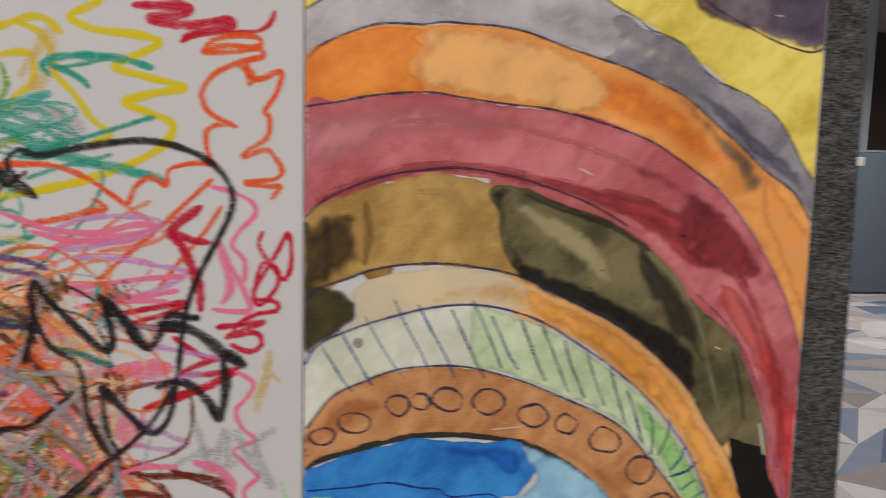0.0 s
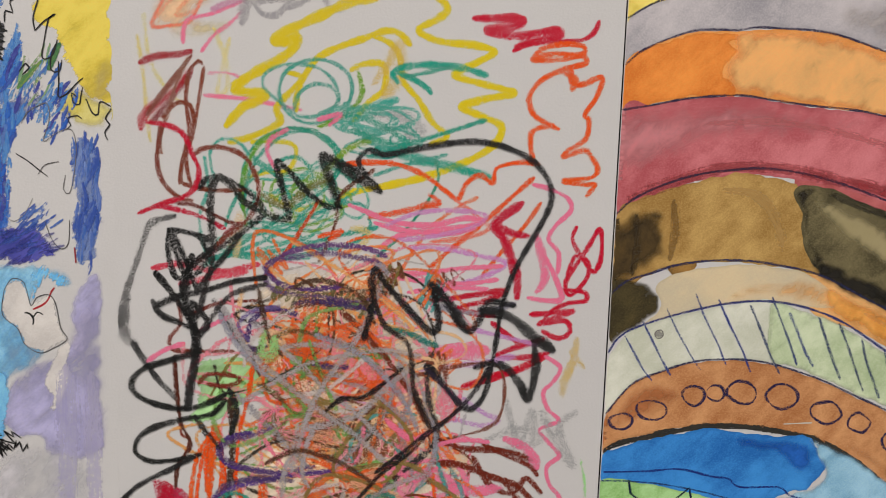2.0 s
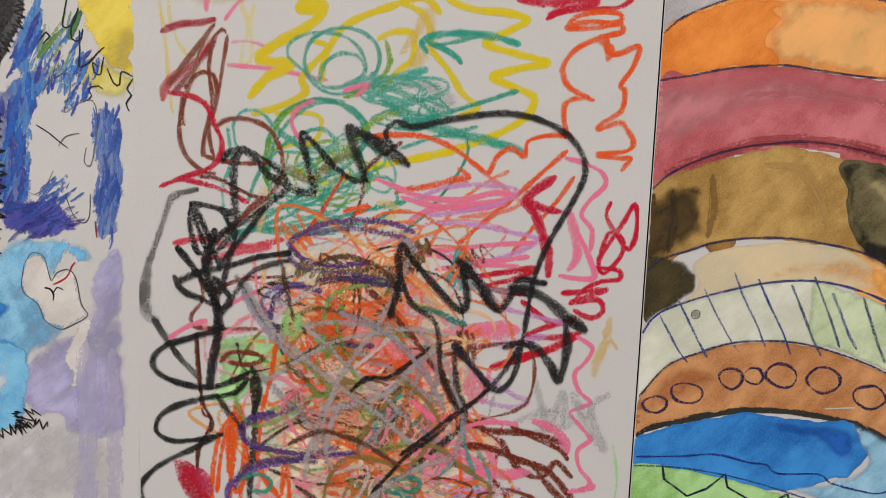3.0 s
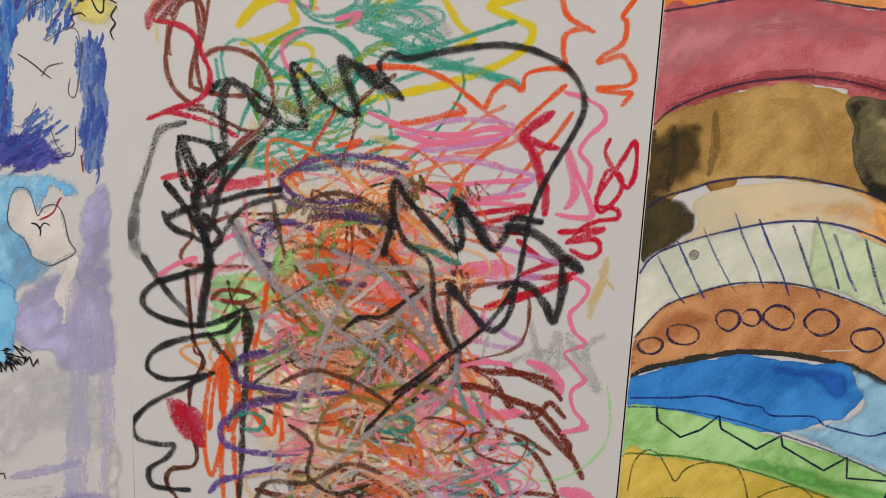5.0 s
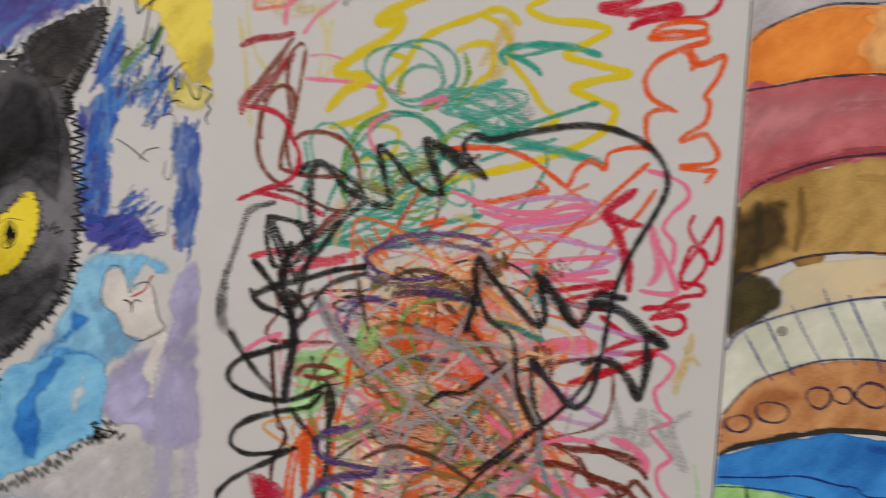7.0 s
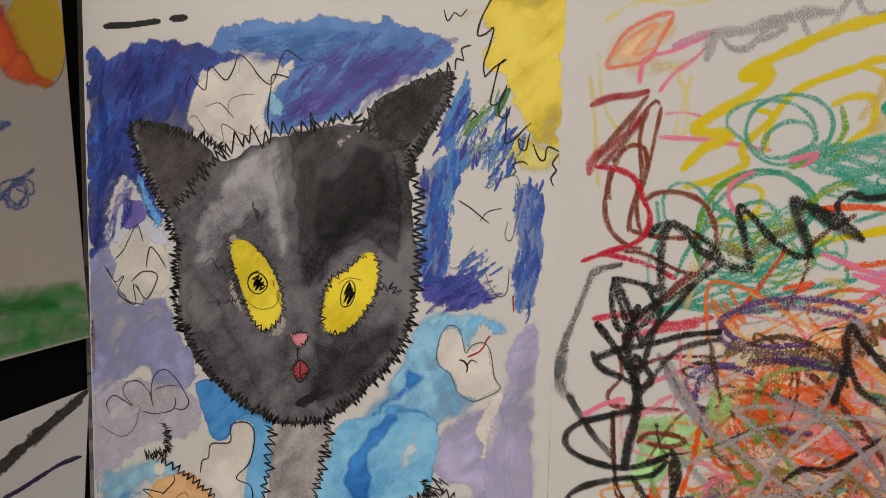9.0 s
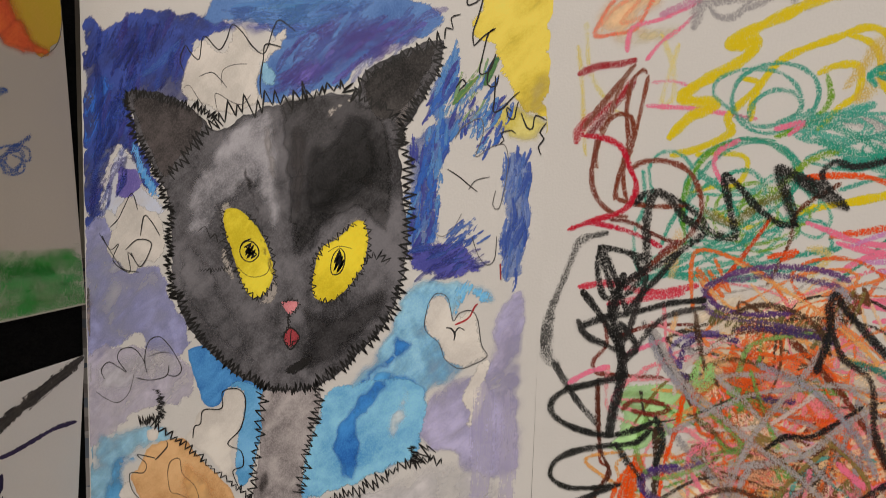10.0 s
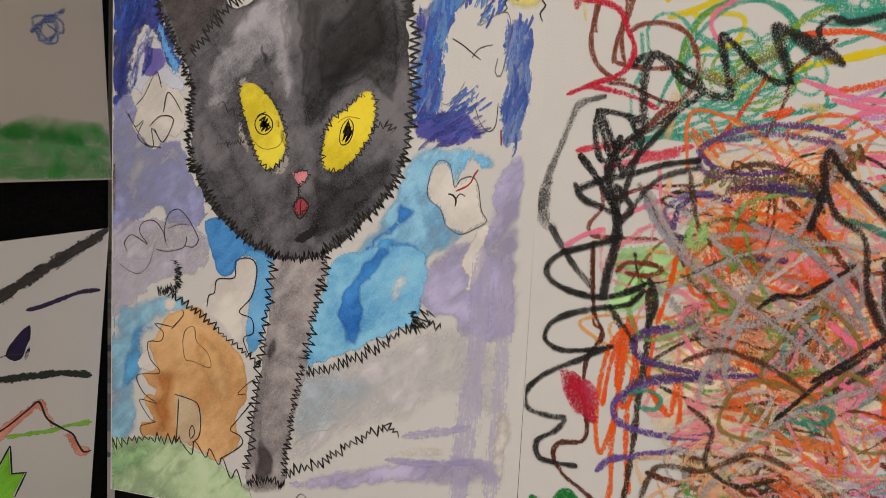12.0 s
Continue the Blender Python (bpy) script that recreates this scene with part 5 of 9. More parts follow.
line(scribble, "teal_crayon_line", crayon((47, 166, 141), 0.55), 3.0, [(8.30, 33.97), (9.98, 32.70), (11.01, 31.06), (11.99, 32.77), (10.97, 33.99), (8.97, 33.16), (7.38, 31.44), (6.72, 29.74)])
line(scribble, "teal_crayon_line", crayon((47, 166, 147), 0.6), 3.0, [(14.03, 31.50), (12.36, 30.70), (10.36, 29.62), (8.35, 28.54), (5.65, 27.67)])
line(scribble, "teal_crayon_line", crayon((42, 160, 139), 0.6), 3.4, [(5.15, 26.80), (6.33, 27.80), (9.70, 28.25), (13.74, 29.40), (15.92, 29.94)])
line(scribble, "teal_crayon_line", crayon((53, 166, 147), 0.55), 3.0, [(13.70, 31.32), (15.05, 31.19), (15.42, 29.69), (13.76, 28.62), (11.73, 28.72), (11.03, 30.05), (12.35, 31.44)])
line(scribble, "green_crayon_line", crayon((97, 166, 41), 0.6), 3.4, [(8.00, 29.78), (7.71, 31.79), (8.04, 33.46), (8.95, 34.92), (10.28, 35.52)])
line(scribble, "green_crayon_line", crayon((115, 171, 28), 0.55), 3.4, [(12.27, 35.82), (13.91, 36.63), (14.82, 37.80), (14.59, 39.09)])
line(scribble, "green_crayon_line", crayon((139, 177, 39), 0.5), 4.5, [(11.00, 31.73), (12.33, 32.78), (13.96, 34.49), (15.61, 35.21)])
line(scribble, "olive_crayon_line", crayon((124, 118, 54), 0.5), 6.0, [(8.99, 31.66), (10.34, 31.04), (11.67, 32.09), (13.00, 32.80)])
line(scribble, "teal_crayon_line", crayon((41, 166, 141), 0.55), 5.2, [(13.25, 36.61), (14.91, 36.50), (16.60, 35.73), (17.63, 34.94), (16.29, 35.06), (14.27, 35.66)])
line(scribble, "teal_crayon_line", crayon((64, 177, 158), 0.5), 4.5, [(13.60, 35.80), (15.57, 36.85), (16.88, 37.55), (15.56, 37.18), (13.91, 36.79)])
line(scribble, "brown_crayon_line", crayon((109, 56, 31), 0.6), 3.0, [(12.42, 27.72), (13.39, 30.13), (13.69, 31.82), (15.66, 33.39)])
line(scribble, "ochre_crayon_line", crayon((243, 205, 143), 0.35), 6.7, [(7.00, 28.57), (7.66, 30.28), (7.34, 27.90)])
line(scribble, "ochre_crayon_line", crayon((237, 212, 143), 0.35), 6.0, [(14.45, 28.13), (15.43, 29.52), (14.41, 29.82)])
line(scribble, "dark_red_crayon_line", crayon((124, 25, 31), 0.65), 4.5, [(2.31, 35.74), (3.64, 37.42), (4.69, 38.75)])
line(scribble, "dark_red_crayon_line", crayon((139, 24, 36), 0.6), 4.5, [(4.98, 27.48), (5.99, 28.19), (6.99, 29.41), (7.66, 29.94)])
line(scribble, "pink_crayon_line", crayon((255, 130, 166), 0.78), 3.4, [(12.26, 36.25), (13.58, 36.62), (12.93, 35.94)])
line(scribble, "pink_crayon_line", crayon((255, 130, 166), 0.65), 3.4, [(10.44, 35.63), (9.45, 35.00), (9.23, 34.17), (9.81, 33.19)])
line(scribble, "red_crayon_line", crayon((166, 31, 43), 0.75), 4.8, [(1.67, 39.23), (2.66, 39.65), (3.81, 39.76), (4.69, 39.98)])
line(scribble, "red_crayon_line", crayon((182, 32, 45), 0.6), 6.0, [(4.69, 38.92), (3.80, 37.75), (2.65, 36.90), (1.82, 36.06), (1.65, 35.33)])
line(scribble, "brown_crayon_line", crayon((131, 66, 45), 0.7), 3.4, [(4.69, 39.72), (3.81, 38.56), (2.91, 37.40), (2.05, 36.23)])
line(scribble, "brown_crayon_line", crayon((139, 79, 48), 0.6), 3.0, [(4.46, 39.55), (3.80, 38.08), (3.31, 36.43), (2.80, 34.94), (2.90, 33.96)])
line(scribble, "brown_crayon_line", crayon((124, 56, 37), 0.7), 3.4, [(2.91, 35.77), (2.70, 34.44), (2.63, 33.28), (3.03, 32.13), (3.96, 31.33), (4.70, 31.19)])
line(scribble, "brown_crayon_line", crayon((131, 60, 36), 0.7), 3.0, [(5.35, 39.26), (5.12, 39.42), (4.56, 38.75), (4.37, 37.12), (4.56, 35.49), (4.37, 33.51), (4.63, 32.19)])
line(scribble, "brown_crayon_line", crayon((139, 67, 42), 0.7), 2.6, [(5.45, 39.10), (5.13, 37.15), (4.70, 34.84), (4.13, 33.50), (3.96, 32.17)])
line(scribble, "brown_crayon_line", crayon((131, 60, 36), 0.75), 3.0, [(2.97, 36.09), (3.80, 36.94), (4.63, 36.80), (4.80, 35.67), (4.30, 34.17), (4.03, 32.50), (4.70, 32.02), (6.31, 31.84), (7.98, 31.96)])
line(scribble, "brown_crayon_line", crayon((131, 57, 36), 0.7), 3.4, [(4.80, 33.92), (5.46, 34.34), (6.63, 34.41), (7.80, 33.95), (8.47, 32.98), (8.72, 31.66), (8.16, 30.29), (6.99, 29.24), (5.82, 28.19), (5.14, 27.49)])
line(scribble, "red_crayon_line", crayon((204, 17, 51), 0.75), 3.4, [(1.98, 35.80), (3.30, 35.61), (4.23, 35.09), (4.70, 34.02), (5.13, 33.04), (4.90, 32.03), (4.13, 31.34), (2.96, 30.96), (1.45, 30.31)])
line(scribble, "red_crayon_line", crayon((204, 23, 61), 0.55), 3.4, [(2.29, 30.77), (3.63, 30.65), (5.14, 30.26), (6.65, 29.57)])
line(scribble, "brown_crayon_line", crayon((109, 42, 31), 0.65), 3.0, [(3.80, 30.99), (4.97, 30.86), (6.31, 30.23), (7.50, 29.77)])
line(scribble, "red_crayon_line", crayon((210, 7, 50), 0.8), 5.6, [(21.34, 42.41), (22.98, 42.47), (24.14, 42.38), (23.66, 41.98), (22.19, 41.74), (24.01, 41.51), (26.14, 41.88), (26.32, 41.50), (25.02, 41.23), (23.88, 40.87)])
line(scribble, "red_crayon_line", crayon((210, 10, 47), 0.75), 3.0, [(23.72, 40.63), (24.86, 41.12), (26.67, 41.25), (27.82, 41.42), (28.45, 41.89), (28.68, 42.48)])
line(scribble, "orange_crayon_line", crayon((252, 89, 6), 0.75), 3.7, [(24.91, 40.09), (25.37, 40.76), (26.67, 41.12), (27.84, 41.00), (27.70, 40.51), (26.04, 40.52), (24.90, 40.16), (26.39, 40.21), (27.77, 40.45), (27.99, 40.04), (26.75, 39.67), (25.46, 38.98), (24.78, 37.98), (25.06, 37.01), (25.75, 36.54), (26.60, 36.17)])
line(scribble, "orange_crayon_line", crayon((252, 91, 10), 0.7), 3.7, [(26.26, 36.39), (25.11, 36.02), (24.98, 35.19), (25.19, 34.20)])
line(scribble, "orange_crayon_line", crayon((252, 89, 6), 0.75), 3.4, [(27.14, 39.85), (27.29, 38.88), (27.96, 38.84), (29.03, 39.26), (28.77, 38.11), (28.16, 37.11), (28.41, 36.69), (28.24, 35.63), (27.18, 34.87), (27.03, 34.53), (28.18, 34.97), (28.64, 34.59), (29.08, 33.83), (28.61, 33.32), (27.10, 33.10), (28.29, 32.91), (28.97, 32.93), (28.50, 32.24)])
line(scribble, "orange_crayon_line", crayon((252, 98, 16), 0.6), 6.0, [(26.76, 39.51), (27.45, 39.05), (27.31, 38.55)])
line(scribble, "orange_crayon_line", crayon((252, 85, 6), 0.75), 3.4, [(13.98, 33.66), (15.32, 33.81), (16.99, 33.76), (18.69, 33.16), (20.07, 32.20), (20.76, 31.79), (21.22, 32.74), (22.04, 33.27), (22.80, 32.86), (23.03, 33.73), (24.36, 34.11), (25.54, 34.05)])
line(scribble, "orange_crayon_line", crayon((248, 86, 17), 0.75), 3.4, [(25.24, 33.21), (23.79, 31.82), (22.17, 30.25), (20.53, 28.84), (19.22, 27.60)])
line(scribble, "orange_crayon_line", crayon((248, 92, 23), 0.7), 3.0, [(25.75, 31.72), (24.87, 30.34), (23.59, 28.77), (22.30, 27.02)])
line(scribble, "orange_crayon_line", crayon((252, 129, 79), 0.55), 3.0, [(21.93, 31.93), (20.61, 31.21), (19.13, 29.98), (18.16, 28.59), (17.20, 26.85)])
line(scribble, "orange_crayon_line", crayon((253, 85, 28), 0.6), 4.5, [(15.40, 30.53), (17.08, 30.86), (18.75, 31.32), (19.59, 31.51), (19.06, 32.00)])
line(scribble, "orange_crayon_line", crayon((253, 128, 103), 0.5), 3.4, [(20.42, 31.87), (21.80, 30.91), (22.68, 30.10), (21.52, 29.55), (19.16, 29.13)])
line(scribble, "orange_crayon_line", crayon((252, 85, 16), 0.7), 3.4, [(12.39, 29.25), (13.74, 29.63), (13.07, 29.10)])
line(scribble, "orange_crayon_line", crayon((221, 71, 14), 0.65), 3.0, [(12.35, 31.44), (11.37, 29.73), (10.21, 27.99), (9.05, 26.59)])
line(scribble, "pink_crayon_line", crayon((255, 130, 166), 0.95), 3.6, [(14.20, 31.23), (15.39, 30.80), (16.76, 30.31), (19.13, 30.15), (21.14, 30.65), (22.33, 30.49), (20.15, 29.95), (17.46, 29.52), (16.13, 28.69)])
line(scribble, "pink_crayon_line", crayon((255, 130, 166), 0.95), 3.8, [(15.75, 30.21), (17.79, 29.77), (20.16, 29.67), (21.84, 30.07)])
line(scribble, "purple_crayon_line", crayon((221, 152, 208), 0.6), 3.4, [(16.43, 30.06), (18.43, 30.90), (20.78, 31.11), (22.48, 30.83), (21.50, 30.06), (19.15, 29.47), (17.13, 29.17)])
line(scribble, "purple_crayon_line", crayon((221, 152, 215), 0.6), 3.7, [(17.82, 28.75), (20.19, 28.73), (22.25, 28.38), (23.79, 28.02), (22.64, 27.20), (20.62, 26.45), (19.28, 25.71)])
line(scribble, "pink_crayon_line", crayon((255, 130, 166), 0.95), 3.3, [(23.63, 27.81), (21.26, 27.60), (18.89, 27.25), (16.85, 27.01), (18.90, 26.73), (21.29, 26.64), (23.33, 26.98)])
line(scribble, "pink_crayon_line", crayon((255, 130, 166), 0.95), 3.3, [(17.90, 26.01), (20.28, 26.33), (22.67, 26.34), (20.99, 25.77), (18.26, 25.51)])
line(scribble, "pink_crayon_line", crayon((255, 130, 166), 0.95), 3.0, [(25.26, 32.81), (26.11, 32.63), (27.32, 32.10), (27.60, 31.34), (26.74, 30.40), (26.34, 29.54), (26.99, 28.71), (26.99, 27.51)])
line(scribble, "pink_crayon_line", crayon((255, 130, 166), 0.72), 5.5, [(25.58, 29.85), (25.98, 28.50), (26.22, 27.14), (25.75, 26.27)])
line(scribble, "pink_crayon_line", crayon((255, 130, 166), 0.91), 3.7, [(25.26, 25.91), (26.46, 25.77), (27.31, 25.97), (26.72, 27.50), (26.15, 28.51)])
line(scribble, "red_crayon_line", crayon((204, 3, 51), 0.85), 6.0, [(24.64, 31.68), (23.66, 30.97), (23.01, 30.28), (23.55, 29.62), (23.93, 28.78), (24.52, 27.09), (24.57, 25.88)])
line(scribble, "red_crayon_line", crayon((204, 3, 51), 0.8), 4.5, [(23.01, 30.45), (24.05, 29.87), (25.07, 29.70)])
line(scribble, "red_crayon_line", crayon((210, 2, 47), 0.85), 3.0, [(27.99, 30.34), (27.80, 29.59), (28.36, 28.58), (29.17, 27.65), (29.59, 28.62), (29.43, 30.25), (28.74, 29.11), (27.90, 27.71), (27.50, 26.84), (27.81, 26.16), (28.78, 27.23), (28.79, 28.25), (28.02, 28.57), (27.58, 27.36)])
line(scribble, "red_crayon_line", crayon((210, 2, 47), 0.85), 3.0, [(27.45, 26.49), (28.66, 26.36), (28.79, 25.85), (27.67, 25.64), (26.67, 25.09), (26.19, 24.38)])
line(scribble, "red_crayon_line", crayon((210, 2, 47), 0.85), 3.4, [(25.48, 24.88), (26.84, 25.02), (28.04, 25.20), (26.86, 24.68), (26.02, 24.30), (27.56, 24.56), (27.93, 23.91), (27.27, 23.44), (26.22, 23.86)])
line(scribble, "grey_crayon_line", crayon((148, 142, 160), 0.55), 4.5, [(19.98, 25.22), (21.70, 24.93), (23.41, 25.16), (24.42, 25.53)])
line(scribble, "red_crayon_line", crayon((199, 8, 43), 0.8), 3.7, [(20.65, 25.76), (22.34, 26.05), (23.87, 26.31), (22.70, 25.65), (21.01, 25.08), (23.26, 24.70)])
line(scribble, "red_crayon_line", crayon((204, 17, 54), 0.8), 3.7, [(23.10, 24.28), (24.87, 23.11), (26.24, 23.33), (24.55, 22.75), (23.54, 22.20), (25.26, 22.18), (26.63, 22.47)])
line(scribble, "red_crayon_line", crayon((210, 2, 41), 0.9), 4.8, [(21.48, 20.19), (23.08, 20.77), (24.95, 21.47), (26.47, 22.29)])
line(scribble, "purple_crayon_line", crayon((215, 153, 215), 0.6), 3.4, [(21.40, 23.95), (23.13, 23.58), (24.87, 23.22), (25.92, 22.97)])
line(scribble, "purple_crayon_line", crayon((215, 158, 221), 0.6), 4.8, [(18.75, 21.06), (20.81, 21.48), (22.86, 21.82), (24.57, 22.23)])
line(scribble, "pink_crayon_line", crayon((255, 130, 166), 0.95), 9.4, [(18.38, 21.96), (20.43, 22.38), (22.83, 22.52)])
line(scribble, "pink_crayon_line", crayon((255, 130, 166), 0.78), 3.7, [(15.80, 28.17), (15.52, 26.11), (16.58, 24.76), (18.69, 22.74)])
line(scribble, "purple_crayon_line", crayon((209, 153, 215), 0.55), 3.7, [(21.22, 19.65), (22.65, 18.63), (23.72, 18.13), (22.69, 17.74), (20.93, 18.04), (19.56, 17.64)])
line(scribble, "pink_crayon_line", crayon((255, 130, 166), 0.95), 3.0, [(26.47, 22.29), (27.44, 21.62), (27.07, 20.72), (26.48, 19.99), (26.81, 18.94), (27.54, 18.25), (26.86, 17.87), (26.36, 17.49), (27.29, 16.44), (27.66, 15.91), (26.93, 15.17), (27.13, 14.08), (27.81, 13.19), (27.13, 12.62)])
line(scribble, "ochre_crayon_line", crayon((226, 195, 114), 0.4), 6.0, [(28.38, 23.40), (28.21, 21.99), (27.76, 20.74), (27.63, 19.85)])
line(scribble, "ochre_crayon_line", crayon((226, 195, 114), 0.3), 4.5, [(28.00, 22.69), (28.92, 21.66)])
line(scribble, "grey_crayon_line", crayon((182, 182, 182), 0.3), 6.0, [(24.18, 19.39), (24.59, 17.98), (25.18, 16.56), (25.78, 18.73), (26.06, 16.59)])
line(scribble, "grey_crayon_line", crayon((182, 182, 182), 0.3), 6.7, [(26.47, 18.75), (27.07, 17.34), (28.01, 15.92), (28.57, 15.40), (27.57, 17.71), (28.56, 18.81)])
line(scribble, "grey_crayon_line", crayon((182, 182, 182), 0.3), 5.2, [(23.07, 16.85), (25.13, 17.63), (26.56, 16.96), (24.15, 16.17)])
line(scribble, "dark_grey_crayon_line", crayon((59, 59, 59), 0.42), 4.8, [(3.63, 30.21), (2.28, 29.76), (1.77, 28.73), (1.19, 27.02), (0.57, 25.28), (0.28, 23.72), (0.71, 22.70)])
line(scribble, "dark_grey_crayon_line", crayon((70, 70, 70), 0.4), 8.9, [(0.63, 25.29), (0.42, 24.07), (0.54, 22.69), (1.15, 22.26)])
line(scribble, "dark_grey_crayon_line", crayon((48, 48, 48), 0.7), 4.8, [(0.95, 22.35), (1.73, 21.16), (2.58, 19.95), (3.78, 18.75)])
line(scribble, "grey_crayon_line", crayon((83, 81, 85), 0.55), 5.2, [(6.00, 25.11), (7.03, 23.42), (8.24, 22.06), (9.45, 21.05), (10.83, 20.39)])
line(scribble, "red_crayon_line", crayon((221, 58, 83), 0.65), 4.5, [(2.27, 26.98), (3.96, 27.28), (6.33, 26.91), (8.70, 27.43)])
line(scribble, "red_crayon_line", crayon((232, 69, 94), 0.55), 4.5, [(3.96, 26.08), (5.65, 26.48), (8.02, 26.96)])
line(scribble, "brown_crayon_line", crayon((124, 48, 33), 0.7), 3.0, [(3.79, 25.04), (3.96, 23.67), (3.27, 22.60), (3.61, 21.92), (5.67, 21.91), (7.21, 21.96)])
line(scribble, "brown_crayon_line", crayon((116, 42, 31), 0.7), 3.0, [(4.64, 24.21), (6.34, 24.95), (8.72, 25.20)])
line(scribble, "pink_crayon_line", crayon((255, 130, 166), 0.95), 3.6, [(1.90, 21.16), (2.93, 21.89), (4.13, 22.35)])
line(scribble, "pink_crayon_line", crayon((255, 130, 166), 0.91), 3.0, [(5.15, 23.18), (6.34, 23.81), (7.37, 24.30)])
line(scribble, "brown_crayon_line", crayon((124, 48, 31), 0.75), 3.0, [(4.81, 20.62), (5.67, 20.86), (7.05, 20.69), (6.71, 20.08), (5.33, 20.15), (4.81, 20.62)])
patch(scribble, "light_green_wax", wash((166, 226, 144), (188, 234, 166), soft=0.5, cover=0.75), [(4.81, 20.90), (6.70, 21.66), (9.11, 21.04), (8.44, 19.25), (7.06, 17.97), (5.68, 17.21), (4.30, 17.35), (4.99, 19.15)], 0.5, rough=0.3)
line(scribble, "brown_crayon_line", crayon((139, 54, 30), 0.8), 1.9, [(3.61, 21.22), (3.78, 18.75), (3.95, 16.62), (4.47, 16.28), (4.13, 15.19)])
line(scribble, "dark_grey_crayon_line", crayon((65, 65, 65), 0.65), 4.1, [(4.82, 17.72), (5.69, 16.32), (6.38, 15.62)])
patch(scribble, "knot_ground", wash((253, 216, 168), (247, 230, 203), soft=0.9, cover=0.6), [(7.69, 26.54), (11.06, 28.02), (14.44, 28.47), (17.88, 26.87), (20.41, 22.80), (21.26, 18.59), (21.13, 12.80), (19.88, 8.33), (12.82, 6.63), (7.82, 9.46), (6.40, 13.09), (7.07, 16.72), (8.09, 19.60), (8.39, 23.81)], 2.4, rough=0.6)
knot(scribble, 16.67, 21.28, 5.88, 7.19, 34, EDGE, 101)
patch(scribble, "green_wax", wash((133, 182, 89), (177, 210, 122), soft=0.9, cover=0.7), [(9.78, 22.46), (11.83, 22.87), (13.57, 21.53), (13.27, 19.40), (11.20, 18.99), (9.46, 20.35)], 1.8, rough=0.4)
knot(scribble, 12.54, 21.15, 5.39, 6.54, 26, WARM, 102)
knot(scribble, 13.84, 24.68, 6.54, 3.92, 22, WARM, 103)
line(scribble, "orange_crayon_hatching", crayon((253, 117, 62), 0.65), 2.9, zigzag([(11.10, 25.28), (13.17, 23.96), (15.27, 22.29), (16.71, 19.87), (17.49, 17.04)], 22, 0.72, 0.1, 12, both=True))
line(scribble, "orange_crayon_hatching", crayon((253, 100, 45), 0.65), 2.9, zigzag([(9.10, 21.74), (11.17, 21.10), (13.93, 20.84), (16.02, 19.84), (18.12, 19.20)], 20, 0.85, 0.1, 13, both=True))
line(scribble, "pink_crayon_hatching", crayon((253, 144, 155), 0.6), 2.9, zigzag([(12.52, 22.55), (14.61, 21.21), (16.68, 20.93), (18.80, 19.58)], 18, 0.78, 0.1, 14, both=True))
line(scribble, "brown_crayon_hatching", crayon((124, 73, 42), 0.6), 2.9, zigzag([(9.14, 18.21), (11.25, 16.13), (14.04, 15.50), (16.82, 15.94)], 20, 0.65, 0.1, 15, both=True))
line(scribble, "olive_crayon_hatching", crayon((109, 104, 60), 0.5), 2.6, zigzag([(9.73, 25.92), (11.78, 25.30), (13.82, 25.71), (15.89, 24.74)], 18, 0.59, 0.1, 16, both=True))
knot(scribble, 11.88, 19.72, 6.05, 6.21, 40, MID, 104)
knot(scribble, 14.06, 14.77, 6.05, 4.58, 24, MID, 105)
knot(scribble, 18.55, 16.35, 3.92, 3.92, 15, EDGE, 106)
line(scribble, "purple_crayon_line", crayon((113, 72, 131), 0.65), 3.7, [(9.21, 27.45), (10.72, 28.28), (12.74, 28.75), (15.11, 28.66), (16.48, 28.20)])
line(scribble, "purple_crayon_line", crayon((95, 60, 124), 0.6), 3.7, [(9.04, 27.27), (10.07, 26.28), (11.77, 25.99), (13.81, 26.23)])
line(scribble, "purple_crayon_line", crayon((76, 54, 116), 0.6), 4.5, [(8.06, 22.75), (8.39, 23.98), (9.41, 24.71), (11.12, 24.42)])
line(scribble, "purple_crayon_line", crayon((76, 53, 109), 0.55), 4.5, [(12.12, 25.31), (14.17, 25.21), (15.89, 24.74)])
line(scribble, "grey_crayon_line", crayon((166, 163, 168), 0.6), 4.8, [(7.40, 19.22), (9.14, 17.50), (11.26, 15.41), (13.04, 13.29)])
line(scribble, "grey_crayon_line", crayon((171, 165, 171), 0.6), 4.8, [(8.39, 23.81), (10.46, 22.48), (13.24, 20.82), (16.03, 19.49), (18.16, 17.78)])
line(scribble, "grey_crayon_line", crayon((166, 161, 166), 0.5), 3.4, [(17.36, 21.30), (16.75, 18.45), (14.73, 15.88), (12.68, 13.64), (11.31, 11.78)])
line(scribble, "grey_crayon_line", crayon((177, 171, 174), 0.45), 3.4, [(11.16, 21.80), (13.89, 22.59), (17.34, 22.00), (19.16, 19.23), (18.93, 15.65), (16.91, 12.68)])
line(scribble, "brown_crayon_line", crayon((116, 48, 22), 0.65), 4.1, [(13.84, 24.68), (15.95, 22.66), (18.10, 19.91), (19.20, 17.81)])
line(scribble, "orange_crayon_line", crayon((253, 85, 2), 0.75), 3.0, [(5.69, 16.68), (5.52, 13.79), (6.05, 11.62), (6.74, 13.46), (6.03, 16.69), (5.17, 14.50), (4.82, 11.58)])
line(scribble, "orange_crayon_line", crayon((253, 85, 2), 0.7), 3.0, [(8.42, 21.02), (8.09, 18.89), (7.59, 16.73), (7.44, 13.48), (8.51, 11.69)])
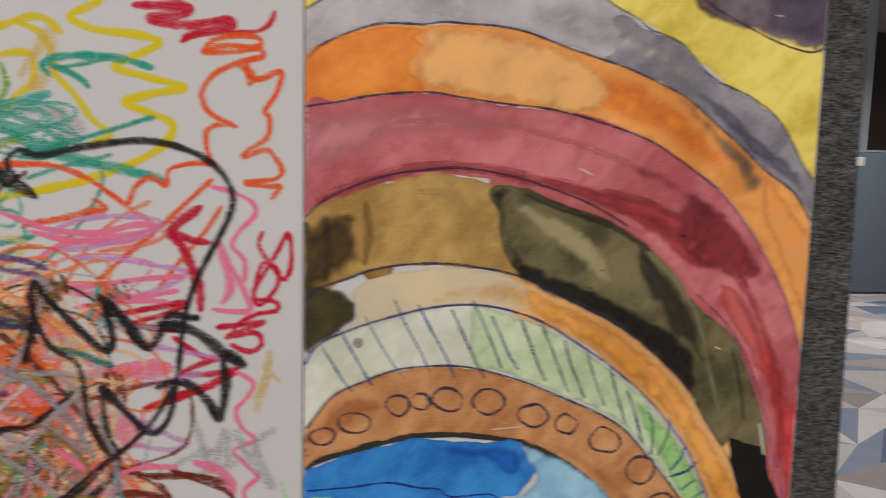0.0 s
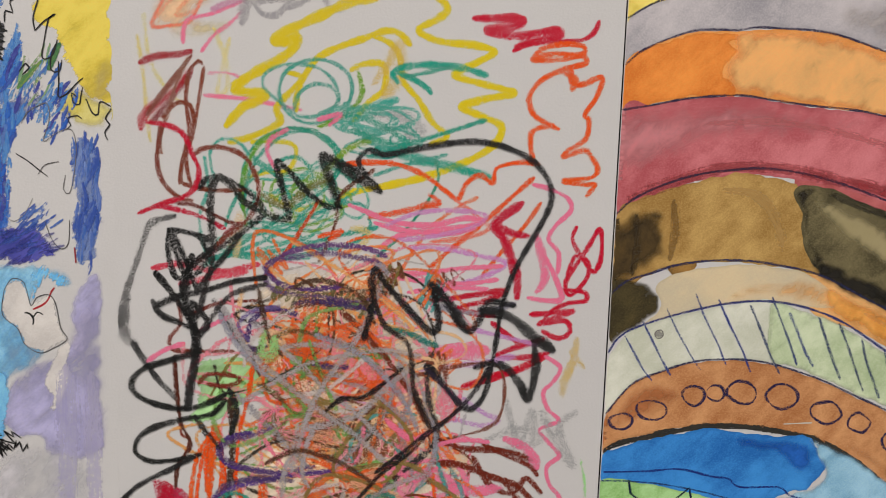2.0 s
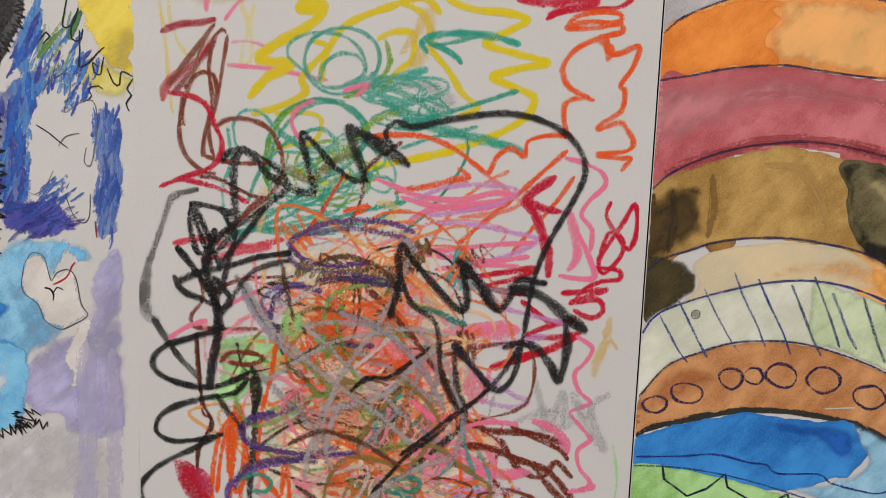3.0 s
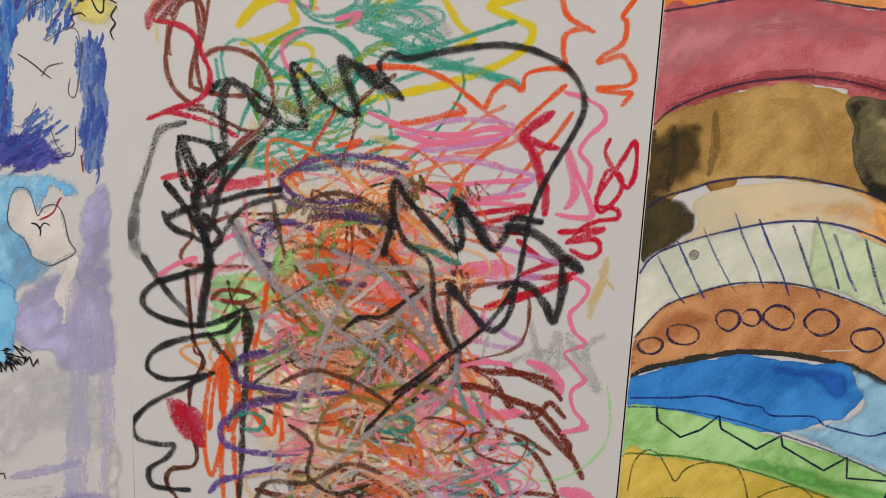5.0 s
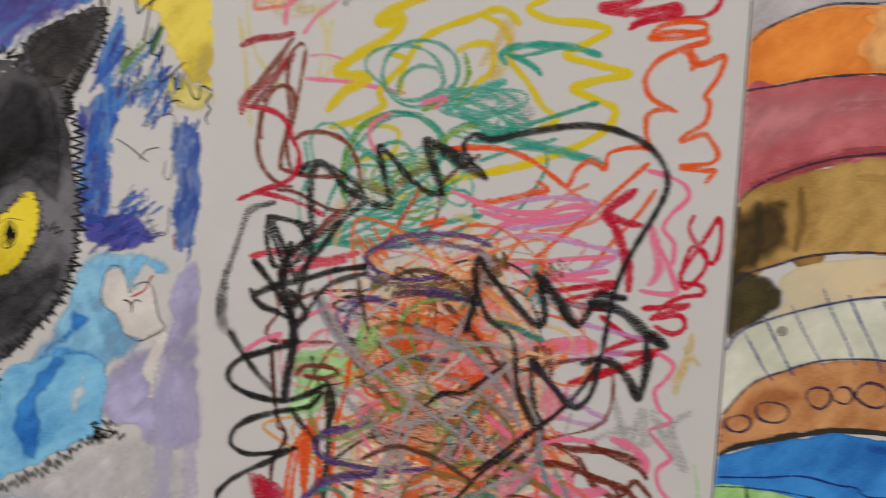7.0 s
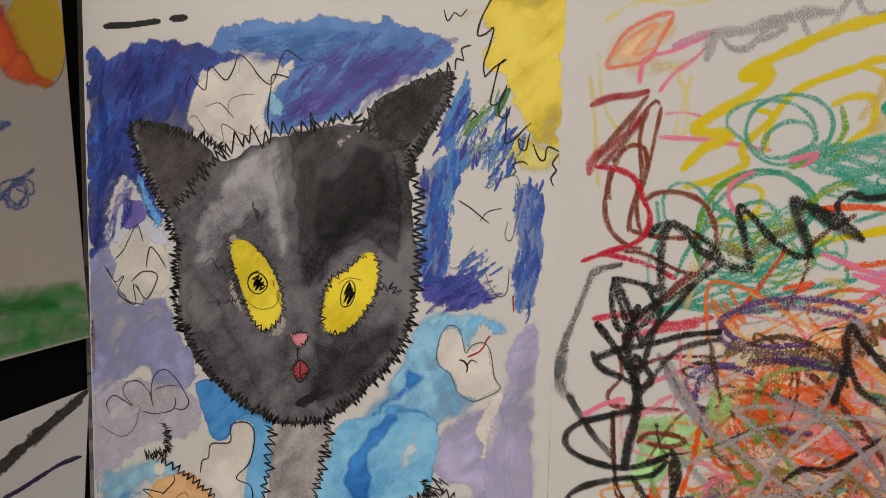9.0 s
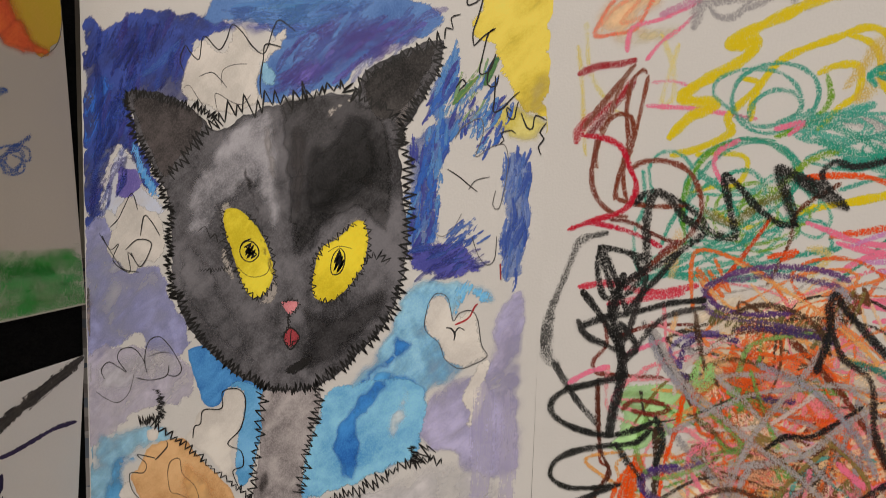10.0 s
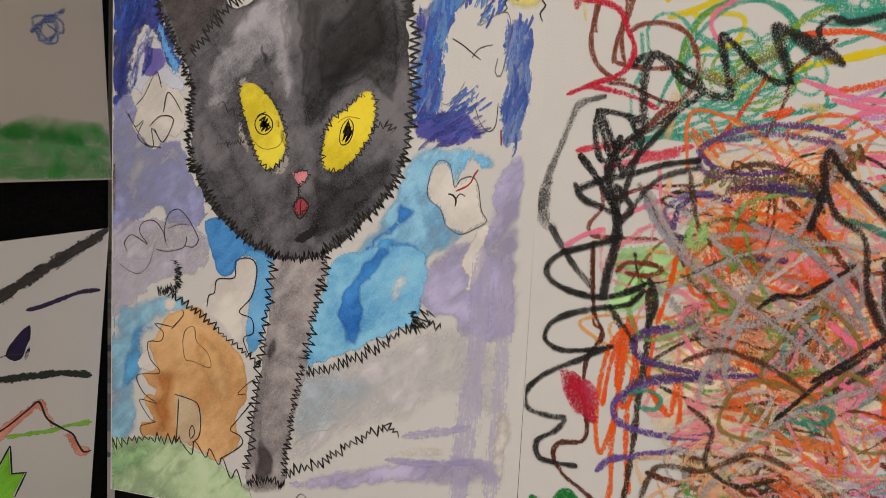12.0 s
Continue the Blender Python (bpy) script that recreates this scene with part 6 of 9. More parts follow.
line(scribble, "orange_crayon_line", crayon((253, 97, 9), 0.75), 3.4, [(6.04, 17.23), (5.82, 15.19), (5.69, 12.15), (5.52, 9.01), (5.65, 6.53), (5.32, 4.54)])
line(scribble, "orange_crayon_line", crayon((253, 97, 9), 0.75), 3.0, [(5.85, 16.67), (4.95, 15.14), (4.53, 12.47), (4.56, 9.75), (4.90, 8.58), (5.44, 10.19), (5.59, 12.15)])
line(scribble, "orange_crayon_line", crayon((253, 91, 9), 0.75), 3.4, [(6.28, 17.06), (6.51, 14.48), (6.29, 11.41), (6.42, 8.67), (6.75, 6.27)])
line(scribble, "orange_crayon_line", crayon((253, 103, 22), 0.55), 6.0, [(6.03, 16.50), (5.81, 14.44), (5.60, 12.91)])
line(scribble, "orange_crayon_line", crayon((252, 91, 16), 0.7), 3.0, [(7.21, 14.14), (7.90, 12.28), (8.79, 11.55), (8.97, 13.86), (9.32, 11.58), (8.95, 8.81)])
line(scribble, "brown_crayon_line", crayon((89, 42, 26), 0.75), 3.0, [(3.58, 21.56), (3.68, 19.45), (3.96, 17.30), (4.51, 15.86), (3.70, 14.32), (3.62, 12.03), (4.00, 10.11), (3.72, 9.11), (2.44, 8.84), (2.05, 8.02), (2.73, 6.85), (3.81, 6.10), (4.89, 5.34)])
line(scribble, "brown_crayon_line", crayon((65, 45, 31), 0.75), 4.1, [(7.00, 18.91), (7.17, 16.01), (6.91, 12.99), (6.80, 9.88), (6.57, 6.66), (6.15, 3.75)])
line(scribble, "purple_crayon_line", crayon((84, 54, 131), 0.75), 4.1, [(8.29, 16.80), (6.89, 16.36), (6.36, 15.59), (6.87, 14.69), (8.62, 14.41), (10.73, 14.15), (13.54, 14.49)])
line(scribble, "purple_crayon_line", crayon((105, 74, 155), 0.75), 4.5, [(10.03, 13.92), (7.56, 13.33), (5.95, 12.36), (5.47, 11.56), (5.91, 10.61), (7.52, 10.23), (9.32, 10.22), (11.11, 10.52), (9.32, 9.43), (7.14, 8.71), (5.50, 8.22), (4.76, 7.37)])
line(scribble, "crimson_crayon_fill", crayon((193, 18, 56), 0.62), 11.2, [(2.43, 13.31), (2.92, 12.19), (3.42, 11.06)])
line(scribble, "crimson_crayon_fill", crayon((204, 48, 86), 0.5), 7.5, [(3.30, 12.97), (3.62, 11.84)])
line(scribble, "teal_crayon_tangle", crayon((30, 139, 127), 0.7), 2.9, tangle(16.09, 11.58, 1.63, 1.31, 4, 45))
line(scribble, "pink_crayon_tangle", crayon((253, 142, 175), 0.77), 3.8, tangle(18.85, 13.66, 2.61, 1.96, 4, 46))
line(scribble, "brown_crayon_line", crayon((121, 40, 19), 0.8), 4.1, [(19.74, 16.88), (21.51, 16.24), (23.94, 16.19), (26.07, 15.64)])
line(scribble, "brown_crayon_line", crayon((121, 40, 19), 0.8), 3.7, [(22.88, 16.50), (24.67, 15.78), (25.94, 15.18), (26.33, 14.64)])
line(scribble, "brown_crayon_line", crayon((121, 42, 22), 0.8), 4.5, [(19.82, 15.22), (21.57, 15.13), (23.37, 14.48), (25.17, 13.82), (26.53, 12.37), (27.14, 11.43)])
line(scribble, "brown_crayon_line", crayon((121, 42, 22), 0.75), 4.1, [(22.24, 15.72), (23.41, 13.91), (24.85, 13.42), (25.65, 14.41), (26.61, 13.52)])
line(scribble, "brown_crayon_line", crayon((121, 42, 22), 0.8), 4.5, [(24.27, 14.15), (25.63, 12.51), (27.18, 11.04), (28.02, 9.60)])
line(scribble, "brown_crayon_line", crayon((131, 54, 33), 0.65), 4.5, [(21.88, 13.06), (22.83, 11.96), (22.18, 11.15)])
line(scribble, "brown_crayon_line", crayon((121, 42, 22), 0.7), 3.7, [(23.72, 12.01), (25.05, 10.92), (26.06, 9.40), (26.65, 8.04)])
line(scribble, "brown_crayon_line", crayon((121, 42, 22), 0.7), 3.4, [(24.06, 12.23), (25.18, 11.51), (25.93, 11.05)])
line(scribble, "brown_crayon_line", crayon((121, 42, 22), 0.7), 4.5, [(20.08, 10.25), (21.56, 9.54), (22.74, 8.01), (20.19, 8.26), (18.73, 8.38), (16.58, 7.65)])
line(scribble, "brown_crayon_line", crayon((124, 54, 37), 0.6), 3.4, [(22.37, 7.99), (24.52, 8.44), (26.51, 8.31)])
line(scribble, "pink_crayon_line", crayon((255, 130, 166), 0.78), 6.6, [(24.23, 16.94), (25.67, 16.29), (26.29, 15.20)])
line(scribble, "pink_crayon_line", crayon((255, 130, 166), 0.91), 3.3, [(19.76, 16.33), (21.47, 16.79), (23.21, 16.70)])
line(scribble, "pink_crayon_line", crayon((255, 130, 166), 0.95), 11.0, [(26.85, 8.65), (28.14, 8.33), (28.94, 7.57)])
line(scribble, "pink_crayon_line", crayon((255, 130, 166), 0.78), 3.7, [(26.51, 12.56), (27.73, 12.82), (28.06, 13.03)])
line(scribble, "pink_crayon_line", crayon((255, 130, 166), 0.78), 7.2, [(20.25, 13.73), (22.38, 13.47), (24.12, 13.76)])
line(scribble, "pink_crayon_line", crayon((255, 130, 166), 0.91), 8.3, [(20.86, 9.10), (22.63, 9.60), (23.40, 8.85)])
line(scribble, "teal_crayon_line", crayon((78, 166, 160), 0.6), 3.4, [(19.74, 16.70), (20.19, 14.86), (20.82, 13.00), (21.49, 10.72), (22.68, 8.81), (23.18, 6.82)])
line(scribble, "teal_crayon_line", crayon((116, 166, 166), 0.55), 3.4, [(20.89, 14.90), (21.70, 13.05), (21.31, 10.71), (22.22, 10.37), (23.38, 9.25), (23.85, 7.67)])
line(scribble, "teal_crayon_line", crayon((55, 155, 149), 0.6), 3.7, [(17.85, 12.26), (19.64, 11.98), (21.44, 11.50)])
line(scribble, "orange_crayon_line", crayon((253, 103, 22), 0.7), 2.6, [(19.63, 15.58), (19.94, 12.95), (20.22, 11.04)])
line(scribble, "orange_crayon_line", crayon((253, 116, 41), 0.65), 2.6, [(18.87, 13.09), (19.95, 12.76), (21.00, 13.01), (19.63, 12.17), (19.11, 11.75)])
line(scribble, "purple_crayon_line", crayon((215, 153, 209), 0.5), 4.5, [(17.55, 10.88), (19.29, 11.76), (21.40, 12.27), (23.50, 12.58)])
line(scribble, "purple_crayon_line", crayon((210, 160, 210), 0.5), 3.4, [(17.94, 10.12), (19.06, 9.00), (20.88, 8.71)])
line(scribble, "light_green_crayon_line", crayon((174, 243, 155), 0.4), 2.2, [(29.03, 15.73), (29.39, 13.87), (29.23, 11.94), (27.96, 10.30), (26.24, 9.41), (24.45, 9.39)])
line(scribble, "grey_crayon_line", crayon((166, 160, 166), 0.6), 4.1, [(17.46, 21.60), (18.23, 19.52), (17.64, 17.32), (18.43, 15.14), (18.21, 12.09)])
line(scribble, "dark_grey_crayon_line", crayon((48, 48, 47), 0.55), 4.1, [(19.18, 20.99), (19.46, 18.87), (19.92, 16.71), (18.09, 14.75), (16.40, 13.14)])
line(scribble, "green_crayon_tangle", crayon((126, 182, 89), 0.63), 2.3, tangle(16.38, 13.52, 1.96, 1.96, 3, 47))
knot(scribble, 13.67, 7.89, 5.23, 3.27, 23, MID, 107)
knot(scribble, 20.77, 10.68, 3.59, 2.94, 15, EDGE, 108)
line(scribble, "green_crayon_line", crayon((7, 124, 48), 0.9), 8.2, [(0.92, 4.97), (1.89, 4.41), (2.91, 5.59), (3.59, 5.20)])
line(scribble, "green_crayon_line", crayon((13, 131, 54), 0.8), 5.2, [(0.79, 4.15), (2.29, 3.80), (3.33, 4.76)])
line(scribble, "brown_crayon_line", crayon((102, 42, 22), 0.65), 4.1, [(7.71, 7.75), (9.11, 7.40), (10.47, 7.23), (11.25, 5.86)])
line(scribble, "grey_crayon_line", crayon((171, 168, 171), 0.6), 5.2, [(9.82, 8.99), (10.10, 7.55), (11.51, 6.65), (13.21, 6.00), (16.32, 6.87), (18.66, 8.14)])
line(scribble, "brown_crayon_line", crayon((116, 51, 25), 0.7), 3.7, [(10.15, 9.04), (11.94, 9.29), (13.88, 9.21), (15.55, 8.38), (14.05, 7.42), (12.10, 7.48), (10.40, 7.96)])
knot(scribble, 14.09, 7.06, 4.25, 2.29, 23, MID, 109)
knot(scribble, 14.11, 3.36, 4.58, 2.94, 26, WARM, 110)
knot(scribble, 19.07, 9.97, 2.94, 3.92, 15, EDGE, 111)
line(scribble, "orange_crayon_line", crayon((245, 115, 50), 0.5), 3.4, [(12.38, 25.27), (11.73, 22.24), (12.91, 19.62), (11.91, 16.78), (13.73, 14.18)])
line(scribble, "orange_crayon_line", crayon((247, 122, 57), 0.45), 3.4, [(15.17, 24.43), (14.87, 21.45), (16.37, 18.57), (15.81, 15.11), (17.29, 12.52)])
line(scribble, "pink_crayon_line", crayon((255, 130, 166), 0.91), 4.4, [(16.73, 17.93), (18.34, 16.74), (19.46, 17.19)])
line(scribble, "pink_crayon_line", crayon((255, 130, 166), 0.91), 3.8, [(16.71, 15.21), (18.63, 14.06), (20.01, 14.90)])
knot(scribble, 12.6, 20.0, 4.6, 5.6, 20, OVER, 112, (2.2, 3.6))
knot(scribble, 14.2, 11.5, 5.2, 4.6, 22, OVER, 113, (2.2, 3.6))
knot(scribble, 14.0, 4.6, 5.0, 3.0, 14, OVER, 114, (2.2, 3.6))
line(scribble, "purple_crayon_line", crayon((112, 84, 134), 0.4), 4.4, [(9.27, 27.16), (9.77, 27.76), (11.07, 27.96), (12.77, 28.26), (14.77, 28.06), (16.17, 27.76)])
line(scribble, "purple_crayon_line", crayon((112, 84, 134), 0.4), 3.6, [(9.27, 27.16), (9.17, 26.56), (9.77, 25.86), (11.07, 25.66), (12.77, 25.56), (14.87, 25.36), (16.27, 25.76)])
line(scribble, "purple_crayon_line", crayon((80, 60, 112), 0.48), 3.8, [(10.77, 25.06), (12.17, 25.26), (13.87, 25.06), (14.87, 24.96)])
line(scribble, "crayon_line", crayon((120, 100, 160), 0.55), 3.2, [(8.17, 22.66), (7.57, 23.36), (7.77, 24.06), (8.77, 24.66), (10.07, 24.86)])
line(scribble, "purple_crayon_line", crayon((80, 60, 112), 0.48), 4.0, [(8.07, 22.36), (8.77, 22.06), (9.27, 22.36)])
line(scribble, "purple_crayon_line", crayon((80, 60, 112), 0.48), 4.6, [(11.97, 21.36), (13.57, 21.16), (14.27, 21.26)])
line(scribble, "purple_crayon_line", crayon((112, 84, 134), 0.4), 4.0, [(9.57, 17.16), (8.17, 16.56), (6.97, 16.16), (6.37, 15.56), (6.77, 15.06), (7.77, 14.56), (9.17, 14.26), (10.97, 14.46), (12.37, 14.76)])
line(scribble, "purple_crayon_line", crayon((80, 60, 112), 0.48), 4.4, [(6.07, 11.86), (6.27, 12.86), (7.07, 13.46), (8.87, 13.86), (10.97, 13.76)])
line(scribble, "grey_crayon_line", crayon((168, 168, 180), 0.6), 4.4, [(6.37, 24.36), (6.87, 23.26), (7.77, 22.06), (8.77, 20.96), (9.87, 20.06)])
line(scribble, "grey_crayon_line", crayon((186, 180, 181), 0.6), 4.0, [(18.77, 22.06), (16.57, 22.36), (14.27, 21.96), (12.17, 21.46), (10.17, 20.36), (7.77, 18.76)])
line(scribble, "grey_crayon_line", crayon((186, 180, 181), 0.6), 3.6, [(8.07, 21.46), (8.77, 21.76), (10.87, 22.46), (12.87, 22.56), (14.87, 22.36)])
line(scribble, "grey_crayon_line", crayon((186, 180, 181), 0.6), 4.6, [(11.27, 17.36), (10.97, 15.76), (10.47, 14.36), (10.27, 12.76)])
line(scribble, "grey_crayon_line", crayon((186, 180, 181), 0.6), 4.0, [(12.37, 17.46), (11.77, 15.96), (11.57, 14.36), (11.97, 13.36)])
line(scribble, "grey_crayon_line", crayon((186, 180, 181), 0.6), 4.6, [(18.07, 21.16), (16.67, 19.96), (15.37, 18.46), (13.67, 17.66), (11.57, 17.16)])
line(scribble, "grey_crayon_line", crayon((168, 168, 180), 0.6), 4.2, [(19.17, 18.66), (19.87, 16.96), (19.67, 15.16), (18.97, 13.66)])
line(scribble, "grey_crayon_line", crayon((186, 180, 181), 0.6), 4.0, [(13.57, 22.96), (15.27, 21.96), (17.07, 20.36), (18.07, 18.66)])
line(scribble, "grey_crayon_line", crayon((186, 180, 181), 0.6), 4.0, [(9.47, 22.76), (11.17, 21.46), (12.97, 19.76), (14.67, 18.46), (16.47, 16.76)])
line(scribble, "grey_crayon_line", crayon((168, 168, 180), 0.6), 5.0, [(15.57, 27.16), (16.17, 27.56), (16.67, 27.06)])
line(scribble, "grey_crayon_line", crayon((168, 168, 180), 0.6), 3.6, [(19.77, 25.06), (20.87, 24.96), (22.27, 24.86), (23.77, 25.26)])
line(scribble, "crayon_line", crayon((84, 58, 40), 0.5), 3.6, [(8.77, 25.86), (9.07, 24.16), (9.47, 22.76), (10.27, 21.76)])
line(scribble, "crayon_line", crayon((84, 58, 40), 0.5), 3.6, [(10.77, 25.96), (12.07, 26.56), (13.77, 26.36), (15.17, 25.46), (15.87, 24.06)])
line(scribble, "crayon_line", crayon((100, 86, 48), 0.38), 4.0, [(9.47, 22.76), (10.77, 23.36), (12.47, 23.16), (13.87, 22.66)])
line(scribble, "crayon_line", crayon((106, 92, 52), 0.38), 4.0, [(8.77, 19.96), (9.87, 19.36), (10.87, 18.26), (12.27, 17.86)])
line(scribble, "crayon_line", crayon((120, 176, 84), 0.45), 4.0, [(9.97, 20.06), (10.87, 19.36), (11.77, 18.36), (11.27, 17.96), (10.37, 18.66)])
line(scribble, "crayon_line", crayon((126, 188, 96), 0.38), 3.0, [(11.87, 22.86), (12.87, 20.16), (13.67, 18.46)])
line(scribble, "crayon_line", crayon((170, 226, 140), 0.6), 7.0, [(9.17, 23.26), (8.97, 22.06), (9.57, 21.66), (9.77, 22.86)])
line(scribble, "crayon_line", crayon((40, 150, 134), 0.6), 4.6, [(15.57, 12.76), (16.57, 13.06), (17.37, 12.76), (16.97, 12.16), (15.87, 12.16)])
line(scribble, "crayon_line", crayon((60, 160, 140), 0.5), 3.4, [(6.37, 12.46), (7.27, 12.86), (8.17, 12.46), (7.87, 11.76), (6.77, 11.76)])
line(scribble, "crayon_line", crayon((40, 130, 118), 0.6), 4.6, [(16.77, 23.76), (17.97, 23.46), (19.17, 22.96), (19.77, 22.76)])
line(scribble, "black_crayon_line", crayon((24, 22, 22), 0.60), 3.4, [(12.97, 18.36), (13.97, 19.16), (15.37, 19.36), (16.67, 20.36), (17.67, 21.26)])
line(scribble, "black_crayon_line", crayon((24, 22, 22), 0.60), 3.2, [(19.17, 16.86), (18.17, 15.76), (16.57, 14.46), (15.47, 13.16), (14.47, 11.96)])
line(scribble, "crayon_line", crayon((128, 46, 28), 0.6), 3.2, [(5.07, 19.86), (5.67, 20.46), (7.07, 20.46), (7.67, 20.16), (6.77, 19.76), (5.57, 19.86)])
line(scribble, "grey_crayon_line", crayon((186, 180, 181), 0.6), 4.6, [(6.57, 24.76), (8.07, 22.16), (10.07, 20.36), (12.37, 18.56), (14.87, 16.86), (16.77, 15.16)])
line(scribble, "grey_crayon_line", crayon((186, 180, 181), 0.6), 4.4, [(16.47, 27.06), (15.57, 24.56), (14.37, 22.26), (12.77, 19.96), (11.57, 17.16), (10.87, 14.36)])
line(scribble, "grey_crayon_line", crayon((186, 180, 181), 0.6), 4.4, [(10.87, 6.76), (12.77, 9.76), (14.97, 12.06), (17.47, 13.76), (19.67, 14.56)])
line(scribble, "grey_crayon_line", crayon((168, 168, 180), 0.6), 4.0, [(12.27, 23.16), (14.97, 22.06), (17.47, 19.66), (18.77, 17.26)])
line(scribble, "dark_brown_crayon_line", crayon((84, 58, 40), 0.5), 4.0, [(7.47, 6.16), (8.37, 8.26), (10.87, 8.36), (13.37, 9.76), (15.57, 9.26)])
line(scribble, "dark_brown_crayon_line", crayon((84, 58, 40), 0.5), 3.8, [(9.27, 14.86), (11.37, 15.76), (13.87, 15.06), (16.07, 13.76)])
line(scribble, "dark_brown_crayon_line", crayon((58, 40, 28), 0.5), 3.6, [(9.77, 12.16), (11.17, 10.96), (10.97, 8.86), (12.67, 7.76), (14.77, 8.46)])
line(scribble, "crimson_crayon_fill", crayon((197, 19, 52), 0.7), 12.7, [(2.86, 13.11), (3.58, 11.88), (4.30, 10.66)])
line(scribble, "crimson_crayon_fill", crayon((205, 48, 83), 0.62), 9.7, [(3.69, 12.83), (4.37, 11.61)])
line(scribble, "black_crayon_line", crayon((28, 26, 26), 0.48), 3.9, [(5.14, 31.87), (5.64, 32.55), (6.97, 32.43), (8.32, 31.64), (9.00, 30.66), (8.00, 29.61), (6.66, 28.56), (5.48, 27.84)])
line(scribble, "black_crayon_line", crayon((28, 27, 27), 0.58), 3.9, [(3.29, 29.29), (3.79, 27.78), (4.47, 26.44), (5.65, 27.84), (4.97, 29.18)])
line(scribble, "black_crayon_line", crayon((34, 33, 34), 0.73), 3.9, [(15.34, 32.88), (14.71, 33.85), (15.30, 34.54), (16.31, 34.31), (17.97, 34.69), (19.96, 35.09), (21.96, 35.26), (23.82, 34.89), (25.19, 34.20), (26.08, 33.23), (26.41, 32.07), (26.03, 30.88), (25.42, 29.68), (24.79, 28.47), (24.18, 27.08), (23.67, 25.34), (23.42, 23.24), (23.15, 21.48), (22.78, 19.70), (22.02, 18.79), (21.24, 19.12), (20.52, 19.99), (19.61, 21.19), (19.08, 21.53)])
line(scribble, "black_crayon_line", crayon((37, 35, 33), 0.58), 4.9, [(5.99, 28.53), (5.81, 30.89), (6.14, 32.57), (6.97, 32.27), (7.99, 31.13), (9.68, 30.34), (10.62, 30.21)])
line(scribble, "black_crayon_line", crayon((28, 28, 28), 0.63), 4.2, [(10.62, 30.31), (10.16, 32.04), (9.80, 33.69), (10.48, 33.21), (11.67, 31.92), (12.86, 31.12), (13.70, 31.08)])
line(scribble, "black_crayon_line", crayon((28, 28, 26), 0.58), 6.5, [(13.53, 31.31), (13.00, 32.80), (12.57, 34.05), (13.48, 33.65), (14.67, 32.85), (15.86, 32.23)])
line(scribble, "black_crayon_line", crayon((33, 34, 33), 0.58), 4.2, [(13.64, 33.82), (15.34, 32.88), (16.10, 32.07)])
line(scribble, "black_crayon_line", crayon((25, 25, 27), 0.68), 4.6, [(15.25, 22.98), (15.71, 25.08), (15.82, 27.32), (16.53, 26.49), (17.94, 24.98), (19.35, 23.64), (19.85, 24.17), (19.53, 26.24), (20.31, 25.57), (21.05, 24.21), (21.75, 23.71), (22.40, 24.60), (22.88, 25.59), (24.42, 25.43)])
line(scribble, "black_crayon_line", crayon((28, 27, 28), 0.63), 7.2, [(19.25, 26.57), (20.13, 25.74), (21.03, 24.56), (21.57, 23.88)])
line(scribble, "black_crayon_line", crayon((25, 25, 25), 0.68), 6.5, [(22.38, 25.12), (24.11, 24.73), (25.54, 23.66), (26.61, 22.82)])
line(scribble, "black_crayon_line", crayon((22, 22, 22), 0.78), 7.8, [(26.07, 23.33), (26.89, 22.72)])
line(scribble, "black_crayon_line", crayon((28, 28, 28), 0.68), 5.6, [(25.73, 23.32), (25.92, 21.57), (25.56, 19.61), (25.00, 20.48), (24.09, 21.51), (23.04, 21.76), (22.19, 21.45)])
line(scribble, "black_crayon_line", crayon((33, 26, 31), 0.73), 3.3, [(23.05, 21.48), (22.25, 20.04), (21.25, 18.77), (20.08, 17.66), (19.06, 16.91), (17.53, 15.60), (16.16, 14.48)])
line(scribble, "black_crayon_line", crayon((44, 36, 53), 0.63), 3.9, [(19.08, 21.35), (20.16, 20.33), (21.23, 19.30), (21.94, 18.89)])
line(scribble, "black_crayon_line", crayon((28, 28, 28), 0.68), 3.9, [(3.29, 29.39), (4.80, 29.17), (5.99, 28.53), (4.98, 27.48), (3.79, 26.42), (3.22, 28.10), (3.46, 29.30), (4.30, 27.46), (4.98, 25.77)])
line(scribble, "black_crayon_line", crayon((24, 24, 24), 0.73), 4.6, [(2.44, 26.72), (3.28, 25.72), (4.30, 24.20), (5.15, 22.84)])
line(scribble, "black_crayon_line", crayon((24, 24, 24), 0.73), 4.2, [(2.43, 24.66), (3.62, 25.21), (5.66, 25.79), (7.35, 26.36), (9.21, 26.66)])
line(scribble, "black_crayon_line", crayon((24, 24, 24), 0.73), 3.9, [(2.26, 24.99), (2.77, 24.15), (3.96, 23.67), (5.15, 23.18), (5.66, 23.72), (4.64, 25.07)])
line(scribble, "black_crayon_line", crayon((17, 17, 17), 0.78), 5.9, [(4.70, 27.81), (4.23, 25.75), (4.71, 23.69), (4.92, 21.96), (4.57, 19.84), (4.37, 18.24)])
line(scribble, "black_crayon_line", crayon((42, 38, 38), 0.63), 3.9, [(5.99, 27.85), (5.49, 25.79), (4.98, 24.05)])
line(scribble, "black_crayon_line", crayon((33, 31, 31), 0.68), 3.9, [(7.67, 29.27), (6.66, 27.88), (5.82, 26.83), (4.98, 25.77)])
line(scribble, "black_crayon_line", crayon((53, 49, 49), 0.53), 3.9, [(9.22, 26.25), (7.02, 25.49), (5.66, 23.72), (4.98, 22.66)])
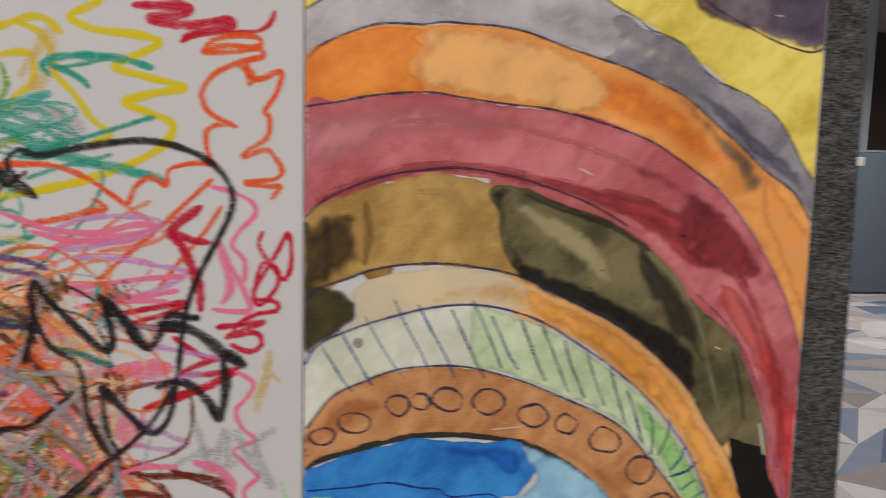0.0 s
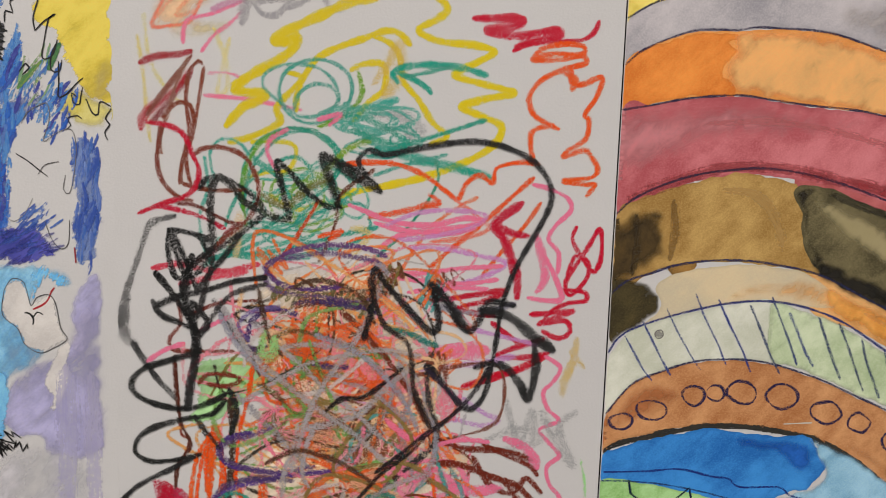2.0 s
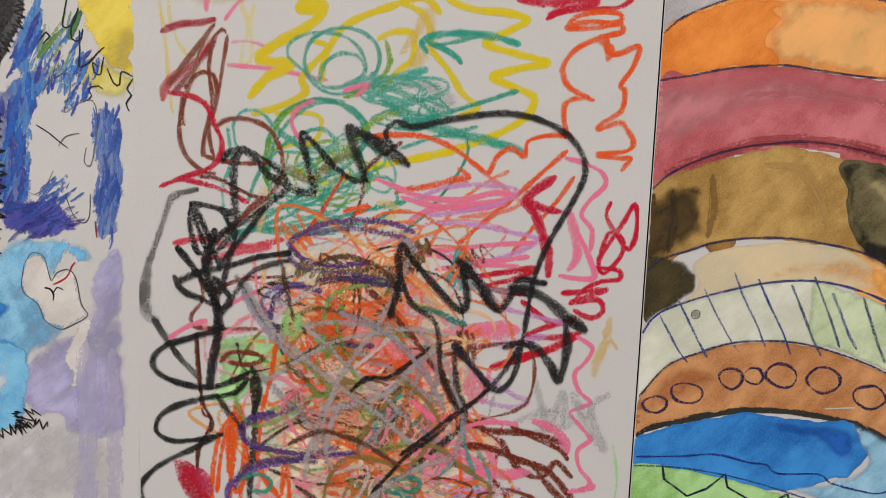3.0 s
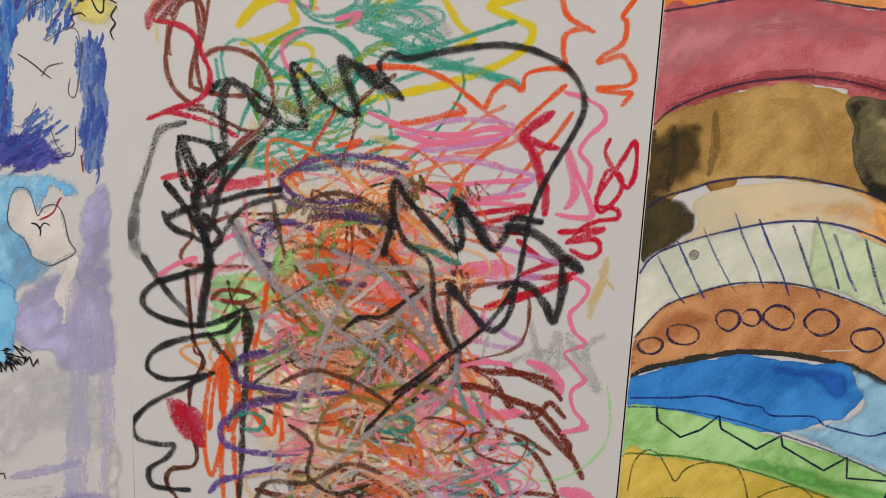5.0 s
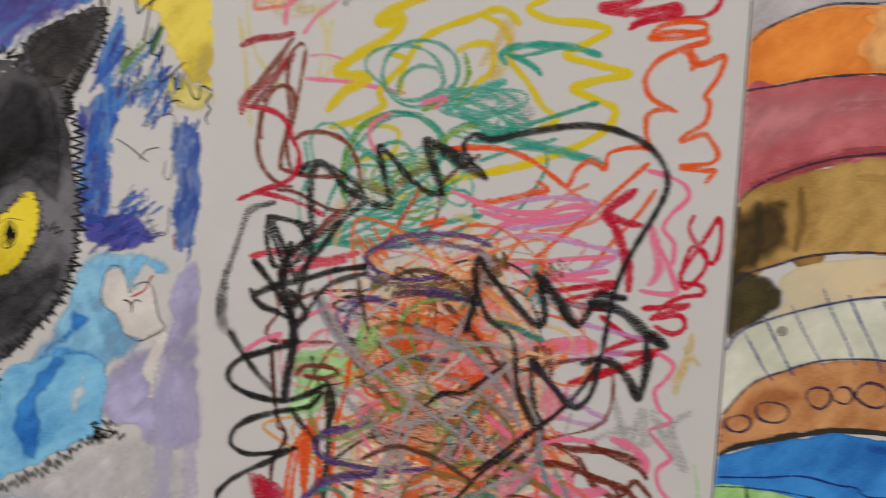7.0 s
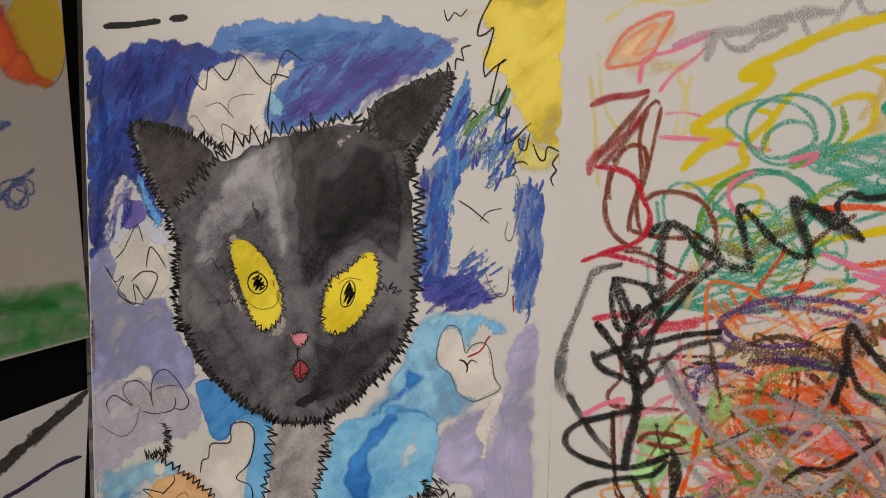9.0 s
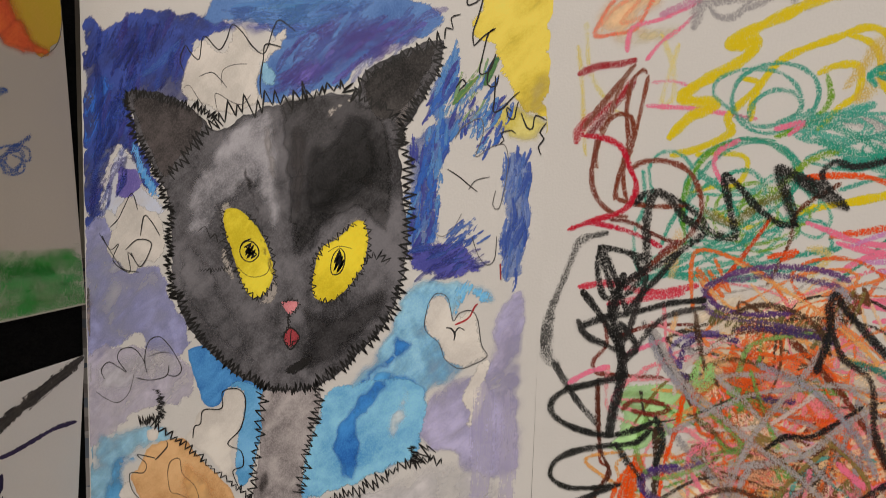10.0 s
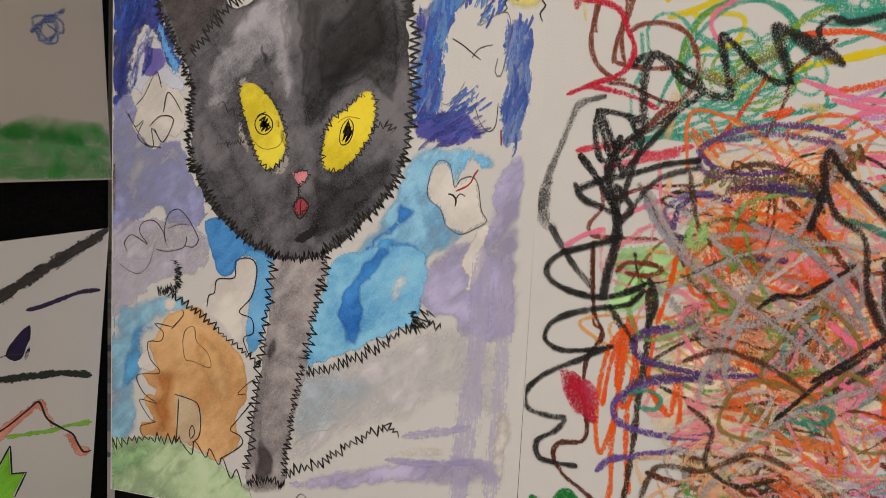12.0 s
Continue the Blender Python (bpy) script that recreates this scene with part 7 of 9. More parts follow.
line(scribble, "black_crayon_line", crayon((22, 24, 22), 0.78), 4.2, [(5.16, 21.89), (3.27, 21.28), (1.73, 20.74), (0.93, 19.90), (1.20, 19.03), (2.57, 18.43), (4.30, 18.24), (5.68, 18.64), (6.71, 19.20)])
line(scribble, "black_crayon_line", crayon((24, 25, 22), 0.73), 3.9, [(6.71, 18.85), (5.85, 17.93), (3.95, 17.52), (2.22, 16.93), (1.25, 16.18), (1.11, 15.28), (2.04, 14.77), (3.60, 14.89), (5.17, 15.30)])
line(scribble, "black_crayon_line", crayon((42, 32, 29), 0.63), 3.9, [(15.50, 26.80), (16.42, 24.07), (18.01, 22.72), (18.44, 19.92), (19.56, 17.46)])
line(scribble, "black_crayon_line", crayon((33, 33, 33), 0.73), 3.6, [(4.77, 15.13), (3.34, 14.30), (1.90, 13.54), (0.88, 12.84), (0.05, 11.76), (0.36, 10.77), (1.78, 10.46), (2.57, 10.42), (2.11, 9.61), (0.99, 8.75), (1.13, 7.76), (2.03, 7.53), (3.48, 7.50)])
line(scribble, "black_crayon_line", crayon((24, 31, 27), 0.68), 4.2, [(6.94, 19.62), (7.44, 18.22), (7.07, 16.74)])
line(scribble, "black_crayon_line", crayon((37, 37, 35), 0.53), 3.6, [(4.84, 17.71), (5.68, 16.66), (6.36, 15.78)])
# ---- the painted picture and the sheets on the angled panel ----
patch(cat, "deep_blue_sky", wash((32, 46, 121), (67, 89, 175), soft=0.5, cover=0.95), [(0.34, 42.37), (1.78, 42.50), (2.82, 42.82), (4.07, 43.35), (5.09, 43.70), (6.30, 43.61), (7.50, 43.24), (9.08, 43.01), (11.03, 42.22), (9.47, 41.70), (8.29, 40.45), (7.88, 37.75), (4.63, 37.71), (3.80, 37.33), (4.27, 35.30), (5.01, 33.83), (5.90, 31.61), (4.16, 32.30), (3.01, 34.60), (2.07, 33.55), (1.43, 30.68), (0.71, 28.72), (0.05, 28.50)], 0.45, rough=0.5)
patch(cat, "bright_blue_streak", brush((45, 111, 210), (34, 78, 177), 0.8), [(0.37, 38.96), (2.15, 39.34), (2.75, 37.50), (2.30, 35.25), (1.43, 33.72), (0.35, 32.93)], 1.6, rough=0.3)
patch(cat, "dark_blue_streak", brush((26, 39, 109), (51, 67, 166), 0.8), [(2.19, 42.28), (4.68, 42.99), (7.50, 42.60), (6.28, 40.81), (3.82, 39.35), (2.16, 40.08)], 1.6, rough=0.3)
patch(cat, "pale_peak", wash((216, 216, 226), (199, 210, 237), soft=0.5), [(1.59, 30.30), (2.06, 32.99), (2.93, 34.59), (3.76, 34.17), (4.78, 31.95), (6.22, 30.88), (5.81, 30.11), (3.29, 30.00)], 0.5, rough=0.3)
patch(cat, "violet_peak", wash((111, 100, 182), (144, 133, 204), soft=0.5), [(2.65, 32.63), (3.12, 33.40), (4.16, 32.87), (4.49, 32.12), (3.52, 31.33), (2.55, 31.30)], 0.3, rough=0.3)
patch(cat, "light_blue_streak", brush((78, 155, 226), (122, 182, 237), 0.8), [(3.60, 34.91), (4.18, 34.55), (5.20, 32.71), (5.90, 31.24), (5.48, 31.15), (4.37, 32.68)], 0.4, rough=0.3)
patch(cat, "blue_sky", wash((74, 115, 186), (102, 142, 201), soft=0.5), [(8.77, 42.77), (9.16, 43.47), (10.25, 44.34), (11.79, 44.52), (12.75, 44.71), (14.07, 44.48), (15.56, 44.53), (17.21, 44.80), (17.76, 44.39), (19.92, 44.25), (20.80, 44.90), (20.99, 44.23), (22.75, 43.74), (24.50, 43.12), (24.86, 42.46), (24.03, 41.53), (21.07, 40.74), (19.66, 39.78), (18.59, 38.67), (16.39, 38.10), (13.37, 37.46), (12.67, 39.05), (14.10, 41.51), (11.80, 42.74), (10.26, 42.40)], 0.45, rough=0.4)
patch(cat, "violet_sky", wash((91, 78, 168), (120, 109, 190), soft=0.9, cover=0.9), [(14.11, 39.76), (16.34, 41.15), (19.25, 42.34), (21.37, 42.99), (24.16, 42.86), (24.76, 42.33), (23.51, 41.47), (21.07, 40.80), (19.30, 39.61), (17.86, 38.56), (15.27, 37.94), (13.93, 38.53)], 1.8, rough=0.5)
patch(cat, "teal_sky", wash((78, 155, 210), (106, 171, 221), soft=0.9), [(11.80, 43.96), (14.82, 44.26), (18.49, 44.21), (20.99, 44.00), (19.23, 43.18), (15.58, 42.54), (12.95, 42.91)], 1.6, rough=0.3)
patch(cat, "grey_blue_sky", wash((117, 122, 193), (95, 100, 182), soft=0.9), [(8.69, 42.59), (11.42, 43.10), (14.84, 42.71), (13.34, 41.51), (10.26, 41.70)], 1.6, rough=0.3)
line(cat, "blue_streak", brush((25, 37, 112), (51, 69, 166), 0.5, 0.5), 9.8, [(1.12, 40.45), (1.48, 36.74), (0.99, 32.95), (0.64, 29.88)], taper=0.7)
line(cat, "blue_streak", brush((78, 122, 210), (51, 89, 188), 0.5, 0.5), 7.8, [(3.40, 38.98), (5.46, 39.73), (7.49, 41.53)], taper=0.7)
line(cat, "blue_streak", brush((33, 45, 131), (58, 74, 171), 0.5, 0.5), 8.5, [(5.08, 42.62), (4.24, 40.45), (3.40, 38.98)], taper=0.7)
line(cat, "violet_streak", brush((87, 69, 171), (115, 98, 197), 0.5, 0.5), 5.9, [(16.37, 39.07), (19.27, 41.15), (22.09, 42.48)], taper=0.7)
line(cat, "violet_streak", brush((124, 109, 204), (106, 89, 188), 0.5, 0.5), 5.9, [(17.86, 38.74), (20.71, 40.80), (23.83, 42.30)], taper=0.7)
line(cat, "blue_streak", brush((100, 160, 226), (78, 133, 210), 0.5, 0.5), 6.5, [(11.03, 43.45), (14.82, 43.75), (19.23, 43.45)], taper=0.7)
line(cat, "blue_streak", brush((67, 89, 182), (95, 117, 199), 0.5, 0.5), 5.9, [(12.57, 42.21), (15.59, 42.19), (17.81, 41.49)], taper=0.7)
dabs(cat, "blue_brush_stroke", [((24, 38, 112), (46, 66, 158)), ((40, 70, 172), (64, 100, 196)), ((58, 56, 150), (84, 84, 176)), ((30, 50, 140), (50, 78, 176))], [(0.95, 41.66), (4.25, 42.66), (7.85, 42.46), (7.85, 40.16), (6.65, 38.76), (3.45, 38.16), (4.05, 35.06), (2.95, 31.96), (0.85, 28.46), (0.55, 33.06)], 68, 60, 58, (5, 11), (1.0, 2.6), 0.4, 0.5)
dabs(cat, "violet_brush_stroke", [((92, 80, 168), (112, 102, 184)), ((82, 100, 184), (100, 124, 198)), ((84, 74, 162), (100, 92, 178))], [(14.55, 40.76), (18.25, 42.76), (24.65, 42.66), (24.25, 41.66), (19.75, 39.66), (16.85, 38.16), (14.15, 37.96)], 36, 46, 59, (6, 13), (1.4, 3.2), 0.36, 0.38)
dabs(cat, "blue_brush_stroke", [((70, 122, 196), (96, 150, 208)), ((64, 104, 184), (90, 128, 198))], [(9.55, 43.26), (13.75, 43.66), (19.65, 43.36), (16.75, 42.06), (14.55, 41.76), (10.65, 42.36)], 12, 18, 60, (6, 12), (1.4, 3.0), 0.36, 0.4)
patch(cat, "white_cloud", wash((216, 210, 203), (223, 216, 210), soft=0.5), [(7.48, 38.21), (7.81, 39.74), (8.37, 40.81), (9.16, 41.52), (10.06, 40.88), (10.73, 40.81), (11.23, 42.29), (12.00, 42.15), (12.39, 41.16), (12.96, 40.74), (13.91, 41.51), (14.92, 42.13), (14.55, 40.98), (13.65, 40.46), (13.05, 39.40), (12.91, 37.63), (11.83, 37.05), (10.46, 36.81), (9.28, 37.40)], 0.35, rough=0.25)
patch(cat, "blue_drop", wash((133, 188, 226), (155, 199, 232), soft=0.5), [(12.97, 40.11), (13.73, 39.93), (14.31, 39.06), (13.93, 38.53), (13.17, 38.87)], 0.5, rough=0.2)
patch(cat, "lavender_wash", wash((135, 140, 197), (166, 168, 215), soft=0.5, cover=0.8), [(0.09, 28.31), (1.37, 29.91), (2.42, 28.42), (3.47, 26.94), (5.78, 26.69), (6.68, 24.45), (8.04, 22.24), (7.00, 20.61), (4.89, 20.82), (4.05, 21.93), (1.88, 20.57), (0.05, 19.62)], 0.5, rough=0.4)
patch(cat, "pale_lavender_wash", wash((182, 177, 210), (201, 195, 214), soft=0.5, cover=0.55), [(0.05, 20.02), (3.62, 21.11), (7.42, 20.64), (8.24, 19.55), (7.82, 17.56), (4.00, 16.38), (0.05, 13.53)], 0.5, rough=0.4)
patch(cat, "stain", wash((85, 74, 65), (155, 144, 144), soft=0.9), [(0.05, 24.78), (0.73, 24.91), (0.97, 23.67), (0.51, 22.05), (0.05, 21.61)], 1.6, rough=0.3)
patch(cat, "white_paw_cloud", wash((216, 210, 205), (223, 216, 210), soft=0.5), [(2.35, 29.49), (2.67, 30.73), (3.52, 31.33), (4.64, 30.62), (5.81, 30.11), (6.21, 28.24), (5.57, 26.87), (4.61, 27.00), (3.67, 25.99), (2.74, 26.51), (1.77, 27.62)], 0.3, rough=0.2)
patch(cat, "pale_ground", wash((212, 208, 210), (203, 201, 212), soft=0.9, cover=0.5), [(0.33, 19.64), (2.53, 20.63), (4.05, 21.14), (6.17, 22.09), (7.62, 20.66), (7.41, 19.28), (4.87, 18.26), (1.83, 16.97), (0.30, 17.83)], 1.6, rough=0.3)
patch(cat, "blue_hollow", wash((50, 124, 208), (89, 164, 227), soft=0.15), [(7.83, 21.07), (8.87, 21.46), (10.30, 20.89), (11.91, 20.07), (14.31, 19.14), (15.10, 18.65), (13.13, 17.31), (11.92, 18.73), (10.79, 18.81), (10.38, 18.00), (9.69, 17.35), (8.86, 17.66), (8.24, 19.55)], 0.25, rough=0.2)
patch(cat, "sun", wash((223, 193, 47), (234, 210, 89), soft=0.5, cover=0.95), [(27.38, 46.95), (31.09, 46.95), (31.09, 41.12), (31.09, 37.15), (30.37, 36.87), (29.70, 37.12), (29.00, 38.01), (28.18, 39.32), (27.79, 40.80), (26.67, 41.13), (26.57, 42.12), (27.06, 43.42), (26.51, 43.92)], 0.4, rough=0.4)
patch(cat, "pale_sun", wash((236, 216, 122), (226, 210, 144), soft=0.9, cover=0.6), [(23.78, 44.29), (24.78, 45.02), (26.46, 45.31), (27.47, 45.03), (26.52, 43.75), (24.82, 43.78)], 2, rough=0.3)
patch(cat, "pale_sun_low", wash((226, 208, 89), (221, 210, 133), soft=0.9), [(27.75, 37.49), (29.07, 37.84), (31.09, 36.56), (30.67, 35.22), (28.49, 35.50), (27.80, 36.16)], 0.91, rough=0.3)
patch(cat, "blue_ground", wash((44, 84, 176), (96, 136, 204), soft=0.5, cover=0.7), [(23.45, 35.66), (24.65, 36.56), (26.35, 36.96), (27.65, 36.96), (26.75, 36.26), (25.45, 35.16), (24.85, 33.36), (24.75, 29.56), (23.05, 29.06), (22.75, 31.96), (22.75, 34.36)], 0.5, rough=0.6)
patch(cat, "blue_ground", wash((50, 96, 188), (100, 142, 206), soft=0.5, cover=0.7), [(24.15, 38.66), (25.55, 40.36), (26.05, 39.86), (25.15, 37.66), (24.75, 36.06), (24.05, 36.66)], 0.5, rough=0.5)
patch(cat, "blue_ground", wash((66, 106, 186), (130, 154, 208), soft=0.5, cover=0.65), [(28.65, 34.06), (30.05, 34.46), (30.25, 29.76), (29.75, 27.06), (28.75, 27.46), (28.85, 31.06)], 0.5, rough=0.6)
dabs(cat, "blue_brush_stroke", [((35, 92, 190), (60, 118, 208)), ((45, 78, 168), (74, 108, 192)), ((52, 58, 148), (80, 92, 176)), ((66, 128, 202), (110, 160, 214))], [(24.15, 38.66), (25.55, 40.46), (26.05, 39.86), (25.05, 37.66), (24.65, 36.06), (24.05, 37.06)], 65, 16, 51, (4, 8), (1.0, 2.4), 0.45, 0.85)
dabs(cat, "blue_brush_stroke", [((35, 92, 190), (60, 118, 208)), ((45, 78, 168), (74, 108, 192)), ((52, 58, 148), (80, 92, 176)), ((66, 128, 202), (110, 160, 214))], [(23.45, 35.66), (24.65, 36.56), (26.35, 36.96), (27.85, 36.96), (26.75, 36.26), (25.45, 35.16), (24.85, 33.36), (24.75, 29.56), (23.05, 28.96), (22.75, 31.96), (22.75, 34.36)], 78, 62, 52, (4, 10), (1.0, 2.4), 0.4, 0.85)
dabs(cat, "blue_brush_stroke", [((35, 92, 190), (60, 118, 208)), ((45, 78, 168), (74, 108, 192)), ((52, 58, 148), (80, 92, 176)), ((66, 128, 202), (110, 160, 214))], [(27.05, 37.06), (28.85, 37.76), (29.05, 35.86), (28.25, 35.26), (27.35, 34.36), (26.95, 35.76)], 60, 22, 53, (4, 8), (0.8, 1.8), 0.42, 0.85)
dabs(cat, "blue_brush_stroke", [((62, 102, 182), (120, 146, 206)), ((80, 112, 188), (140, 160, 210)), ((50, 82, 168), (84, 112, 190))], [(28.55, 34.06), (30.05, 34.56), (30.25, 29.76), (29.75, 26.86), (28.75, 27.46), (28.85, 31.06)], 80, 44, 54, (4, 10), (1.0, 2.4), 0.36, 0.85)
dabs(cat, "blue_brush_stroke", [((62, 102, 182), (120, 146, 206)), ((80, 112, 188), (140, 160, 210)), ((50, 82, 168), (84, 112, 190))], [(24.85, 29.96), (26.55, 30.96), (27.85, 29.66), (27.35, 28.96), (25.45, 28.86)], 40, 14, 55, (3, 6), (0.8, 1.8), 0.38, 0.8)
dabs(cat, "fine_brush_stroke", [((72, 128, 190), (150, 186, 210)), ((120, 160, 120), (160, 180, 110)), ((206, 204, 204), (216, 212, 208)), ((48, 96, 180), (90, 130, 196))], [(25.15, 37.06), (26.25, 39.66), (27.35, 39.96), (27.95, 38.66), (27.35, 37.06), (26.05, 36.56)], 62, 30, 56, (1.8, 3.6), (0.8, 2.0), 0.42, 0.85)
patch(cat, "navy_pool", wash((48, 57, 142), (86, 86, 170), soft=0.5), [(23.05, 28.86), (24.55, 29.36), (25.95, 29.36), (27.05, 28.86), (27.55, 28.26), (27.15, 27.46), (25.55, 27.06), (23.85, 27.06), (23.05, 27.46)], 0.7, rough=0.6)
dabs(cat, "blue_brush_stroke", [((46, 52, 140), (72, 78, 164)), ((60, 56, 148), (92, 88, 172)), ((40, 72, 164), (70, 104, 188))], [(22.95, 28.76), (24.85, 29.36), (26.65, 29.26), (27.75, 28.46), (27.45, 27.26), (24.95, 26.76), (23.05, 27.16)], 25, 22, 57, (4, 9), (0.8, 1.8), 0.4, 0.6)
line(cat, "green_brush_stroke", brush((49, 102, 69), (84, 131, 64), 0.75), 5.9, [(28.15, 40.21), (27.68, 39.32), (27.44, 38.65)], taper=0.7)
line(cat, "green_brush_stroke", brush((73, 124, 73), (133, 155, 67), 0.6), 4.6, [(27.01, 39.15), (26.19, 38.31), (25.53, 37.46)], taper=0.7)
patch(cat, "pale_blue_wash", wash((102, 175, 230), (155, 208, 237), soft=0.9, cover=0.95), [(22.79, 26.26), (23.92, 27.11), (26.05, 27.00), (27.79, 26.93), (28.86, 25.96), (28.18, 25.56), (27.13, 26.02), (26.45, 25.44), (26.14, 24.01), (27.08, 22.30), (26.08, 20.42), (24.67, 19.57), (24.37, 17.71), (24.04, 16.20), (22.80, 14.76), (16.73, 13.47), (16.69, 16.53), (17.35, 18.68), (18.94, 19.84), (21.48, 23.29)], 0.78, rough=0.3)
patch(cat, "cloud_white", wash((221, 214, 208), (225, 219, 212), soft=0.5), [(24.26, 25.29), (24.84, 25.97), (25.66, 25.74), (25.98, 24.53), (26.98, 25.13), (27.45, 24.81), (27.75, 23.07), (28.30, 22.41), (27.27, 21.79), (26.40, 21.46), (25.50, 21.99), (25.11, 22.93), (24.19, 23.79)], 0.35, rough=0.2)
patch(cat, "mid_blue_wash", wash((26, 102, 197), (60, 142, 221), soft=0.9), [(22.39, 23.43), (23.13, 23.06), (23.75, 22.92), (22.90, 21.95), (21.90, 21.14), (21.17, 20.70), (20.27, 19.14), (19.55, 17.58), (19.01, 16.02), (18.45, 15.20), (17.94, 15.90), (18.23, 16.88), (19.70, 19.65), (20.79, 21.22), (21.88, 21.86), (22.04, 22.79)], 0.5, rough=0.25)
patch(cat, "sky_blue_wash", wash((45, 137, 223), (94, 175, 236), soft=0.9, cover=0.95), [(20.80, 20.67), (22.64, 21.02), (24.47, 20.27), (24.36, 18.07), (23.69, 15.79), (22.06, 14.29), (18.28, 13.66), (18.63, 15.60), (19.74, 17.60)], 0.78, rough=0.3)
patch(cat, "lavender_form", wash((158, 154, 208), (188, 183, 221), soft=0.9, cover=0.7), [(23.74, 18.01), (24.22, 19.16), (25.01, 20.25), (26.59, 21.01), (27.56, 21.45), (28.47, 22.42), (28.23, 24.17), (29.03, 25.97), (30.02, 26.73), (30.50, 25.73), (30.34, 22.93), (30.31, 19.40), (30.14, 15.07), (26.80, 14.67), (26.22, 16.07), (24.96, 15.86), (23.85, 16.55)], 0.5, rough=0.2)
patch(cat, "pale_lavender_form", wash((182, 177, 215), (197, 190, 219), soft=0.9, cover=0.5), [(27.76, 22.72), (29.72, 25.67), (30.45, 24.33), (30.79, 20.15), (30.66, 15.13), (28.22, 14.84), (28.41, 19.21)], 1.8, rough=0.3)
patch(cat, "white_gap", wash((221, 214, 210), (225, 219, 212), soft=0.5), [(26.64, 19.75), (27.68, 22.00), (28.31, 22.05), (28.11, 19.90), (27.58, 17.86), (26.77, 17.96), (27.20, 18.73)], 0.4, rough=0.2)
patch(cat, "light_blue_arc", brush((100, 182, 237), (144, 204, 237), 0.8), [(26.06, 26.65), (27.10, 26.89), (28.51, 25.94), (27.84, 25.54), (26.95, 26.01), (26.46, 25.09), (26.14, 24.01), (25.92, 25.41)], 0.4, rough=0.2)
line(cat, "red_mark", ink((193, 45, 56)), 1.18, [(26.07, 24.18), (26.65, 24.47), (26.99, 24.78), (27.22, 25.32), (27.42, 25.58)])
line(cat, "red_mark", ink((166, 56, 62)), 1.18, [(28.71, 28.10), (28.78, 27.14)])
patch(cat, "sky_base", wash((80, 162, 230), (137, 201, 236), soft=0.5), [(15.89, 11.44), (16.11, 13.30), (16.50, 14.96), (17.21, 17.41), (17.67, 19.21), (19.62, 19.93), (21.99, 20.48), (23.75, 20.37), (24.46, 19.14), (24.15, 17.22), (23.90, 15.58), (22.19, 14.56), (19.80, 13.20), (17.74, 12.17)], 0.4, rough=0.25)
patch(cat, "mid_blue_wash", wash((26, 104, 200), (64, 146, 223), soft=0.9), [(18.00, 15.57), (18.67, 17.14), (19.65, 18.78), (20.74, 20.01), (22.00, 20.25), (20.95, 18.49), (20.10, 17.26), (20.23, 15.31), (19.79, 13.68), (18.76, 13.37), (18.44, 14.54)], 0.5, rough=0.3)
patch(cat, "pale_blue_gap", wash((177, 216, 236), (205, 219, 227), soft=0.9, cover=0.7), [(21.71, 17.01), (22.52, 18.99), (22.87, 20.16), (23.38, 20.01), (23.18, 17.90), (22.35, 15.90)], 0.78, rough=0.3)
patch(cat, "pale_hill", wash((205, 205, 214), (214, 210, 214), soft=0.9, cover=0.5), [(14.76, 11.31), (18.16, 12.50), (23.76, 15.18), (25.68, 15.82), (27.58, 15.81), (29.90, 14.34), (30.27, 10.95), (29.43, 9.10), (26.30, 10.46), (23.61, 8.52), (19.97, 7.21), (14.86, 4.38)], 1.6, rough=0.3)
patch(cat, "blue_hill_wash", wash((177, 201, 221), (193, 210, 223), soft=0.9, cover=0.5), [(14.99, 10.92), (19.00, 11.99), (22.32, 10.77), (19.93, 8.44), (16.59, 5.90), (14.86, 4.80)], 2, rough=0.4)
patch(cat, "lavender_low", wash((162, 153, 210), (195, 186, 221), soft=0.9, cover=0.75), [(14.52, 3.12), (18.34, 4.56), (22.49, 5.92), (26.46, 6.90), (29.54, 7.14), (30.00, 5.63), (28.12, 4.74), (22.55, 4.07), (18.38, 2.87), (14.89, 2.57)], 0.78, rough=0.3)
line(cat, "lavender_brush", brush((190, 184, 223), (208, 203, 226), 0.5, 0.5), 20.3, [(28.01, 20.67), (28.02, 16.05), (27.76, 10.64), (27.43, 7.04), (27.22, 3.17)], taper=0.7)
line(cat, "lavender_brush", brush((195, 188, 223), (210, 205, 225), 0.42, 0.5), 15.7, [(29.58, 20.26), (29.62, 14.69), (29.61, 9.31), (29.34, 3.52)], taper=0.7)
line(cat, "lavender_brush", brush((175, 166, 219), (199, 192, 225), 0.5, 0.5), 8.5, [(23.24, 7.66), (25.61, 8.30), (27.91, 9.01)], taper=0.7)
line(cat, "lavender_brush", brush((166, 157, 214), (195, 188, 223), 0.5, 0.5), 7.8, [(22.08, 5.86), (25.31, 6.09), (28.41, 6.78)], taper=0.7)
patch(cat, "white_low", wash((219, 212, 208), (225, 219, 212), soft=0.9), [(22.06, 6.47), (25.64, 7.59), (26.46, 6.90), (24.90, 6.27), (22.48, 6.04)], 0.78, rough=0.3)
patch(cat, "white_low", wash((219, 212, 210), (225, 219, 212), soft=0.9), [(29.38, 10.06), (30.48, 10.59), (30.46, 7.48), (30.22, 5.06), (29.17, 6.89)], 0.78, rough=0.3)
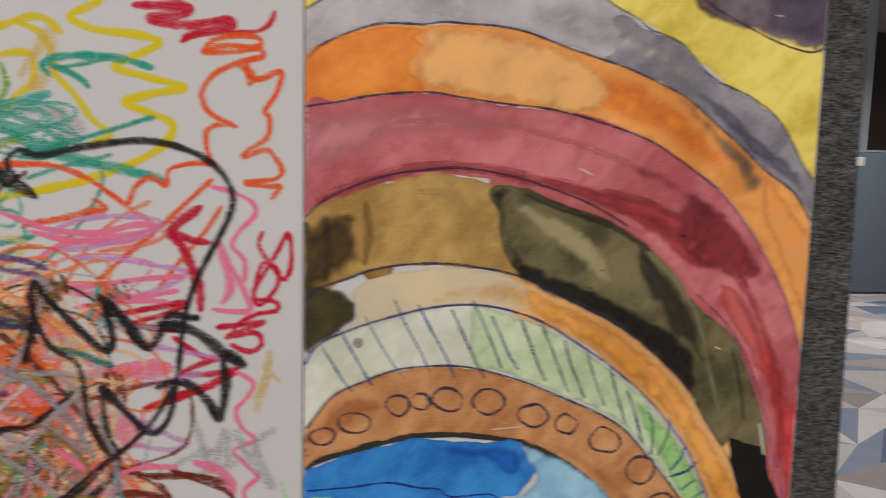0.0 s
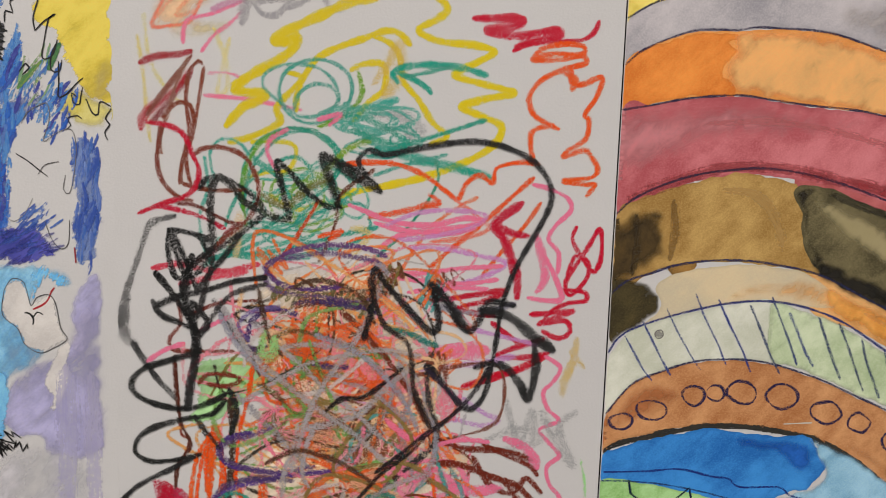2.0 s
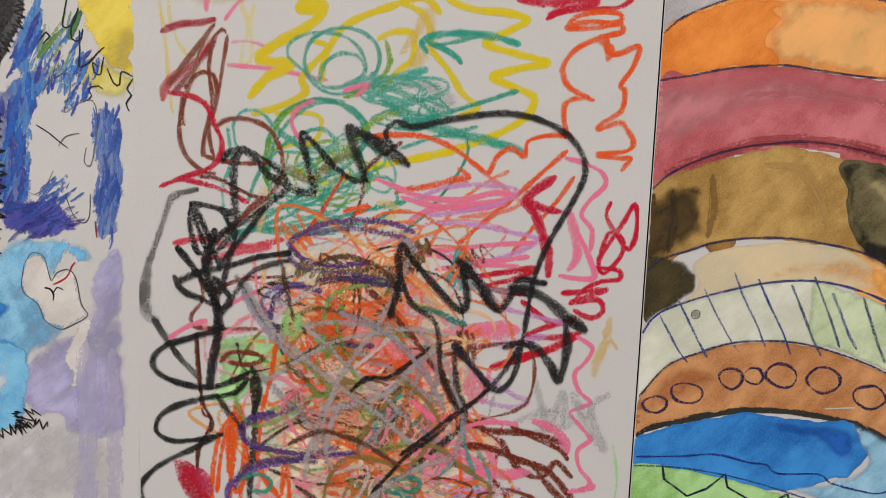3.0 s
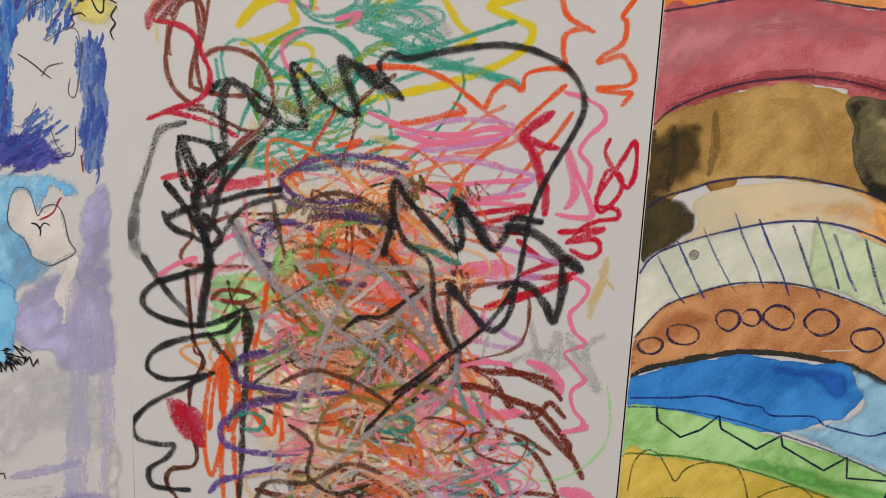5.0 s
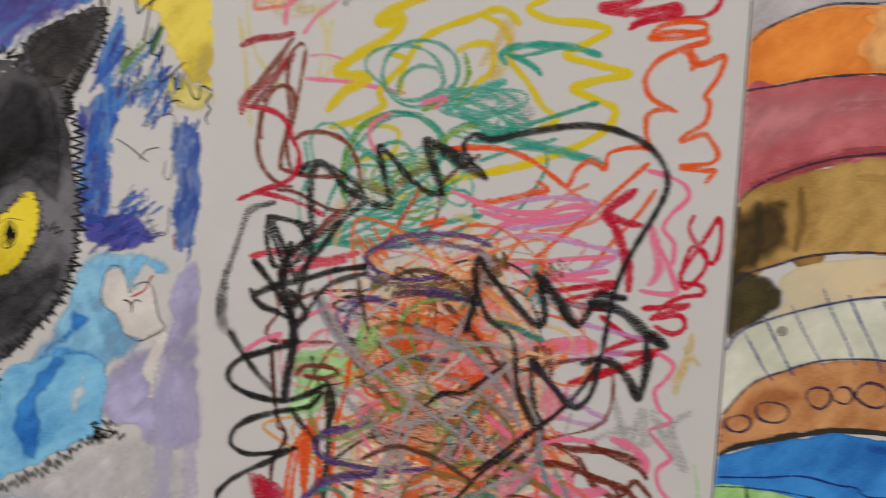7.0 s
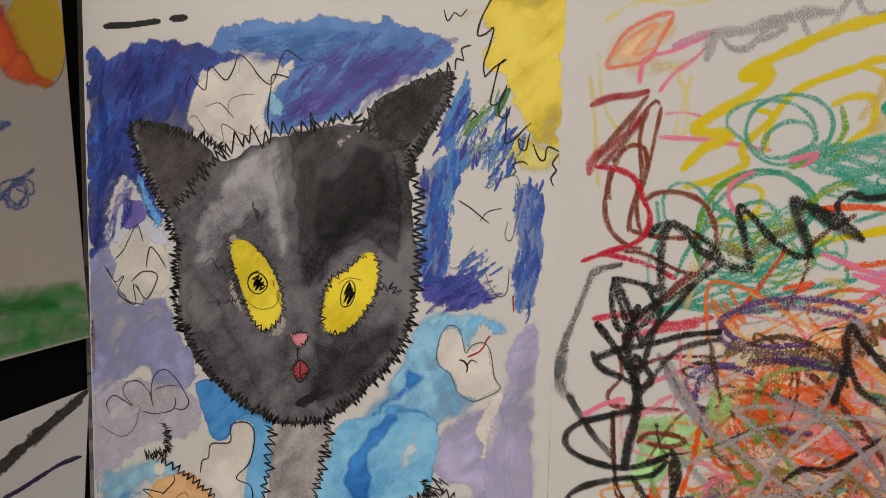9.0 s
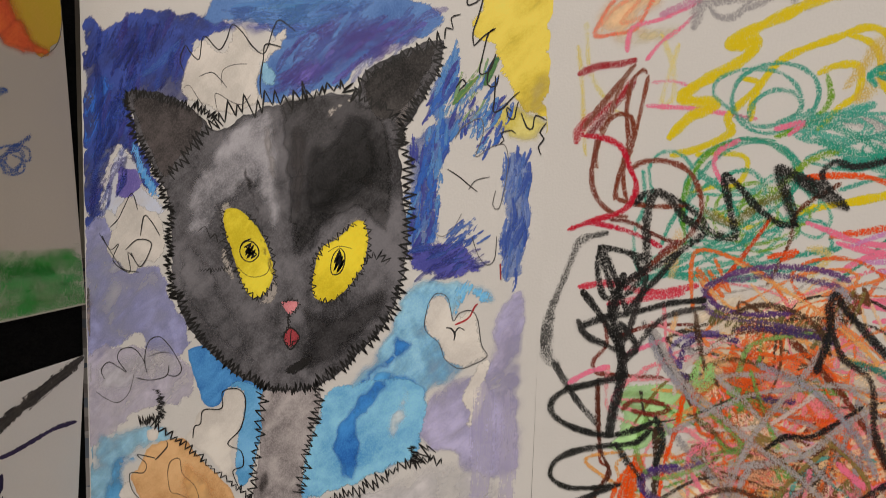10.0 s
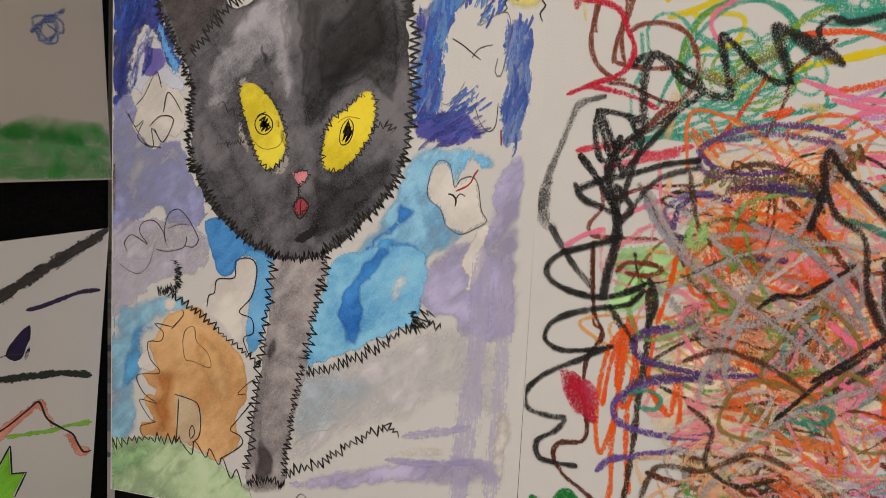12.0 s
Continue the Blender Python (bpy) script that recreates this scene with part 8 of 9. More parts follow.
patch(cat, "blue_left_wash", wash((106, 177, 226), (155, 204, 232), soft=0.9, cover=0.75), [(0.20, 13.41), (1.90, 14.87), (3.84, 15.67), (5.73, 15.84), (6.89, 14.68), (4.77, 13.84), (2.92, 12.38), (2.89, 10.19), (2.25, 7.47), (2.44, 4.81), (0.05, 4.02)], 0.78, rough=0.3)
patch(cat, "deep_blue_left", wash((73, 155, 221), (100, 175, 227), soft=0.9), [(1.08, 10.87), (2.11, 13.16), (3.81, 13.54), (4.04, 12.92), (2.92, 11.94), (2.88, 9.75), (1.77, 8.30), (0.87, 8.19)], 0.78, rough=0.3)
patch(cat, "white_gap_left", wash((216, 210, 205), (223, 216, 210), soft=0.5), [(2.30, 10.13), (3.11, 11.74), (3.66, 10.28), (3.99, 9.66), (2.88, 9.75)], 0.3, rough=0.2)
patch(cat, "white_square", wash((216, 210, 205), (223, 216, 210), soft=0.15), [(4.59, 15.10), (5.35, 15.38), (5.44, 14.67), (4.68, 14.48)], 0.15, rough=0.1)
patch(cat, "white_ridge", wash((221, 214, 208), (225, 219, 212), soft=0.15), [(8.14, 15.83), (8.73, 17.12), (10.31, 17.25), (10.53, 18.49), (11.85, 18.67), (11.99, 16.98), (10.99, 14.43), (11.13, 12.79), (10.32, 12.70), (9.18, 13.85), (7.58, 14.74)], 0.2, rough=0.2)
patch(cat, "blue_ridge", wash((84, 164, 226), (117, 182, 232), soft=0.5), [(10.53, 18.89), (12.06, 19.40), (13.38, 18.30), (13.19, 15.46), (12.34, 12.50), (11.67, 12.01), (11.22, 13.21), (11.43, 15.30), (11.86, 16.77), (11.85, 18.59)], 0.3, rough=0.2)
patch(cat, "ochre_mound", wash((210, 151, 94), (227, 181, 131), soft=0.15), [(4.77, 14.06), (6.19, 14.61), (7.21, 14.92), (8.27, 14.18), (9.41, 13.03), (10.55, 12.10), (11.32, 10.71), (11.51, 9.04), (10.70, 7.02), (11.07, 5.56), (10.11, 4.33), (9.18, 3.76), (6.58, 4.58), (4.17, 4.82), (2.79, 4.63), (2.61, 5.50), (3.70, 6.10), (2.84, 7.54), (3.97, 8.12), (2.67, 9.29), (4.00, 9.97), (3.30, 11.55), (4.03, 12.49)], 0.25, rough=0.25)
patch(cat, "rust_mound", wash((190, 115, 54), (208, 137, 76), soft=0.9), [(3.02, 9.55), (4.72, 10.40), (6.15, 10.13), (5.65, 7.89), (5.53, 5.01), (2.79, 4.63), (3.45, 6.06), (2.84, 7.32), (3.73, 8.32)], 1.6, rough=0.3)
patch(cat, "pale_mound", wash((234, 188, 133), (223, 170, 111), soft=0.9), [(7.11, 13.64), (8.96, 12.98), (10.55, 11.05), (10.78, 8.53), (9.41, 7.50), (8.02, 9.05), (6.87, 11.49)], 1.6, rough=0.3)
patch(cat, "pale_door", wash((205, 177, 142), (216, 193, 164), soft=0.15), [(5.75, 8.12), (6.84, 8.04), (7.45, 7.59), (7.92, 6.65), (7.44, 5.27), (7.06, 4.78), (5.72, 4.90)], 0.2, rough=0.15)
patch(cat, "green_ground", wash((155, 195, 137), (195, 216, 177), soft=0.5, cover=0.9), [(0.05, 3.77), (1.69, 4.34), (4.66, 4.89), (6.58, 4.58), (8.10, 4.04), (9.32, 3.56), (10.80, 2.90), (11.73, 2.16), (12.65, 0.99), (15.81, 0.42), (15.87, 0.05), (0.05, 0.05)], 0.3, rough=0.2)
patch(cat, "green_left", wash((144, 190, 133), (166, 203, 153), soft=0.9), [(0.05, 3.77), (2.69, 4.39), (4.65, 4.21), (2.64, 1.65), (0.05, 0.29)], 1.8, rough=0.3)
patch(cat, "grey_post", wash((124, 117, 120), (181, 174, 175), soft=0.15), [(13.37, 18.90), (15.08, 19.02), (17.17, 19.45), (17.13, 17.40), (16.42, 14.95), (16.12, 12.89), (15.98, 10.83), (15.24, 8.25), (14.76, 5.22), (14.53, 2.95), (11.73, 2.38), (11.80, 5.23), (12.23, 8.71), (12.74, 12.12), (13.15, 15.45)], 0.2, rough=0.2)
patch(cat, "dark_post", wash((68, 63, 65), (89, 82, 82), soft=0.9), [(12.99, 12.98), (13.86, 13.89), (13.88, 12.25), (13.24, 10.51), (12.97, 6.25), (13.97, 4.68), (13.54, 2.88), (12.18, 2.67), (12.42, 7.88)], 0.78, rough=0.2)
patch(cat, "grey_base", wash((131, 124, 124), (182, 175, 171), soft=0.9), [(11.27, 2.53), (14.88, 3.30), (14.45, 2.15), (11.73, 1.63)], 0.78, rough=0.3)
patch(cat, "rounded_grey_form", wash((48, 47, 51), (114, 112, 118), soft=0.15), [(3.39, 38.17), (5.66, 38.20), (8.08, 37.28), (10.07, 35.79), (12.22, 36.84), (14.89, 37.59), (17.87, 38.11), (19.33, 38.13), (20.20, 39.61), (21.96, 40.47), (24.73, 41.30), (24.60, 39.63), (23.46, 37.26), (22.34, 35.29), (22.53, 32.24), (22.96, 29.46), (22.57, 26.60), (22.10, 24.96), (21.29, 23.45), (19.66, 21.60), (17.80, 19.84), (15.10, 18.95), (12.72, 19.11), (10.30, 20.43), (8.25, 22.26), (6.94, 24.85), (6.62, 27.88), (6.55, 30.89), (5.74, 32.73), (4.39, 34.93), (3.87, 36.77)], 0.2, rough=0.2)
patch(cat, "left_cheek", wash((64, 63, 68), (118, 116, 122), soft=0.9), [(7.35, 28.36), (9.35, 27.66), (10.85, 24.96), (12.05, 22.86), (12.95, 20.46), (10.85, 21.26), (8.45, 23.46), (7.05, 25.26)], 0.9, rough=0.3)
patch(cat, "right_cheek", wash((36, 35, 38), (82, 80, 84), soft=0.9), [(15.95, 24.76), (18.35, 24.56), (20.55, 25.96), (21.85, 27.36), (21.95, 25.26), (19.75, 22.36), (17.35, 20.56), (15.75, 20.66), (16.15, 22.96)], 0.9, rough=0.3)
patch(cat, "pale_forehead", wash((108, 107, 114), (170, 168, 176), soft=0.9), [(9.45, 34.36), (10.65, 35.76), (12.05, 36.86), (13.55, 37.26), (14.15, 36.96), (14.45, 35.06), (14.65, 32.96), (14.75, 30.26), (13.85, 29.16), (13.05, 31.26), (12.15, 32.06), (11.55, 31.16), (10.35, 30.56), (9.15, 28.86), (7.75, 28.86), (7.65, 31.06), (8.25, 32.76)], 0.9, rough=0.3)
patch(cat, "dark_forehead", wash((22, 22, 24), (84, 82, 86), soft=0.9), [(14.35, 37.66), (15.55, 38.06), (17.15, 38.16), (18.45, 38.26), (19.65, 37.96), (20.85, 37.26), (21.75, 35.66), (22.05, 33.66), (21.95, 31.56), (21.75, 29.46), (20.65, 29.96), (19.75, 30.96), (17.85, 30.06), (16.25, 28.16), (15.25, 27.86), (14.95, 30.26), (14.85, 32.36), (14.55, 34.46)], 0.6, rough=0.3)
patch(cat, "black_forehead", wash((10, 10, 11), (50, 49, 52), soft=0.9), [(16.15, 34.76), (17.75, 35.66), (18.85, 37.16), (20.35, 37.06), (21.15, 35.16), (21.25, 33.16), (20.05, 31.76), (18.45, 30.76), (16.75, 30.36), (15.75, 31.36)], 1.2, rough=0.3)
patch(cat, "grey_run", wash((84, 80, 83), (62, 59, 61), soft=0.9), [(14.95, 35.86), (16.15, 36.36), (16.45, 33.76), (16.15, 31.06), (15.45, 29.96), (14.95, 32.96)], 0.9, rough=0.3)
patch(cat, "dark_run", wash((40, 38, 40), (62, 59, 61), soft=0.9), [(11.75, 33.66), (12.35, 33.16), (12.85, 31.76), (13.35, 29.86), (12.85, 30.16), (12.15, 32.06)], 0.4, rough=0.3)
patch(cat, "pale_run", wash((176, 172, 175), (150, 146, 149), soft=0.9), [(13.15, 36.06), (13.75, 36.26), (14.15, 33.96), (14.25, 31.86), (13.65, 32.86), (13.25, 34.46)], 0.5, rough=0.3)
patch(cat, "dark_corner", wash((44, 41, 42), (96, 89, 90), soft=0.5), [(4.01, 37.81), (7.88, 37.28), (9.16, 36.13), (7.47, 33.90), (6.15, 32.67), (5.01, 34.57)], 0.4, rough=0.2)
patch(cat, "dark_peak", wash((26, 24, 25), (78, 74, 74), soft=0.5), [(20.39, 39.44), (22.14, 40.30), (24.56, 41.13), (24.09, 39.46), (22.75, 37.42), (21.17, 36.36), (19.88, 38.07)], 0.5, rough=0.2)
patch(cat, "pale_peak_edge", wash((166, 157, 155), (109, 104, 104), soft=0.9), [(24.09, 39.63), (23.77, 38.62), (22.44, 35.70), (21.70, 36.72), (22.74, 37.76)], 0.78, rough=0.2)
patch(cat, "lower_black", wash((20, 18, 19), (34, 32, 33), soft=0.5), [(14.77, 20.32), (15.85, 21.17), (16.81, 21.81), (16.63, 20.86), (15.48, 20.01)], 0.5, rough=0.2)
patch(cat, "pale_halo", wash((182, 175, 168), (155, 148, 144), soft=0.5), [(10.20, 30.67), (11.07, 30.89), (10.28, 27.33), (11.57, 25.53), (13.08, 24.51), (14.18, 24.96), (14.43, 26.46), (14.04, 26.80), (13.08, 24.88), (11.49, 25.90)], 0.5, rough=0.2)
patch(cat, "pale_halo", wash((182, 175, 171), (131, 126, 124), soft=0.5, cover=0.6), [(17.09, 28.44), (18.02, 29.28), (19.48, 30.60), (20.04, 30.20), (19.51, 29.29), (18.03, 28.49), (17.14, 25.09), (18.28, 24.87), (16.96, 24.78), (16.55, 26.22)], 0.5, rough=0.2)
patch(cat, "white_notch", wash((199, 192, 186), (166, 159, 155), soft=0.5), [(17.53, 36.47), (17.88, 37.35), (19.33, 37.99), (18.44, 37.18)], 0.3, rough=0.2)
patch(cat, "yellow_oval", wash((226, 201, 34), (241, 221, 67), soft=0.15), [(10.56, 30.54), (11.39, 30.72), (12.18, 30.31), (13.12, 29.33), (13.84, 27.71), (14.00, 26.62), (13.55, 25.47), (12.76, 24.94), (11.89, 25.74), (11.16, 27.75), (10.60, 29.21)], 0.15, rough=0.1)
patch(cat, "yellow_oval", wash((226, 199, 29), (241, 216, 56), soft=0.15), [(16.99, 27.71), (17.28, 28.45), (18.47, 29.23), (19.78, 30.37), (20.30, 29.86), (20.27, 28.07), (19.38, 26.40), (18.09, 25.15), (17.03, 25.15), (16.71, 26.05)], 0.15, rough=0.1)
patch(cat, "olive_smear", wash((150, 140, 60), (186, 170, 70), soft=0.9), [(12.75, 29.96), (13.35, 28.66), (13.95, 27.66), (14.35, 26.16), (13.75, 26.86), (13.15, 28.26)], 0.3, rough=0.3)
line(cat, "pupil_ring", ink((22, 21, 20)), 0.9, [(11.65, 28.26), (12.05, 28.66), (12.55, 28.66), (12.95, 28.26), (12.95, 27.76), (12.45, 27.36), (11.95, 27.46), (11.65, 27.96), (11.85, 28.56), (12.45, 28.86)])
line(cat, "pupil_scribble", ink((16, 15, 15)), 1.3, [(11.95, 28.26), (12.45, 28.56), (12.05, 27.76), (12.65, 28.46), (12.15, 27.56), (12.75, 28.16), (12.45, 27.56), (12.85, 27.86), (12.25, 28.26), (12.05, 27.96), (12.55, 27.86), (12.05, 28.36)], smooth=False)
line(cat, "pupil_ring", ink((22, 21, 20)), 0.8, [(18.55, 28.56), (18.15, 28.16), (17.95, 27.46), (18.05, 26.86), (18.55, 26.96), (18.85, 27.56), (18.85, 28.26), (18.55, 28.56)])
line(cat, "pupil_scribble", ink((20, 19, 18)), 1.2, [(18.55, 28.46), (18.15, 27.56), (18.65, 28.16), (18.15, 27.06), (18.75, 28.06), (18.35, 26.96), (18.85, 27.86), (18.45, 27.06), (18.75, 27.56), (18.55, 28.36), (18.25, 27.36)], smooth=False)
line(cat, "pencil_arc", ink((120, 104, 40), 0.7), 0.5, [(11.35, 27.16), (11.95, 26.56), (12.65, 26.36), (13.55, 26.66), (13.85, 27.46)])
line(cat, "pencil_arc", ink((120, 104, 40), 0.7), 0.5, [(17.75, 28.26), (18.45, 28.66), (19.35, 28.56)])
patch(cat, "pink_spot", wash((221, 128, 139), (237, 155, 160), soft=0.15), [(14.57, 24.80), (15.22, 24.96), (15.81, 24.85), (15.43, 24.23), (15.12, 24.10)], 0.15, rough=0.1)
patch(cat, "dark_red_spot", wash((155, 51, 62), (199, 89, 95), soft=0.15), [(14.86, 22.96), (15.36, 23.18), (15.83, 22.66), (15.26, 21.87), (14.75, 22.31)], 0.15, rough=0.1)
line(cat, "ink_zigzag", ink((14, 13, 13)), 1.13, zigzag([(3.30, 37.80), (4.01, 38.18), (5.86, 37.98), (7.48, 37.38), (9.08, 37.15), (9.95, 36.58)], 25, 0.33, 0.05, 1, both=True), smooth=False, taper=0.5)
line(cat, "ink_zigzag", ink((14, 13, 13)), 1.13, zigzag([(3.47, 37.80), (3.78, 36.22), (4.68, 34.38), (5.62, 32.65), (6.14, 31.44), (6.55, 30.51)], 27, 0.33, 0.05, 2, both=True), smooth=False, taper=0.5)
line(cat, "ink_zigzag", ink((14, 13, 13)), 1.13, zigzag([(6.65, 32.76), (8.07, 34.47), (9.28, 35.77), (10.07, 36.51)], 13, 0.42, 0.05, 3, both=True), smooth=False, taper=0.5)
line(cat, "ink_zigzag", ink((14, 13, 13)), 0.97, zigzag([(10.07, 36.58), (11.44, 37.08), (12.99, 37.45), (14.89, 37.83), (16.20, 38.20)], 10, 0.61, 0.05, 4, both=True), smooth=False, taper=0.5)
line(cat, "ink_zigzag", ink((14, 13, 13)), 1.13, zigzag([(15.83, 37.95), (17.50, 38.32), (18.78, 38.57), (19.33, 37.99), (21.51, 37.23), (22.06, 36.66)], 16, 0.33, 0.05, 5, both=True), smooth=False, taper=0.5)
line(cat, "ink_zigzag", ink((14, 13, 13)), 1.09, zigzag([(19.33, 38.23), (20.21, 39.10), (21.80, 40.13), (23.53, 40.87), (24.73, 41.30)], 11, 0.37, 0.05, 6, both=True), smooth=False, taper=0.5)
line(cat, "ink_zigzag", ink((14, 13, 13)), 1.09, zigzag([(24.73, 41.13), (24.60, 39.80), (23.94, 38.62), (23.00, 37.25), (22.32, 36.04), (22.21, 35.01)], 23, 0.33, 0.05, 7, both=True), smooth=False, taper=0.5)
line(cat, "ink_zigzag", ink((14, 13, 13)), 1.13, zigzag([(22.32, 36.04), (22.72, 34.33), (22.89, 32.26), (22.94, 30.16), (22.75, 27.68), (22.45, 25.52)], 25, 0.37, 0.05, 8, both=True), smooth=False, taper=0.5)
line(cat, "ink_zigzag", ink((14, 13, 13)), 1.13, zigzag([(22.50, 26.24), (21.82, 24.40), (20.57, 22.85), (19.28, 21.46), (17.79, 20.22), (17.03, 19.51)], 29, 0.40, 0.05, 9, both=True), smooth=False, taper=0.5)
line(cat, "ink_zigzag", ink((14, 13, 13)), 1.13, zigzag([(17.22, 19.60), (15.88, 19.18), (14.31, 19.03), (13.12, 19.15)], 20, 0.33, 0.05, 10, both=True), smooth=False, taper=0.5)
line(cat, "ink_zigzag", ink((14, 13, 13)), 1.22, zigzag([(13.32, 19.16), (11.51, 19.92), (10.09, 20.87), (8.66, 22.29), (7.63, 23.75), (6.94, 25.04)], 29, 0.40, 0.05, 11, both=True), smooth=False, taper=0.5)
line(cat, "ink_zigzag", ink((14, 13, 13)), 1.22, zigzag([(6.93, 24.47), (6.44, 26.16), (6.54, 27.87), (6.46, 29.38), (6.72, 30.71)], 25, 0.33, 0.05, 12, both=True), smooth=False, taper=0.5)
line(cat, "ink_zigzag", ink((14, 13, 13)), 0.93, zigzag([(10.36, 30.68), (10.48, 29.20), (11.08, 27.37), (11.89, 25.74), (12.88, 24.80)], 16, 0.21, 0.05, 13, both=True), smooth=False, taper=0.5)
line(cat, "ink_zigzag", ink((14, 13, 13)), 0.93, zigzag([(12.88, 24.87), (13.86, 25.68), (14.12, 26.62), (13.76, 28.26), (13.04, 29.51), (12.06, 30.57)], 16, 0.19, 0.05, 14, both=True), smooth=False, taper=0.5)
line(cat, "ink_zigzag", ink((14, 13, 13)), 0.93, zigzag([(16.95, 25.33), (16.63, 26.41), (16.91, 27.89), (18.02, 29.03), (19.49, 30.18)], 16, 0.21, 0.05, 15, both=True), smooth=False, taper=0.5)
line(cat, "ink_zigzag", ink((14, 13, 13)), 0.93, zigzag([(17.14, 25.09), (18.46, 25.25), (19.56, 26.41), (20.35, 27.90), (20.42, 29.51), (20.04, 30.38)], 18, 0.21, 0.05, 16, both=True), smooth=False, taper=0.5)
line(cat, "ink_line", ink((11, 10, 10)), 0.99, [(15.19, 24.21), (15.05, 23.68), (15.13, 23.09)])
line(cat, "ink_line", ink((11, 10, 10)), 0.99, [(14.71, 22.57), (14.97, 23.00), (15.36, 23.18), (15.87, 22.66), (15.57, 22.08), (15.22, 21.75), (14.79, 22.24)])
line(cat, "ink_line", ink((11, 10, 10)), 0.84, [(15.29, 23.03), (15.25, 22.43), (15.30, 21.91)])
line(cat, "ink_line", ink((25, 23, 23)), 0.74, [(8.67, 29.19), (9.16, 29.51), (9.56, 28.78), (9.88, 29.10), (10.12, 28.44), (10.36, 28.64)])
line(cat, "ink_zigzag", ink((14, 13, 13)), 0.81, zigzag([(8.67, 26.67), (9.88, 26.63), (10.89, 26.91)], 10, 0.14, 0.05, 17, both=True), smooth=False, taper=0.5)
line(cat, "ink_zigzag", ink((14, 13, 13)), 0.81, zigzag([(20.09, 27.89), (21.00, 28.29), (21.74, 27.80)], 6, 0.28, 0.05, 18, both=True), smooth=False, taper=0.5)
line(cat, "ink_zigzag", ink((14, 13, 13)), 0.81, zigzag([(14.49, 24.68), (15.22, 25.03), (15.88, 24.78), (15.23, 24.07)], 9, 0.12, 0.05, 19, both=True), smooth=False, taper=0.5)
line(cat, "ink_zigzag", ink((14, 13, 13)), 0.81, zigzag([(15.12, 24.10), (15.05, 23.16), (14.75, 22.58), (15.26, 21.98), (15.83, 22.66)], 10, 0.14, 0.05, 20, both=True), smooth=False, taper=0.5)
line(cat, "ink_line", ink((28, 26, 28)), 0.79, [(7.69, 39.55), (7.41, 40.27), (7.81, 41.17), (8.09, 40.81), (8.76, 40.28), (9.00, 41.52), (9.28, 41.70), (10.18, 40.88), (10.73, 41.52), (11.11, 42.40), (11.81, 41.94), (12.58, 40.99), (13.35, 40.63), (13.90, 42.03), (14.27, 42.62), (14.84, 42.37), (15.41, 41.92)])
line(cat, "ink_line", ink((28, 26, 28)), 0.79, [(14.48, 40.98), (13.42, 41.16), (13.27, 40.28), (13.05, 38.87), (13.14, 37.81)])
line(cat, "ink_line", ink((48, 47, 48)), 0.56, [(8.76, 39.20), (9.67, 39.46), (10.26, 39.03), (10.73, 38.50)])
line(cat, "ink_line", ink((89, 86, 86)), 0.49, [(10.34, 38.67), (10.46, 39.57), (11.24, 39.93), (12.20, 39.96)])
line(cat, "ink_line", ink((109, 105, 105)), 0.45, [(7.68, 38.47), (8.08, 38.65), (8.88, 37.58), (9.67, 36.69)])
line(cat, "ink_line", ink((82, 79, 79)), 0.45, [(10.07, 37.05), (9.95, 38.13), (11.05, 37.61), (11.83, 37.44), (12.41, 38.05)])
line(cat, "ink_line", ink((34, 32, 33)), 0.74, [(2.01, 29.17), (2.65, 29.78), (3.09, 30.56), (3.73, 31.53), (4.14, 30.41)])
line(cat, "ink_line", ink((34, 32, 33)), 0.74, [(1.35, 28.56), (1.98, 27.63), (2.63, 28.05), (2.19, 26.87), (3.46, 26.17), (3.35, 27.51), (3.89, 26.96)])
line(cat, "ink_line", ink((39, 37, 39)), 0.74, [(4.33, 28.71), (4.64, 30.05), (5.18, 29.70), (5.80, 28.78)])
line(cat, "ink_line", ink((39, 37, 39)), 0.74, [(3.60, 27.52), (4.31, 26.60), (5.17, 28.18), (4.12, 28.43), (3.18, 27.69)])
line(cat, "ink_line", ink((48, 47, 48)), 0.56, [(1.14, 28.74), (2.49, 26.88), (3.04, 26.34), (4.18, 26.21)])
line(cat, "ink_line", ink((34, 33, 34)), 0.74, [(1.33, 18.53), (1.07, 19.11), (1.65, 19.76), (2.52, 19.44), (3.08, 19.17), (2.40, 20.02), (2.67, 20.72), (3.62, 20.91), (4.38, 20.19), (4.67, 19.23)])
line(cat, "ink_line", ink((34, 33, 34)), 0.74, [(4.54, 19.61), (4.55, 20.60), (4.90, 21.53), (5.66, 21.86), (6.38, 21.33), (6.92, 20.60), (7.33, 19.78), (6.91, 19.23), (6.15, 19.28)])
line(cat, "ink_line", ink((59, 57, 59)), 0.56, [(4.81, 20.42), (5.74, 20.77), (6.50, 20.80)])
line(cat, "ink_line", ink((59, 57, 59)), 0.56, [(0.61, 17.58), (1.39, 17.13), (2.36, 16.94), (3.23, 17.71), (3.68, 19.14)])
line(cat, "ink_line", ink((39, 37, 39)), 0.74, [(3.81, 18.84), (4.88, 18.77), (6.15, 19.17), (6.37, 19.97)])
line(cat, "ink_scrub", ink((14, 13, 13)), 0.67, zigzag([(5.51, 18.20), (5.72, 17.15), (5.50, 16.14)], 11, 0.33, 0.05, 23, both=True), smooth=False, taper=0.5)
line(cat, "ink_scrub", ink((14, 13, 13)), 0.67, zigzag([(3.99, 15.78), (5.07, 16.09), (5.92, 16.38)], 12, 0.28, 0.05, 24, both=True), smooth=False, taper=0.5)
line(cat, "ink_line", ink((21, 20, 21)), 0.84, [(24.17, 44.77), (24.40, 44.11), (24.80, 44.60), (25.14, 44.36), (25.54, 44.75)])
